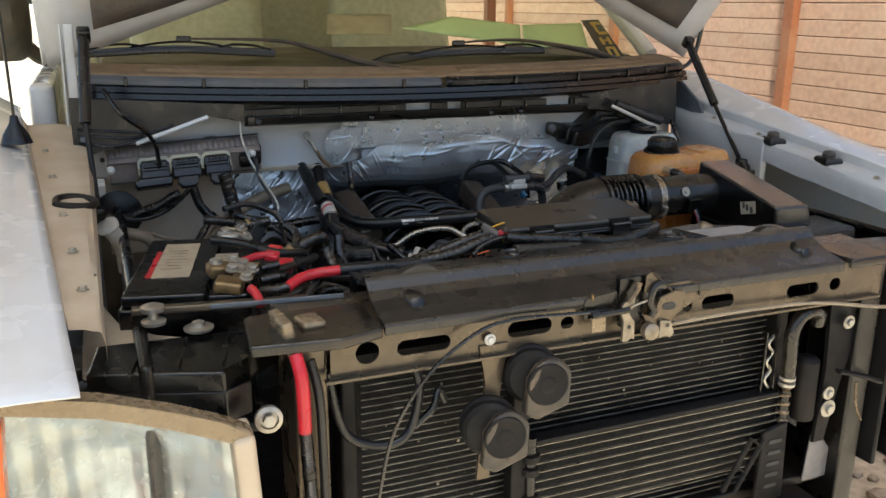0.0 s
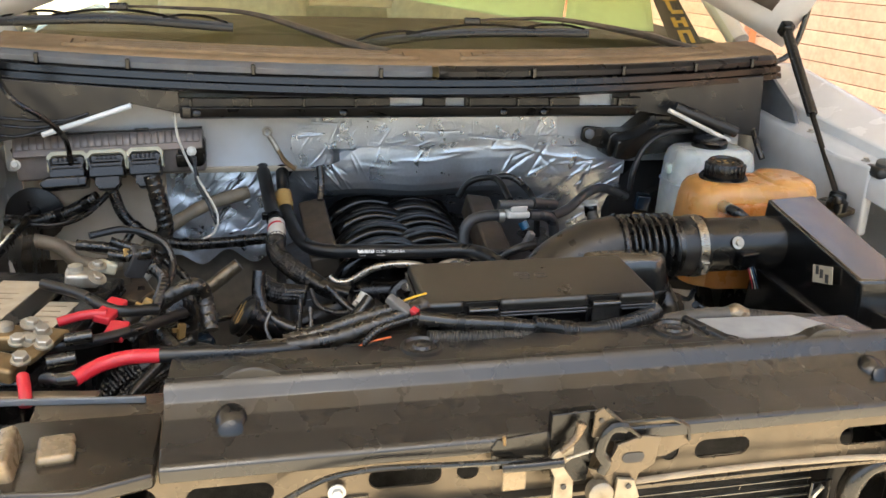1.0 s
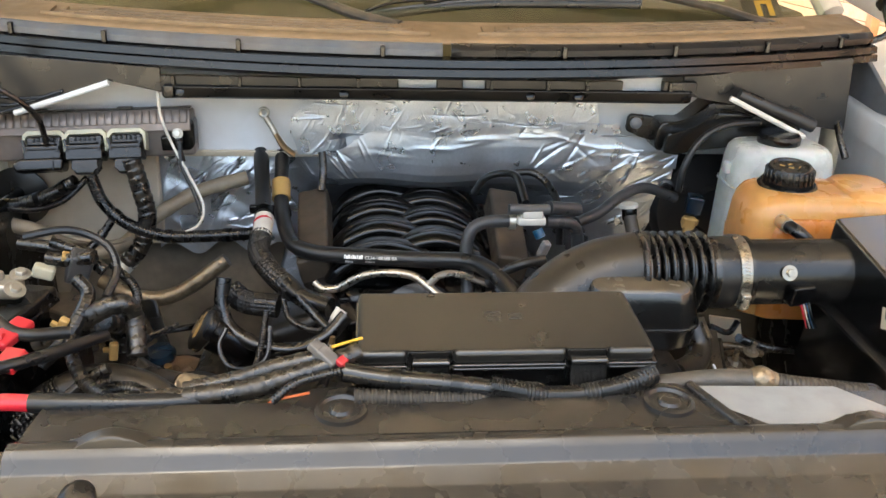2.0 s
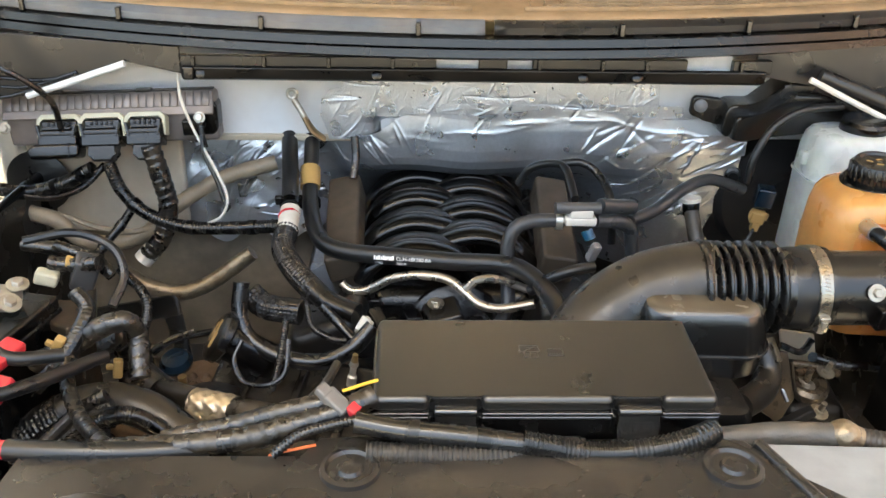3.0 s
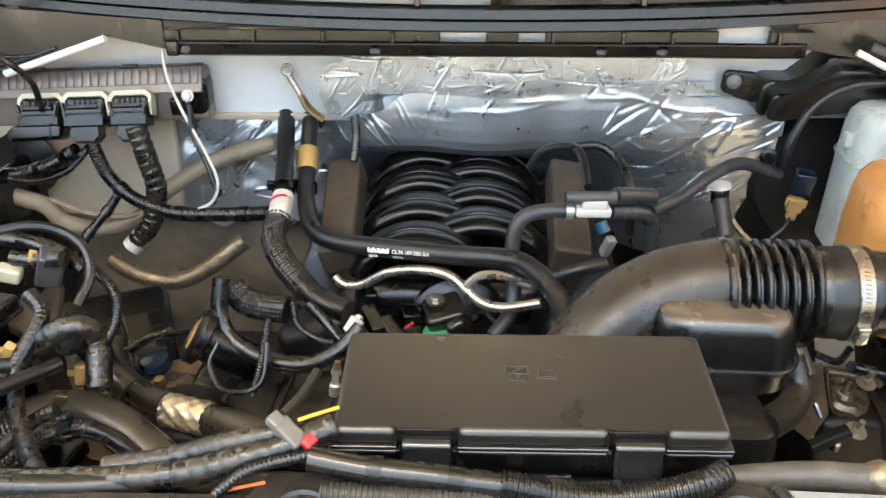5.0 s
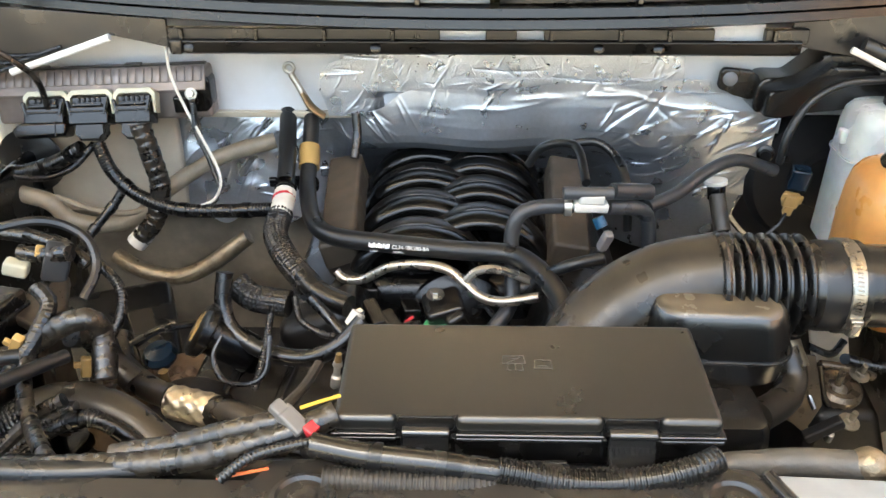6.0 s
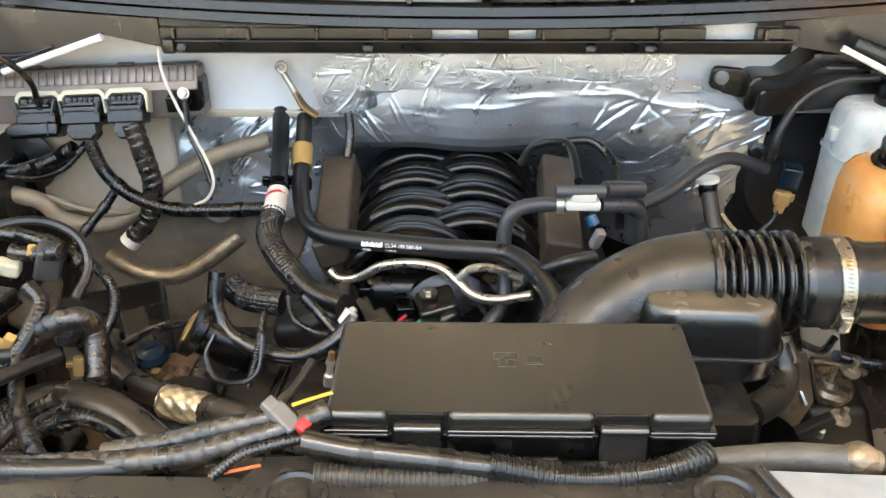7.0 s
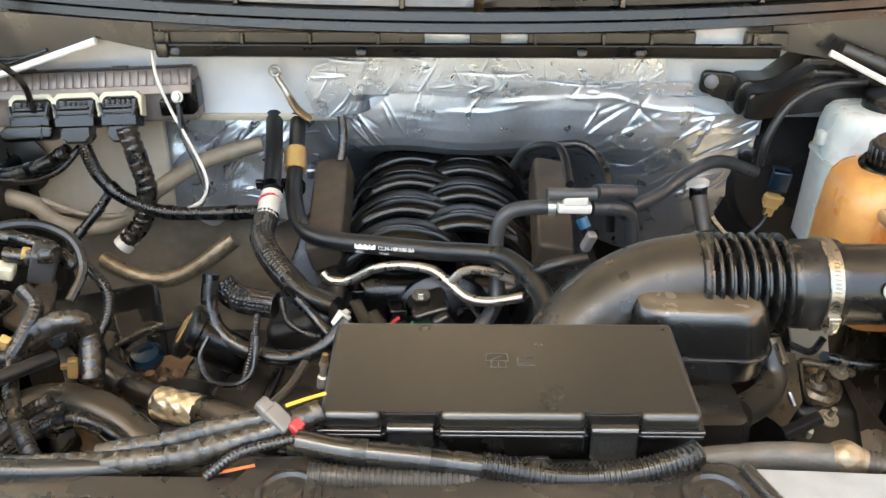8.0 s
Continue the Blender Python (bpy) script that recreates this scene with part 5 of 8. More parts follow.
lid = part("lid", on_lid(lid_outline(0), -0.0165, 0, 0.0062, 5), LID, fuse, "satin black lid with moulded symbols")
part("lid_lip", on_lid(lid_outline(0.0028), -0.0185, -0.0150, 0.0014), RIM, fuse)
part("base_flange", on_lid(lid_outline(0.0022), -0.0238, -0.0198, 0.0016), RIM, fuse)
part("body", on_lid(plain_outline(-0.004), -0.110, -0.0160, 0.004), PLASTIC, fuse)
for a, b in NOTCHES:
    u = (a + b) / 2
    part("notch_wall", moved(block((u, 0.0055, -0.012), (b - a + 0.002, 0.004, 0.020), bevel=0.0008), LID_M), PLASTIC_SATIN, fuse)
    hook = [(0.004, -0.0085), (-0.004, -0.0052), (-0.0085, -0.0058), (-0.0105, -0.0085), (-0.0098, -0.0110), (-0.0064, -0.0140), (-0.0072, -0.022), (-0.0150, -0.046), (-0.0110, -0.048), (-0.0030, -0.022), (-0.0015, -0.014), (0.004, -0.012)]
    spring = part("clip", moved(prism(bmesh.new(), hook, "x", u - 0.019, u + 0.019, 0.0013, 3), LID_M), RIM, fuse, "glossy black spring clip")
    for e in (-0.022, 0.022):
        part("clip_post", moved(block((u + e, -0.002, -0.026), (0.0035, 0.007, 0.020), bevel=0.0008), LID_M), PLASTIC, spring)
for u in (0.121, 0.172):
    part("bracket_loop", moved(block((u, -0.008, -0.040), (0.034, 0.004, 0.0045), bevel=0.001), LID_M), PLASTIC_SATIN, fuse)
    for e in (-0.015, 0.015):
        part("bracket_leg", moved(block((u + e, -0.006, -0.048), (0.0045, 0.005, 0.014), bevel=0.001), LID_M), PLASTIC_SATIN, fuse)


def lid_stroke(u0, v0, u1, v1):
    c = ((u0 + u1) / 2, (v0 + v1) / 2, 0.0001)
    return moved(block(c, (math.hypot(u1 - u0, v1 - v0) + 0.0006, 0.0007, 0.0008), (0, 0, math.degrees(math.atan2(v1 - v0, u1 - u0))), 0.0002, 1), LID_M)


for stroke in ((0.139, 0.079, 0.157, 0.079), (0.138, 0.069, 0.158, 0.069), (0.139, 0.079, 0.138, 0.069), (0.157, 0.079, 0.158, 0.069), (0.143, 0.0705, 0.153, 0.0765), (0.146, 0.0755, 0.1505, 0.0755), (0.143, 0.069, 0.142, 0.060), (0.149, 0.069, 0.149, 0.060), (0.155, 0.069, 0.156, 0.060), (0.142, 0.060, 0.146, 0.060), (0.151, 0.060, 0.156, 0.060), (0.165, 0.063, 0.181, 0.063), (0.166, 0.073, 0.166, 0.063), (0.180, 0.073, 0.181, 0.063), (0.166, 0.073, 0.171, 0.075), (0.171, 0.075, 0.173, 0.073), (0.173, 0.073, 0.180, 0.074), (0.169, 0.066, 0.177, 0.066)):
    part("moulded_mark", lid_stroke(*stroke), RIM, lid)

# ---- air intake ----
AX_Y, AX_Z = 1.572, 1.103
CLAMP = material("brushed_clamp_steel", (0.33, 0.30, 0.25), 0.30, metal=0.92, dirt=(0.22, 0.18, 0.12), dirt_amount=0.4, dirt_scale=40)
intake = thing("air_intake_hose", "black air intake hose with ribbed bellows and steel clamp", "intake hose", (1.0, 1.6, 1.05))
ELBOW = [(1.005, AX_Y + 0.005, AX_Z + 0.002), (0.985, AX_Y + 0.008, AX_Z), (0.93, AX_Y + 0.005, 1.092), (0.875, AX_Y - 0.01, 1.062), (0.84, AX_Y - 0.03, 1.02), (0.825, AX_Y - 0.045, 0.975)]
part("elbow", tube(ELBOW, [0.054, 0.053, 0.052, 0.052, 0.052, 0.052], 32, 0.008), RUBBER_MATTE, intake)
bp = [(0.057, -0.008), (0.0595, -0.004), (0.0575, 0.0), (0.047, 0.002)]
for k, x0 in enumerate((0.006, 0.019, 0.033, 0.048, 0.063, 0.078, 0.094)):
    w = 0.86 if k in (1, 4) else 1.0
    bp += [(br, x0 + w * bx) for br, bx in ((0.0475, 0.0), (0.0510, 0.0014), (0.0550, 0.0030), (0.0575, 0.0050), (0.0582, 0.0066), (0.0576, 0.0082), (0.0552, 0.0102), (0.0512, 0.0118), (0.0475, 0.0132))]
bp += [(0.049, 0.110), (0.050, 0.115), (0.050, 0.119)]
part("bellows", lathe([(br, bx * 0.86) for br, bx in bp], (0.991, AX_Y, AX_Z), (1, 0, 0), 40), LOOM, intake, "glossy ribbed bellows")
part("cuff", lathe([(0.050, 0), (0.051, 0.006), (0.051, 0.034), (0.049, 0.040)], (1.092, AX_Y, AX_Z), (1, 0, 0), 40), RUBBER, intake)
clamp = part("hose_clamp", lathe([(0.0525, 0), (0.0535, 0.001), (0.0535, 0.015), (0.0525, 0.016)], (1.118, AX_Y, AX_Z), (1, 0, 0), 48), CLAMP, intake, "bright steel worm-drive hose clamp")
for k in range(14):
    a = radians(-6 + 5 * k)
    part("thread_slot", block((1.126, AX_Y - 0.0535 * math.cos(a), AX_Z + 0.0535 * math.sin(a)), (0.0065, 0.0008, 0.0010), (-math.degrees(a), 12, 0), 0), ZINC_BROWN, clamp)
part("clamp_screw", lathe([(0.007, 0), (0.007, 0.018), (0.005, 0.02)], (1.126, AX_Y - 0.054, AX_Z - 0.014), (0, 0.3, -1), 12), ZINC, clamp)
part("clamp_housing", block((1.126, AX_Y - 0.052, AX_Z - 0.020), (0.014, 0.012, 0.022), (10, 0, 0), 0.002), STEEL, clamp)
part("sensor_tube", lathe([(0.050, 0), (0.0515, 0.003), (0.0515, 0.010), (0.0465, 0.012), (0.0465, 0.186), (0.052, 0.20)], (1.132, AX_Y, AX_Z), (1, 0, 0), 40), PLASTIC_SATIN, intake)
bolt((1.186, AX_Y - 0.046, AX_Z + 0.018), (0, -1, 0.4), 0.006, ZINC, intake)
part("sensor_plug", block((1.205, AX_Y - 0.05, AX_Z - 0.012), (0.035, 0.018, 0.03), (10, 0, 10), 0.003), PLASTIC, intake)
for k, m in enumerate((RED, WHITE_PLASTIC, BLUE, LOOM)):
    part("sensor_wire", tube([(1.205 + 0.004 * k, AX_Y - 0.055, AX_Z - 0.022), (1.212 + 0.004 * k, AX_Y - 0.062, AX_Z - 0.045), (1.225 + 0.005 * k, AX_Y - 0.05, AX_Z - 0.065)], 0.0009, 6, 0.008), m, intake)

airbox = thing("air_filter_box", "black plastic air filter box with a tan-reflecting flat top", "air filter box", (1.35, 1.5, 0.95))
part("body", loft([(1.262, 1.612, 0.88), (1.285, 1.332, 0.88), (1.425, 1.322, 0.88), (1.452, 1.672, 0.88)], [(1.280, 1.602, 1.174), (1.293, 1.356, 1.113), (1.378, 1.346, 1.113), (1.418, 1.664, 1.160)], 0.006, 3), BOX_TOP, airbox)
part("lid_seam", loft([(1.262, 1.614, 1.052), (1.279, 1.334, 1.020), (1.424, 1.326, 1.020), (1.446, 1.674, 1.045)], [(1.262, 1.614, 1.059), (1.279, 1.334, 1.027), (1.424, 1.326, 1.027), (1.446, 1.674, 1.052)], 0.002, 2), RIM, airbox)
stk = part("sticker", block((1.2795, 1.425, 1.098), (0.0015, 0.044, 0.028), (-14, 2, 3), 0), PAPER, airbox, "small white sticker")
for dy in (-0.012, 0.002, 0.013):
    part("text_bar", block((1.2785, 1.425 + dy, 1.098 + 0.25 * dy), (0.001, 0.007, 0.014), (-14, 2, 3), 0), INK, stk)
part("shelf", loft(ring_of([(1.30, 1.24), (1.455, 1.245), (1.47, 1.40), (1.30, 1.38)], 0.95), ring_of([(1.31, 1.275), (1.452, 1.282), (1.455, 1.40), (1.31, 1.38)], 1.075), 0.008, 3), PLASTIC_SATIN, airbox)

resonator = thing("resonator_box", "satin black plastic resonator under the intake hose", "resonator", (0.97, 1.5, 1.0))
RES_LOW = rounded(0.982, 1.537, 0.160, 0.108, 0.040, 8, -3)
part("upper_shell", dome(RES_LOW, (0.974, 1.535), [(1.0, 1.060), (0.97, 1.075), (0.92, 1.095), (0.88, 1.105), (0.82, 1.111), (0.75, 1.1135), (0.68, 1.1145), (0.4, 1.1155)]), RES_TOP, resonator)
part("seam", prism(bmesh.new(), [(x + (x - 0.98) * 0.03, y + (y - 1.535) * 0.05) for x, y in RES_LOW], "z", 1.0565, 1.0600, 0.0008), RIM, resonator)
part("lower_shell", loft(ring_of([(x * 0.94 + 0.06, y * 0.9 + 0.153) for x, y in RES_LOW], 1.026), ring_of(RES_LOW, 1.0565), 0.004, 2), PLASTIC_SATIN, resonator)
part("lower_box", dome(rounded(0.972, 1.456, 0.102, 0.088, 0.018), (0.972, 1.456), [(1.0, 0.86), (0.97, 1.005), (0.95, 1.018), (0.88, 1.025), (0.78, 1.027), (0.4, 1.028)]), PLASTIC_SATIN, resonator)
part("lower_flange", prism(bmesh.new(), rounded(0.972, 1.456, 0.106, 0.092, 0.016), "z", 0.952, 0.958, 0.002), PLASTIC, resonator)
part("stub", lathe([(0.014, -0.03), (0.0185, -0.028), (0.0195, -0.002), (0.017, 0.006), (0.012, 0.008), (0.010, 0.002), (0.001, 0.002)], (0.925, 1.538, 1.088), (-0.85, -0.35, 0.22), 24), PLASTIC_SATIN, resonator)

# ---- tanks ----
tank = thing("coolant_reservoir", "amber translucent coolant reservoir with a black ribbed cap", "coolant reservoir", (1.28, 1.72, 1.0))
part("tank_body", dome(rounded(1.326, 1.742, 0.250, 0.150, 0.045, 8, -6), (1.326, 1.743), [(1.0, 0.98), (0.985, 1.09), (0.955, 1.135), (0.92, 1.153), (0.86, 1.164), (0.77, 1.170), (0.5, 1.172)]), RESERVOIR, tank)
part("tank_shoulder", dome(rounded(1.403, 1.742, 0.104, 0.150, 0.040, 8, -6), (1.403, 1.742), [(1.0, 1.0), (0.98, 1.13), (0.94, 1.155), (0.87, 1.170), (0.76, 1.177), (0.4, 1.179)]), RESERVOIR, tank)
part("front_bulge", dome(rounded(1.306, 1.684, 0.160, 0.052, 0.024, 8, -6), (1.306, 1.690), [(1.0, 0.98), (0.97, 1.09), (0.93, 1.118), (0.86, 1.134), (0.74, 1.142), (0.4, 1.144)]), RESERVOIR_DARK, tank, "darker amber front chamber")
part("tank_seam", prism(bmesh.new(), rounded(1.327, 1.742, 0.246, 0.146, 0.036, 6, -6), "z", 1.088, 1.092, 0.001), RESERVOIR, tank)
part("neck_ring", lathe([(0.044, 0), (0.046, 0.005), (0.042, 0.010)], (1.283, 1.757, 1.168), (-0.05, -0.12, 1), 32), PLASTIC, tank)
part("cap", lathe([(0.034, 0), (0.036, 0.004), (0.035, 0.026), (0.032, 0.031), (0.027, 0.031), (0.025, 0.028), (0.001, 0.028)], (1.283, 1.756, 1.175), (-0.05, -0.12, 1), 32), PLASTIC_SATIN, tank, "black ribbed cap")
for k in range(24):
    a = 2 * math.pi * k / 24
    part("cap_rib", block((1.2825 + 0.0362 * math.cos(a), 1.754 + 0.0362 * math.sin(a), 1.190), (0.004, 0.004, 0.022), (6, 0, math.degrees(a)), 0.001, 1), PLASTIC_SATIN, tank)
for dx, dy in ((-0.012, 0.004), (0.004, 0.010), (0.012, -0.006), (-0.004, -0.010)):
    part("cap_mark", block((1.281 + dx, 1.752 + dy, 1.2045), (0.008, 0.0022, 0.001), (6, 0, 40 * dx * 100), 0), YELLOW_TAPE, tank)
part("outlet", tube([(1.245, 1.690, 1.138), (1.242, 1.652, 1.140)], 0.011, 14, 0.01), ALU, tank)
washer = thing("washer_tank", "milky white plastic fluid tank with a black cap", "fluid tank", (1.27, 1.9, 1.0))
part("tank_body", dome(rounded(1.350, 1.930, 0.190, 0.120, 0.036, 8, -4), (1.348, 1.931), [(1.0, 0.98), (0.96, 1.12), (0.93, 1.165), (0.88, 1.182), (0.80, 1.191), (0.70, 1.194), (0.4, 1.195)]), TANK_WHITE, washer)
part("side_lug", block((1.256, 1.925, 1.150), (0.012, 0.018, 0.022), bevel=0.004), TANK_WHITE, washer)
part("seam", prism(bmesh.new(), rounded(1.349, 1.930, 0.186, 0.118, 0.032, 6, -4), "z", 1.118, 1.122, 0.001), TANK_WHITE, washer)
part("cap", lathe([(0.036, 0), (0.037, 0.004), (0.037, 0.018), (0.033, 0.023), (0.001, 0.024)], (1.345, 1.930, 1.190), (0, -0.1, 1), 28), PLASTIC, washer, "black screw cap")

# ---- brake booster ----
booster = thing("brake_booster", "round black vacuum brake booster on the firewall", "brake booster", (1.3, 2.1, 1.0))
part("shell", lathe([(0.10, 0), (0.145, 0.02), (0.155, 0.045), (0.155, 0.058), (0.150, 0.066), (0.124, 0.080), (0.119, 0.098), (0.113, 0.104), (0.05, 0.110), (0.045, 0.125), (0.001, 0.126)], (1.30, 2.16, 1.02), (0, -1, 0.05), 40), BAR_BLACK, booster)
part("rim_band", lathe([(0.1565, 0), (0.160, 0.003), (0.160, 0.010), (0.1565, 0.013)], (1.30, 2.108, 1.0226), (0, -1, 0.05), 48), RIM, booster)
part("check_valve", lathe([(0.014, 0), (0.014, 0.012), (0.009, 0.014), (0.009, 0.03)], (1.20, 2.062, 1.07), (-0.3, -1, 0.1), 18), PLASTIC, booster)
for a in (30, 150, 270):
    bolt((1.30 + 0.085 * math.cos(radians(a)), 2.042, 1.025 + 0.085 * math.sin(radians(a))), (0, -1, 0.05), 0.006, DARK, booster)
heat = thing("cowl_duct", "black plastic moulded duct with stepped ridges below the cowl", "duct", (1.25, 2.0, 1.15))
part("duct_body", prism(bmesh.new(), [(1.150, 1.158), (1.143, 1.170), (1.147, 1.202), (1.153, 1.211), (1.163, 1.214), (1.196, 1.213), (1.235, 1.246), (1.243, 1.250), (1.290, 1.251), (1.335, 1.235), (1.42, 1.225), (1.42, 1.175), (1.30, 1.172), (1.22, 1.160)], "y", 1.998, 2.075, 0.005, 3), PLASTIC_SATIN, heat)
part("front_step", prism(bmesh.new(), [(1.154, 1.160), (1.156, 1.195), (1.161, 1.201), (1.205, 1.202), (1.240, 1.234), (1.246, 1.238), (1.290, 1.238), (1.330, 1.224), (1.40, 1.214), (1.40, 1.180), (1.28, 1.180), (1.218, 1.167), (1.18, 1.156)], "y", 1.974, 2.002, 0.006, 4), PLASTIC_SATIN, heat)
for k in range(3):
    part("duct_rib", block((1.300 + 0.022 * k, 1.972, 1.224 - 0.005 * k), (0.014, 0.008, 0.004), (0, 14, 0), 0.001), PLASTIC_SATIN, heat)
part("ear", prism(bmesh.new(), [(1.094, 1.193), (1.096, 1.216), (1.102, 1.222), (1.143, 1.218), (1.160, 1.206), (1.157, 1.166), (1.118, 1.184), (1.100, 1.186)], "y", 2.022, 2.034, 0.004, 3), PLASTIC_SATIN, heat)
part("grommet", lathe([(0.011, 0), (0.011, 0.003), (0.007, 0.005)], (1.111, 2.022, 1.205), (0, -1, 0.1), 20), GREY_LIGHT, heat, "pale round grommet")

# ---- engine control module ----
ecm = thing("control_module", "grey finned engine control module with three wired plugs", "control module", (0.13, 2.02, 1.1))
ECM_M = pose(0.135, 2.004, 1.190, 0, -2.5, 0)
CASE = material("module_casting", (0.20, 0.175, 0.165), 0.45, metal=0.35, dirt=(0.17, 0.13, 0.09), dirt_amount=0.5, dirt_scale=25)
part("case", moved(block((0, 0.026, -0.016), (0.345, 0.040, 0.080), bevel=0.006), ECM_M), CASE, ecm)
part("sloped_top", moved(block((0, 0.004, 0.010), (0.342, 0.006, 0.040), (-32, 0, 0), 0.002), ECM_M), CASE, ecm)
for k in range(26):
    part("fin", moved(block((-0.160 + k * 0.0128, 0.0035, 0.0165), (0.0119, 0.0030, 0.024), (-32, 0, 0), 0.0008, 1), ECM_M), CASE, ecm)
part("top_lip", moved(block((0, 0.016, 0.030), (0.345, 0.010, 0.003), bevel=0.001), ECM_M), PLASTIC_DUSTY, ecm)
for u in (-0.085, 0.060):
    part("lip_clip", moved(block((u, 0.012, 0.032), (0.026, 0.012, 0.005), bevel=0.0015), ECM_M), PLASTIC_SATIN, ecm)
part("mount", moved(prism(bmesh.new(), [(0.125, -0.046), (0.165, -0.046), (0.174, -0.036), (0.176, 0.004), (0.168, 0.014), (0.120, 0.010)], "y", 0.004, 0.040, 0.004), ECM_M), PLASTIC, ecm)
part("mount", moved(block((0.136, -0.004, -0.028), (0.034, 0.018, 0.026), bevel=0.003), ECM_M), PLASTIC, ecm)
bolt((0.285, 1.992, 1.186), (0, -1, 0.35), 0.007, ZINC, ecm, washer=1.35)
bolt((-0.030, 1.990, 1.165), (0, -1, 0.35), 0.007, ZINC, ecm, washer=1.35)
part("stud_boot", tube([(0.286, 1.984, 1.180), (0.290, 1.980, 1.160), (0.296, 1.978, 1.140)], [0.005, 0.004, 0.002], 10, 0.006), RUBBER, ecm)
for k, u in enumerate((-0.073, -0.004, 0.065)):
    wide = 0.064 if k < 2 else 0.058
    h = wide / 2
    pm = ECM_M @ pose(u, -0.020, -0.008, -22, 0, 0)
    plug = part("plug", moved(prism(bmesh.new(), [(-h + 0.005, -0.014), (h - 0.005, -0.014), (h - 0.001, -0.026), (h - 0.001, -0.042), (-h + 0.001, -0.042), (-h + 0.001, -0.026)], "y", -0.016, 0.018, 0.003), pm), PLASTIC, ecm, "black connector plug in a cream frame")
    part("cream_frame", moved(prism(bmesh.new(), [(-h - 0.004, -0.026), (-h - 0.004, 0.004), (-h + 0.004, 0.012), (h - 0.004, 0.012), (h + 0.004, 0.004), (h + 0.004, -0.026), (h, -0.026), (h, 0.000), (h - 0.006, 0.006), (-h + 0.006, 0.006), (-h, 0.000), (-h, -0.026)], "y", -0.004, 0.016, 0.0015), pm), CREAM, plug)
    part("inner_body", moved(block((0, 0.004, -0.010), (wide - 0.008, 0.016, 0.022), bevel=0.002), pm), PLASTIC_SATIN, plug)
    part("lever", moved(block((0, -0.014, -0.012), (wide - 0.018, 0.006, 0.004), bevel=0.001), pm), PLASTIC_SATIN, plug)
    part("lever", moved(block((0, -0.0175, -0.022), (wide - 0.014, 0.003, 0.0025), bevel=0.001), pm), PLASTIC_SATIN, plug)
    for e in (-1, 1):
        part("side_guide", moved(block((e * (h - 0.004), -0.014, -0.016), (0.004, 0.008, 0.022), (0, e * 14, 0), 0.001), pm), PLASTIC_SATIN, plug)
    for j in range(5):
        part("plug_rib", moved(block((-0.016 + j * 0.008, -0.005, -0.004), (0.0035, 0.004, 0.007), bevel=0.0008, seg=1), pm), PLASTIC, plug)
    if k == 0:
        part("side_outlet", moved(prism(bmesh.new(), [(-h - 0.004, -0.036), (h + 0.004, -0.036), (h + 0.002, -0.058), (-h - 0.012, -0.060), (-h - 0.018, -0.046)], "y", -0.020, 0.016, 0.005), pm), PLASTIC, plug)
        part("seam_rib", moved(block((h - 0.012, -0.002, -0.047), (0.002, 0.039, 0.024), bevel=0.0008), pm), PLASTIC_SATIN, plug)
    else:
        part("boot", moved(prism(bmesh.new(), [(-h + 0.006, -0.038), (h - 0.006, -0.038), (h - 0.014, -0.054), (h - 0.015, -0.066), (-h + 0.015, -0.066), (-h + 0.014, -0.054)], "y", -0.013, 0.013, 0.004), pm), PLASTIC_DUSTY, plug)

# ---- engine ----
manifold = thing("intake_manifold", "black plastic intake manifold with eight interleaved curved runners", "intake manifold", (0.7, 1.95, 0.9))
RUN_LEFT = ((0.548, 0.955), (0.553, 0.992), (0.578, 1.026), (0.622, 1.047), (0.668, 1.045), (0.712, 1.024), (0.752, 0.955))
RUN_RIGHT = ((0.632, 0.955), (0.662, 1.024), (0.712, 1.049), (0.758, 1.047), (0.800, 1.025), (0.826, 0.990), (0.832, 0.955))
for k in range(4):
    for arch, y, foot_x in ((RUN_LEFT, 1.815 + k * 0.095, 0.550), (RUN_RIGHT, 1.862 + k * 0.096, 0.832)):
        lift = -0.004 * (3 - k)
        run = part("runner", tube([(x, y, z0 + lift) for x, z0 in arch], 0.0130, 20, 0.006, flat=1.75), MANIFOLD, manifold)
        part("runner_flange", tube([(x, y + 0.032, z0 + lift + 0.001) for x, z0 in arch], 0.0095, 14, 0.006, flat=2.3), PLASTIC_DUSTY, run)
        part("seam_line", tube([(x, y + 0.013, z0 + lift + 0.0105) for x, z0 in arch[1:6]], 0.0016, 6, 0.008), PLASTIC_SATIN, run)
        part("foot", lathe([(0.030, 0), (0.030, 0.024), (0.027, 0.027), (0.022, 0.020)], (foot_x, y + 0.010, 0.962 + lift), (0, 0, 1), 24), COVER, manifold)
        part("foot_lug", block((foot_x + (0.020 if foot_x < 0.7 else -0.020), y - 0.026, 0.972 + lift), (0.030, 0.024, 0.016), bevel=0.003), PLASTIC_SATIN, manifold)
        part("foot_bolt", lathe([(0.006, 0), (0.006, 0.006), (0.001, 0.007)], (foot_x + (0.020 if foot_x < 0.7 else -0.020), y - 0.026, 0.980 + lift), (0, 0, 1), 8), DARK, manifold)
part("plenum", block((0.69, 1.98, 0.935), (0.26, 0.40, 0.09), bevel=0.03, seg=3), PLASTIC, manifold)
part("front_dome", lathe([(0.075, 0), (0.073, 0.015), (0.05, 0.025), (0.001, 0.03)], (0.70, 1.775, 0.92), (0, -1, 0.25), 32), PLASTIC, manifold)
engine = thing("engine", "dusty dark engine block with black coil covers", "engine", (0.7, 1.85, 0.5))
part("block", block((0.70, 1.88, 0.74), (0.52, 0.50, 0.36), bevel=0.03), DARK, engine)
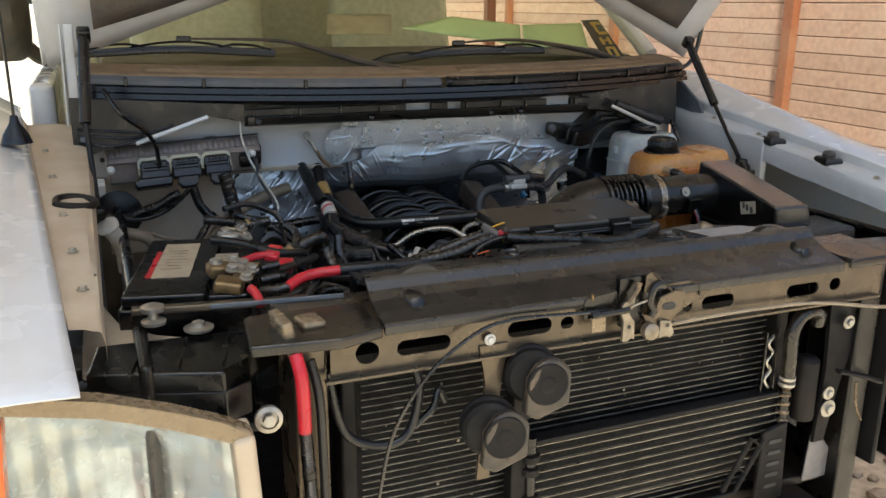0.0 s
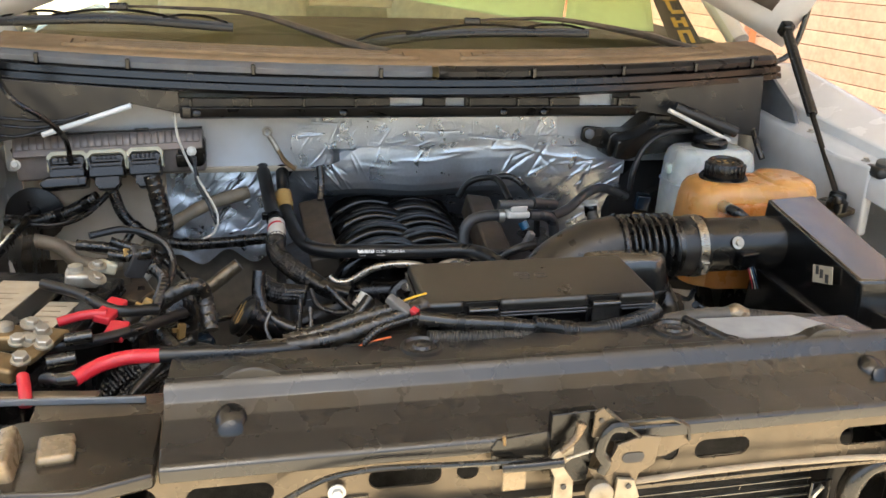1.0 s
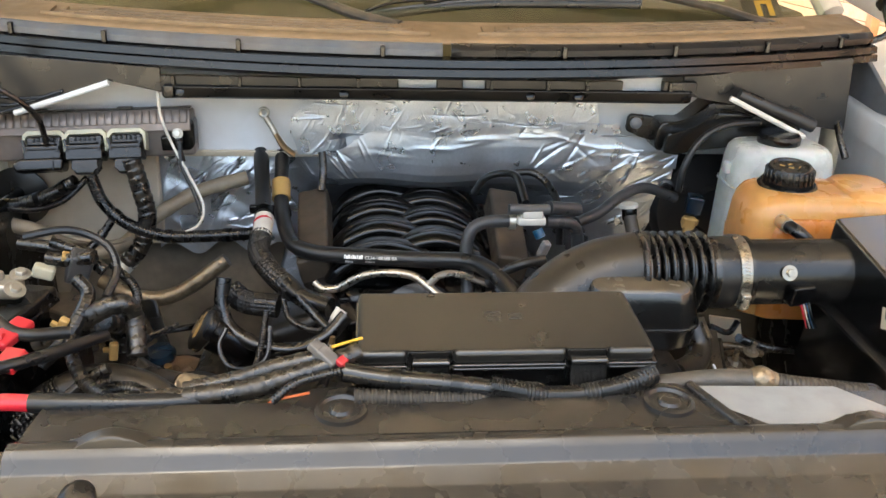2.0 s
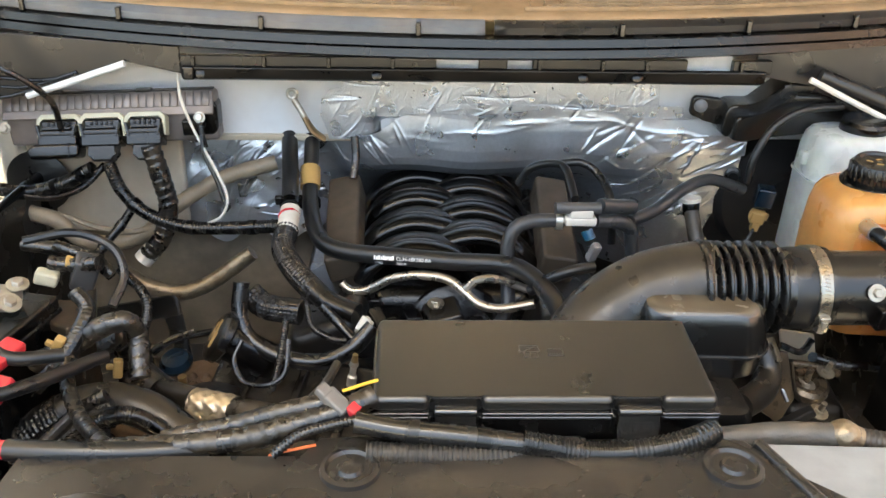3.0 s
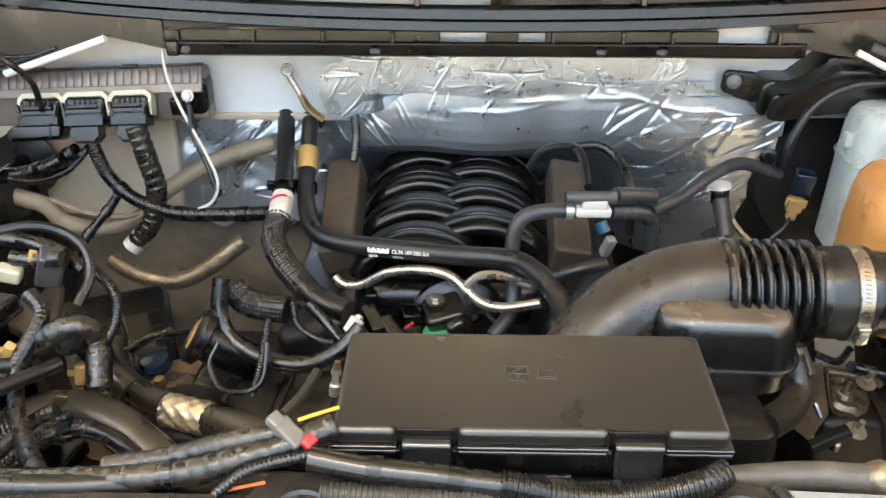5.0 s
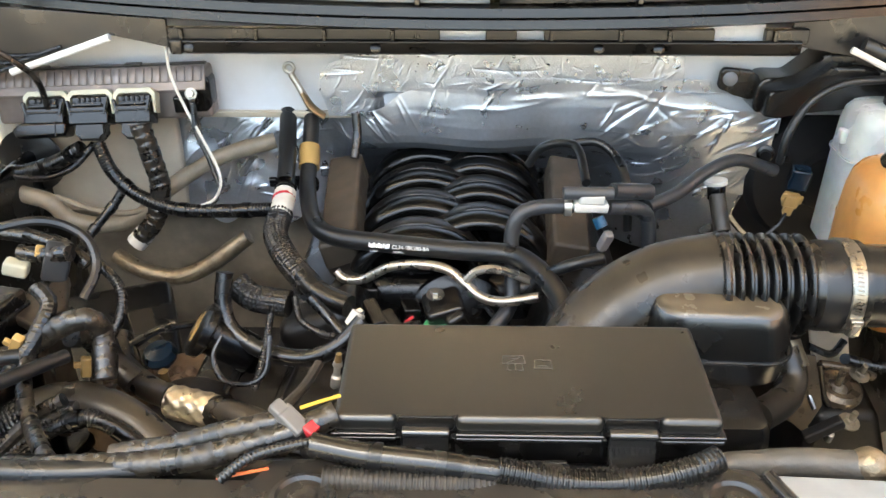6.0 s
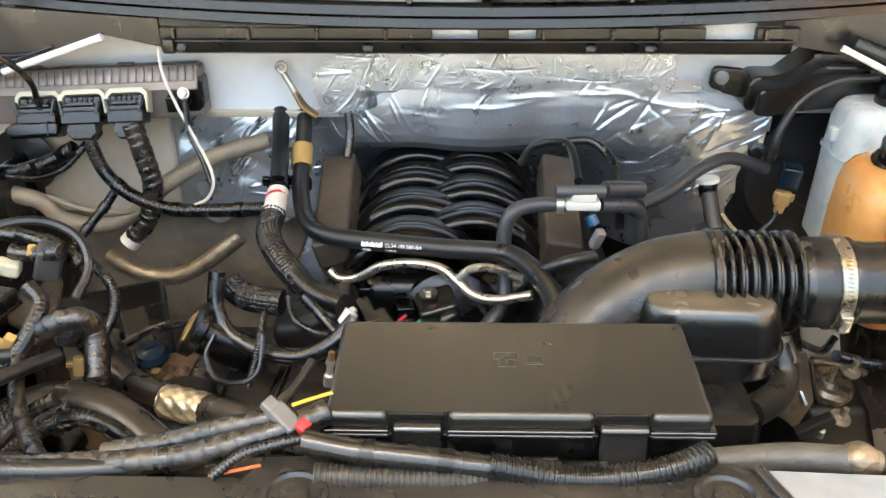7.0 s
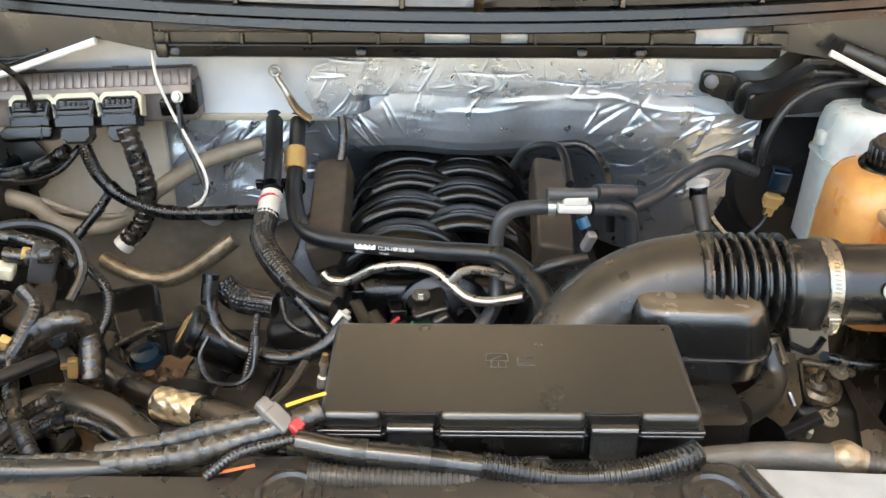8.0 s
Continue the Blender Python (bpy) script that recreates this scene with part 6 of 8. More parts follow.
COIL = material("dusty_brown_plastic", (0.045, 0.034, 0.023), 0.6, dirt=DUST, dirt_amount=0.10, dirt_scale=20)
for x, rx in ((0.522, -22), (0.862, 18)):
    part("coil_cover", block((x, 1.925, 1.025), (0.055, 0.22, 0.05), (14, rx * 0.5, 0), 0.006), COIL, engine, "dusty brown-black coil cover")
    part("valve_cover", block((x, 1.90, 0.925), (0.12, 0.42, 0.10), (0, rx, 0), 0.02), PLASTIC_DUSTY, engine)
part("front_cover", block((0.66, 1.66, 0.76), (0.50, 0.08, 0.34), (0, 0, 0), 0.03), DARK, engine)
part("alternator", lathe([(0.05, 0), (0.07, 0.01), (0.075, 0.07), (0.05, 0.10)], (0.36, 1.62, 0.86), (0.1, -1, 0.1), 28), DARK, engine)

# ---- hoses, looms and cables ----
def hose(name, label, category, mat, r, pts, ribs=0.0):
    if mat is TAPE:
        vf = tube(pts, r, 18, 0.0022, 0.0, 0.013, wobble=0.04, wrap=0.13)
    elif mat is BRAID:
        vf = tube(pts, r, 72 if r > 0.012 else 40, 0.0012, weave=0.07)
    else:
        vf = tube(pts, r, 14 if r > 0.006 else 8, min(0.008, r), ribs and min(ribs, 0.0011), max(0.0036, r * 0.42), wobble=0.10 if mat in (GOLD_WRAP, BEIGE_HOSE) else 0.0)
    ob = solo(name, vf, mat, label, category)
    if name in ("taped_harness", "wiring_loom", "taped_cable") and r > 0.007 and mat is not GREY_LOOM:
        line = glide(pts, 0.004)
        for share in (0.22, 0.52, 0.83):
            i = min(len(line) - 4, int(share * len(line)))
            part("tape_band", tube([line[i], line[i + 3]], r * 1.09, 16, 0.004, wobble=0.06), PLASTIC if mat is LOOM else LOOM, ob, "shiny wrapped tape band")
    return ob


hose("wiring_loom", "thick ribbed black wiring loom from the control module", "wiring", LOOM, 0.0112, [(0.141, 1.955, 1.120), (0.157, 1.950, 1.074), (0.194, 1.940, 1.040), (0.255, 1.930, 1.020), (0.328, 1.920, 1.022), (0.420, 1.900, 1.035)], ribs=0.0016)
hose("wiring_loom", "ribbed black loom branch beside the firewall", "wiring", LOOM, 0.0078, [(0.174, 1.945, 1.048), (0.155, 1.930, 1.022), (0.125, 1.900, 0.988), (0.116, 1.860, 0.965)], ribs=0.0011)
hose("wiring_loom", "thin ribbed loom curving under the control module", "wiring", LOOM, 0.0061, [(0.132, 1.960, 1.114), (0.082, 1.970, 1.070), (0.025, 1.970, 1.053), (-0.045, 1.970, 1.062)], ribs=0.0009)
hose("taped_cable", "black taped cable hanging from the control module plug", "cable", TAPE, 0.0148, [(0.212, 1.955, 1.150), (0.224, 1.950, 1.094), (0.231, 1.945, 1.049), (0.217, 1.940, 0.998), (0.190, 1.935, 0.966)], ribs=0.0004)
hose("cable_tag", "white and pink tape wrapped round a cable end", "tape", WHITE_PLASTIC, 0.0160, [(0.198, 1.938, 0.974), (0.180, 1.933, 0.956)])
hose("white_wire", "thin white wire looping down the firewall", "wire", WHITE_PLASTIC, 0.0025, [(0.260, 1.985, 1.262), (0.262, 1.980, 1.221), (0.278, 1.975, 1.171), (0.304, 1.960, 1.123), (0.329, 1.940, 1.073), (0.321, 1.930, 1.040), (0.292, 1.925, 1.025)])
hose("thin_sleeve", "thin black sleeved cable beside the white wire", "cable", LOOM, 0.0038, [(0.291, 1.975, 1.180), (0.293, 1.965, 1.134), (0.312, 1.950, 1.095), (0.327, 1.935, 1.055)], ribs=0.0005)
hose("metal_pipe", "dusty beige coolant pipe along the firewall", "pipe", BEIGE_HOSE, 0.0138, [(-0.066, 1.980, 1.035), (-0.006, 1.980, 1.019), (0.032, 1.980, 1.006), (0.058, 1.980, 0.976), (0.107, 1.990, 0.961), (0.166, 2.000, 0.973), (0.217, 2.020, 1.016), (0.298, 2.050, 1.059), (0.387, 2.080, 1.078)])
hose("metal_pipe", "thin dusty metal pipe along the firewall", "pipe", BEIGE_HOSE, 0.0050, [(0.041, 1.985, 1.014), (0.096, 1.985, 0.992), (0.152, 1.990, 0.983), (0.192, 2.000, 0.992)])
hose("wrapped_hose", "crinkled tan heat-wrapped hose low in the bay", "hose", GOLD_WRAP, 0.0135, [(0.138, 1.950, 0.924), (0.184, 1.930, 0.909), (0.241, 1.920, 0.903), (0.293, 1.920, 0.922), (0.365, 1.930, 0.973)])
hose("heater_pipe", "long black heater pipe with printed marks across the engine", "pipe", RUBBER, 0.0132, [(0.457, 2.060, 1.134), (0.458, 2.000, 1.076), (0.468, 1.915, 1.056), (0.489, 1.845, 1.039), (0.526, 1.805, 1.038), (0.600, 1.775, 1.044), (0.692, 1.748, 1.049), (0.765, 1.725, 1.056), (0.796, 1.690, 1.058), (0.820, 1.640, 1.051), (0.829, 1.600, 1.045)])
hose("tape_band", "tan tape band round the heater pipe", "tape", YELLOW_TAPE, 0.0169, [(0.457, 2.016, 1.091), (0.459, 1.985, 1.068)])
hose("heater_hose", "black heater hose dropping from the firewall", "hose", RUBBER, 0.0139, [(0.418, 2.060, 1.134), (0.429, 1.970, 1.088), (0.437, 1.900, 1.067)])
hose("tape_band", "white tape band with a red edge on the heater hose", "tape", WHITE_PLASTIC, 0.0164, [(0.439, 1.895, 1.065), (0.438, 1.850, 1.048)])
hose("braided_hose", "black braided sleeve hose bending toward the engine", "hose", BRAID, 0.0180, [(0.438, 1.858, 1.050), (0.436, 1.820, 1.033), (0.461, 1.770, 1.020), (0.498, 1.725, 1.005)])
hose("hose_coupling", "black plastic quick coupling on the hose end", "coupling", PLASTIC_SATIN, 0.0155, [(0.488, 1.735, 1.014), (0.515, 1.710, 1.002), (0.557, 1.685, 0.997)])
hose("steel_pipe", "bent bright steel pipe in front of the manifold", "pipe", STEEL, 0.0067, [(0.527, 1.775, 0.999), (0.540, 1.770, 0.989), (0.568, 1.765, 0.993), (0.605, 1.755, 1.018), (0.647, 1.745, 1.028), (0.685, 1.730, 1.029), (0.708, 1.715, 1.017), (0.730, 1.700, 1.005), (0.759, 1.690, 1.004), (0.804, 1.680, 1.018)])
hose("steel_pipe", "short bright steel branch pipe", "pipe", STEEL, 0.0058, [(0.709, 1.714, 1.020), (0.726, 1.715, 1.036), (0.755, 1.710, 1.040), (0.802, 1.700, 1.027)])
hose("vacuum_hose", "grey rubber vacuum hose arching from the purge valve", "hose", RUBBER_GREY, 0.0103, [(0.850, 1.765, 1.108), (0.805, 1.760, 1.108), (0.780, 1.755, 1.099), (0.770, 1.750, 1.070), (0.772, 1.735, 1.019), (0.769, 1.715, 0.983), (0.745, 1.690, 0.959)])
hose("vacuum_hose", "grey rubber hose bending down behind the purge valve", "hose", RUBBER_GREY, 0.0105, [(0.897, 1.765, 1.107), (0.933, 1.775, 1.101), (0.954, 1.785, 1.084), (0.963, 1.790, 1.034)])
hose("vacuum_hose", "grey brake vacuum hose running to the booster", "hose", RUBBER_GREY, 0.0097, [(0.957, 1.800, 1.091), (1.007, 1.840, 1.095), (1.054, 1.880, 1.110), (1.112, 1.930, 1.109), (1.181, 1.960, 1.080)])
hose("small_hose", "black hose arching behind the manifold", "hose", RUBBER, 0.0064, [(0.802, 1.930, 1.099), (0.820, 1.920, 1.130), (0.850, 1.900, 1.145), (0.867, 1.870, 1.146), (0.871, 1.800, 1.126)])
hose("small_hose", "second black hose arching behind the manifold", "hose", RUBBER, 0.0063, [(0.862, 1.900, 1.145), (0.898, 1.900, 1.146), (0.924, 1.880, 1.130), (0.932, 1.830, 1.109), (0.937, 1.820, 1.045)])
hose("brake_hose", "thin black hose curving over the brake booster", "hose", RUBBER, 0.0061, [(1.175, 1.930, 1.104), (1.179, 1.930, 1.148), (1.205, 1.940, 1.194), (1.251, 1.950, 1.219), (1.318, 1.960, 1.224)])
hose("dipstick_tube", "tan dipstick tube with a black top", "tube", GREY_LOOM, 0.0123, [(1.079, 1.900, 1.069), (1.087, 1.870, 1.021)])
hose("breather_hose", "glossy black breather hose looping in front of the engine", "hose", LOOM, 0.0112, [(0.404, 1.670, 1.055), (0.401, 1.655, 1.019), (0.412, 1.640, 0.989), (0.452, 1.625, 0.968), (0.511, 1.610, 0.967), (0.554, 1.610, 0.987), (0.583, 1.625, 1.014)])
hose("braided_hose", "short thick braided hose", "hose", BRAID, 0.0182, [(0.407, 1.700, 1.021), (0.431, 1.690, 1.006), (0.480, 1.680, 1.003)])
upper_hose = hose("radiator_hose", "thick dusty black radiator hose low beside the battery", "hose", RUBBER_MATTE, 0.0230, [(0.180, 1.440, 0.952), (0.235, 1.460, 0.994), (0.282, 1.470, 1.004), (0.333, 1.460, 0.998), (0.378, 1.440, 0.976), (0.425, 1.410, 0.954), (0.461, 1.380, 0.939)])
part("woven_sleeve", tube([(0.182, 1.441, 0.954), (0.210, 1.452, 0.978), (0.240, 1.461, 0.996)], 0.0246, 84, 0.0013, weave=0.06), BRAID, upper_hose, "black woven sleeve on the hose end")
hose("braided_hose", "braided loom under the radiator hose", "hose", BRAID, 0.0165, [(0.205, 1.400, 0.966), (0.249, 1.420, 0.994), (0.280, 1.430, 1.012), (0.304, 1.435, 1.014)])
hose("wiring_loom", "ribbed black loom lying against the radiator hose", "wiring", LOOM, 0.0095, [(0.270, 1.425, 1.000), (0.304, 1.420, 1.020), (0.332, 1.420, 1.022), (0.358, 1.418, 1.006), (0.385, 1.412, 0.980), (0.410, 1.400, 0.960)], ribs=0.0012)
hose("coolant_hose", "black coolant hose low on the engine", "hose", RUBBER_MATTE, 0.0160, [(0.255, 1.660, 0.962), (0.273, 1.620, 0.947), (0.315, 1.580, 0.943), (0.358, 1.550, 0.949)])
hose("coolant_hose", "black coolant hose beyond the silver sleeve", "hose", RUBBER_MATTE, 0.0196, [(0.415, 1.530, 0.945), (0.463, 1.500, 0.955), (0.513, 1.470, 0.956)])
hose("taped_harness", "dusty taped wiring harness behind the radiator", "harness", TAPE, 0.0101, [(0.317, 1.255, 1.096), (0.373, 1.255, 1.108), (0.436, 1.255, 1.113), (0.493, 1.258, 1.119), (0.533, 1.262, 1.129), (0.576, 1.272, 1.138), (0.605, 1.285, 1.144)], ribs=0.0004)
hose("taped_harness", "second dusty taped harness strand", "harness", TAPE, 0.0084, [(0.430, 1.270, 1.112), (0.476, 1.272, 1.121), (0.522, 1.275, 1.134), (0.566, 1.280, 1.142)], ribs=0.0004)
hose("wiring_loom", "ribbed loom dipping under the harness", "wiring", LOOM, 0.0047, [(0.520, 1.235, 1.119), (0.542, 1.245, 1.132), (0.567, 1.252, 1.137), (0.596, 1.258, 1.140)], ribs=0.0007)
hose("orange_wire", "bright orange wire below the harness", "wire", ORANGE_WIRE, 0.0014, [(0.516, 1.240, 1.114), (0.528, 1.240, 1.1185), (0.540, 1.242, 1.120), (0.556, 1.246, 1.121)])
front_loom = hose("wiring_loom", "glossy taped loom in front of the fuse box", "wiring", LOOM, 0.0098, [(0.590, 1.252, 1.141), (0.630, 1.248, 1.135), (0.682, 1.246, 1.130), (0.726, 1.245, 1.124), (0.760, 1.245, 1.120), (0.790, 1.246, 1.117)])
ribbed = tube([(0.735, 1.243, 1.127), (0.760, 1.242, 1.122), (0.787, 1.241, 1.117), (0.822, 1.241, 1.116), (0.860, 1.243, 1.121), (0.889, 1.248, 1.127), (0.908, 1.256, 1.130)], 0.0108, 16, ribs=0.0014, pitch=0.0042)
part("ribbed_half", ribbed, LOOM, front_loom, "ribbed black sleeve")
hose("wiring_loom", "dusty ribbed loom lying before the fuse box", "wiring", GREY_LOOM, 0.0100, [(0.600, 1.236, 1.121), (0.656, 1.236, 1.118), (0.713, 1.238, 1.115), (0.760, 1.248, 1.108), (0.830, 1.258, 1.106)], ribs=0.0012)
grey_harness = hose("taped_harness", "dusty grey harness by the air box, taped then ribbed", "harness", GREY_LOOM, 0.0112, [(1.040, 1.274, 1.107), (1.068, 1.270, 1.104), (1.105, 1.267, 1.100), (1.149, 1.265, 1.095)], ribs=0.0009)
part("taped_half", tube([(0.905, 1.283, 1.096), (0.940, 1.281, 1.102), (0.979, 1.280, 1.106), (1.023, 1.275, 1.108), (1.046, 1.273, 1.107)], [0.009, 0.011, 0.0115, 0.012, 0.0125], 18, 0.003, wobble=0.05, wrap=0.05, pitch=0.03), GREY_TAPE, grey_harness, "dusty grey tape wrapping")
part("torn_tape", tube([(1.024, 1.275, 1.108), (1.034, 1.274, 1.110), (1.048, 1.272, 1.106)], [0.0125, 0.0150, 0.0120], 22, 0.0022, wobble=0.35), GOLD_WRAP, grey_harness, "crumpled torn tape end")
hose("battery_cable", "taped battery harness beside the battery", "cable", TAPE, 0.0112, [(0.210, 1.470, 1.056), (0.257, 1.470, 1.081), (0.294, 1.470, 1.105), (0.319, 1.475, 1.108), (0.327, 1.480, 1.086), (0.334, 1.450, 1.051)], ribs=0.0004)
hose("wiring_loom", "dusty taped strand dropping by the battery", "wiring", TAPE, 0.0074, [(0.260, 1.465, 1.085), (0.268, 1.420, 1.073), (0.301, 1.360, 1.068), (0.359, 1.280, 1.090)], ribs=0.0004)
hose("battery_cable", "grey-black looped cable above the battery tray", "cable", RUBBER, 0.0058, [(0.160, 1.600, 1.148), (0.203, 1.620, 1.150), (0.235, 1.630, 1.139), (0.264, 1.620, 1.123), (0.275, 1.600, 1.097), (0.267, 1.570, 1.074)])
hose("wiring_loom", "ribbed loom looping beside the battery", "wiring", LOOM, 0.0066, [(0.260, 1.630, 1.095), (0.293, 1.610, 1.069), (0.298, 1.590, 1.042), (0.288, 1.560, 1.015), (0.292, 1.520, 0.989)], ribs=0.0009)
hose("taped_cable", "dusty taped cable behind the battery", "cable", TAPE, 0.0082, [(0.128, 1.660, 1.115), (0.174, 1.660, 1.108), (0.215, 1.650, 1.103), (0.246, 1.640, 1.081)], ribs=0.0004)
hose("small_hose", "thin black tube hooked round the oil filler", "hose", LOOM, 0.0033, [(0.419, 1.580, 1.019), (0.410, 1.565, 0.998), (0.424, 1.550, 0.977), (0.456, 1.540, 0.979), (0.477, 1.545, 0.994), (0.480, 1.570, 1.027)])
hose("small_hose", "thin black tube behind the oil filler", "hose", LOOM, 0.0051, [(0.274, 1.660, 0.949), (0.302, 1.670, 0.965), (0.333, 1.680, 0.967), (0.356, 1.690, 0.966)])
hose("coil_wire", "ribbed coil lead beside the engine", "wiring", LOOM, 0.0050, [(0.488, 1.680, 1.013), (0.497, 1.660, 0.992), (0.525, 1.640, 0.985), (0.550, 1.620, 0.993)], ribs=0.0007)
hose("coil_wire", "black coil lead across the engine front", "wiring", LOOM, 0.0070, [(0.511, 1.660, 1.026), (0.535, 1.650, 1.003), (0.558, 1.630, 0.988)])
hose("intake_hose_lower", "black hose dropping beside the resonator", "hose", RUBBER_MATTE, 0.0174, [(1.074, 1.560, 1.026), (1.083, 1.540, 0.998), (1.064, 1.510, 0.989), (1.023, 1.470, 0.998)])
hose("silver_sleeve", "crinkled foil sleeve on a hose", "sleeve", GOLD_WRAP, 0.0186, [(1.079, 1.570, 1.027), (1.086, 1.550, 1.004)])
hose("small_hose", "thin black hose under the air intake", "hose", LOOM, 0.0047, [(1.122, 1.600, 1.002), (1.151, 1.600, 0.991), (1.168, 1.610, 1.004)])
hose("taped_harness", "dusty taped bundle wrapped round the harness", "harness", TAPE, 0.0083, [(0.405, 1.300, 1.084), (0.438, 1.300, 1.090), (0.474, 1.295, 1.090), (0.492, 1.295, 1.093)], ribs=0.0004)
hose("braided_hose", "woven sleeve dropping behind the battery", "hose", BRAID, 0.0088, [(0.257, 1.500, 1.133), (0.272, 1.490, 1.118), (0.270, 1.470, 1.103), (0.254, 1.440, 1.077), (0.230, 1.420, 1.056)])
hose("braided_hose", "second woven sleeve below the radiator hose", "hose", BRAID, 0.0072, [(0.236, 1.360, 1.006), (0.266, 1.380, 1.032), (0.292, 1.395, 1.052), (0.315, 1.400, 1.063)])
hose("taped_cable", "crinkled tape-wrapped cable behind the battery clamp", "cable", TAPE, 0.0068, [(0.183, 1.630, 1.129), (0.208, 1.630, 1.119), (0.242, 1.620, 1.113)], ribs=0.0004)
hose("taped_cable", "dusty cable behind the relay plugs", "cable", TAPE, 0.0087, [(0.182, 1.610, 1.114), (0.208, 1.610, 1.110), (0.248, 1.600, 1.118)], ribs=0.0004)
hose("taped_harness", "thick tape-wrapped trunk dropping beside the engine", "harness", TAPE, 0.0141, [(0.281, 1.500, 1.073), (0.292, 1.520, 1.059), (0.297, 1.530, 1.026), (0.291, 1.520, 0.981), (0.290, 1.500, 0.964)], ribs=0.0004)
hose("rubber_strap", "thin black strap over the oil filler", "strap", LOOM, 0.0037, [(0.276, 1.640, 0.964), (0.300, 1.650, 0.973), (0.336, 1.660, 0.985)])
hose("wiring_loom", "ribbed loom by the firewall corner", "wiring", LOOM, 0.0117, [(-0.059, 1.990, 1.059), (-0.008, 1.980, 1.059), (0.056, 1.970, 1.078), (0.112, 1.960, 1.109)], ribs=0.001)
hose("white_tab", "pale plastic tab under the harness", "tab", WHITE_PLASTIC, 0.0031, [(0.445, 1.240, 1.103), (0.456, 1.240, 1.102)])
hose("small_hose", "black pipe behind the heater hoses", "hose", LOOM, 0.0072, [(0.532, 2.030, 1.144), (0.534, 2.020, 1.110), (0.530, 2.000, 1.079)])
hose("small_hose", "black hose behind the intake hose", "hose", RUBBER, 0.0078, [(0.797, 1.680, 1.038), (0.817, 1.670, 1.060), (0.843, 1.660, 1.078), (0.879, 1.670, 1.081)])
hose("coil_wire", "thin black lead beside the coil", "wiring", LOOM, 0.0046, [(0.587, 1.720, 0.963), (0.618, 1.710, 0.952), (0.649, 1.710, 0.957)])
hose("coil_wire", "thin black lead in front of the manifold", "wiring", LOOM, 0.0039, [(0.711, 1.740, 0.947), (0.734, 1.740, 0.966), (0.750, 1.730, 0.954)])
hose("small_hose", "dusty metal tube low beside the fuse box", "pipe", GREY_LOOM, 0.0055, [(0.546, 1.520, 1.025), (0.534, 1.490, 1.016), (0.518, 1.460, 1.012)])
hose("heat_shield", "thin bright metal edge beside the intake", "strip", ALU, 0.0027, [(1.090, 1.600, 1.005), (1.104, 1.580, 0.982), (1.114, 1.560, 0.964), (1.122, 1.550, 0.947)])
hose("battery_cable", "bright red battery cable with a black end", "cable", RED, 0.0085, [(0.20, 1.225, 1.103), (0.225, 1.245, 1.109), (0.255, 1.252, 1.113), (0.292, 1.245, 1.116)])
hose("cable_sleeve", "black shrink sleeve on the red cable", "cable", RUBBER, 0.0095, [(0.290, 1.246, 1.116), (0.34, 1.243, 1.116), (0.40, 1.246, 1.113), (0.46, 1.256, 1.110)])
hose("cable_sleeve", "black taped end of the red cable at the battery", "cable", LOOM, 0.0085, [(0.165, 1.245, 1.095), (0.185, 1.232, 1.10), (0.205, 1.228, 1.104)])
hose("battery_cable", "red battery cable dropping to the front", "cable", RED, 0.0068, [(0.146, 1.235, 1.106), (0.152, 1.215, 1.10), (0.155, 1.20, 1.088)])
hose("battery_cable", "red cable running down beside the headlight", "cable", RED, 0.0095, [(0.172, 1.048, 1.066), (0.175, 1.036, 1.045), (0.177, 1.033, 1.02), (0.178, 1.033, 0.955)])
hose("wiring_loom", "ribbed black sleeve below the red cable", "wiring", LOOM, 0.0095, [(0.178, 1.033, 0.958), (0.181, 1.034, 0.90), (0.186, 1.036, 0.80), (0.19, 1.04, 0.66)], ribs=0.0014)
hose("front_cable", "black cable running down beside the condenser", "cable", RUBBER, 0.007, [(0.195, 1.06, 1.05), (0.203, 1.05, 1.0), (0.206, 1.05, 0.92), (0.209, 1.05, 0.66)])
hose("release_cable", "thin black hood release cable along the beam", "cable", LOOM, 0.0032, [(0.70, 1.045, 1.064), (0.60, 1.043, 1.070), (0.50, 1.043, 1.074), (0.44, 1.043, 1.060), (0.368, 1.043, 1.009), (0.314, 1.045, 0.927), (0.29, 1.05, 0.82), (0.275, 1.06, 0.68)])
hose("release_cable", "thin dusty cable along the beam", "cable", BEIGE_HOSE, 0.0035, [(0.79, 1.048, 1.024), (0.88, 1.048, 1.027), (0.99, 1.048, 1.027), (1.12, 1.048, 1.020), (1.29, 1.05, 0.99), (1.42, 1.07, 0.98)])
hose("front_hose", "black hose looping before the condenser", "hose", RUBBER, 0.007, [(0.227, 1.09, 1.013), (0.240, 1.09, 0.94), (0.262, 1.088, 0.898), (0.315, 1.085, 0.880), (0.350, 1.085, 0.897), (0.369, 1.09, 0.96), (0.362, 1.10, 1.005)])
hose("front_hose", "short black hose by the horns", "hose", RUBBER, 0.006, [(0.36, 1.09, 0.90), (0.39, 1.085, 0.93), (0.40, 1.09, 0.955), (0.415, 1.10, 0.93)])
hose("hood_cable", "black sleeved cable from the hood hinge", "cable", LOOM, 0.0065, [(1.62, 2.08, 1.60), (1.635, 2.08, 1.49), (1.612, 2.085, 1.378), (1.55, 2.085, 1.345), (1.508, 2.08, 1.322), (1.490, 2.04, 1.272), (1.485, 1.98, 1.20), (1.49, 1.95, 1.16)])
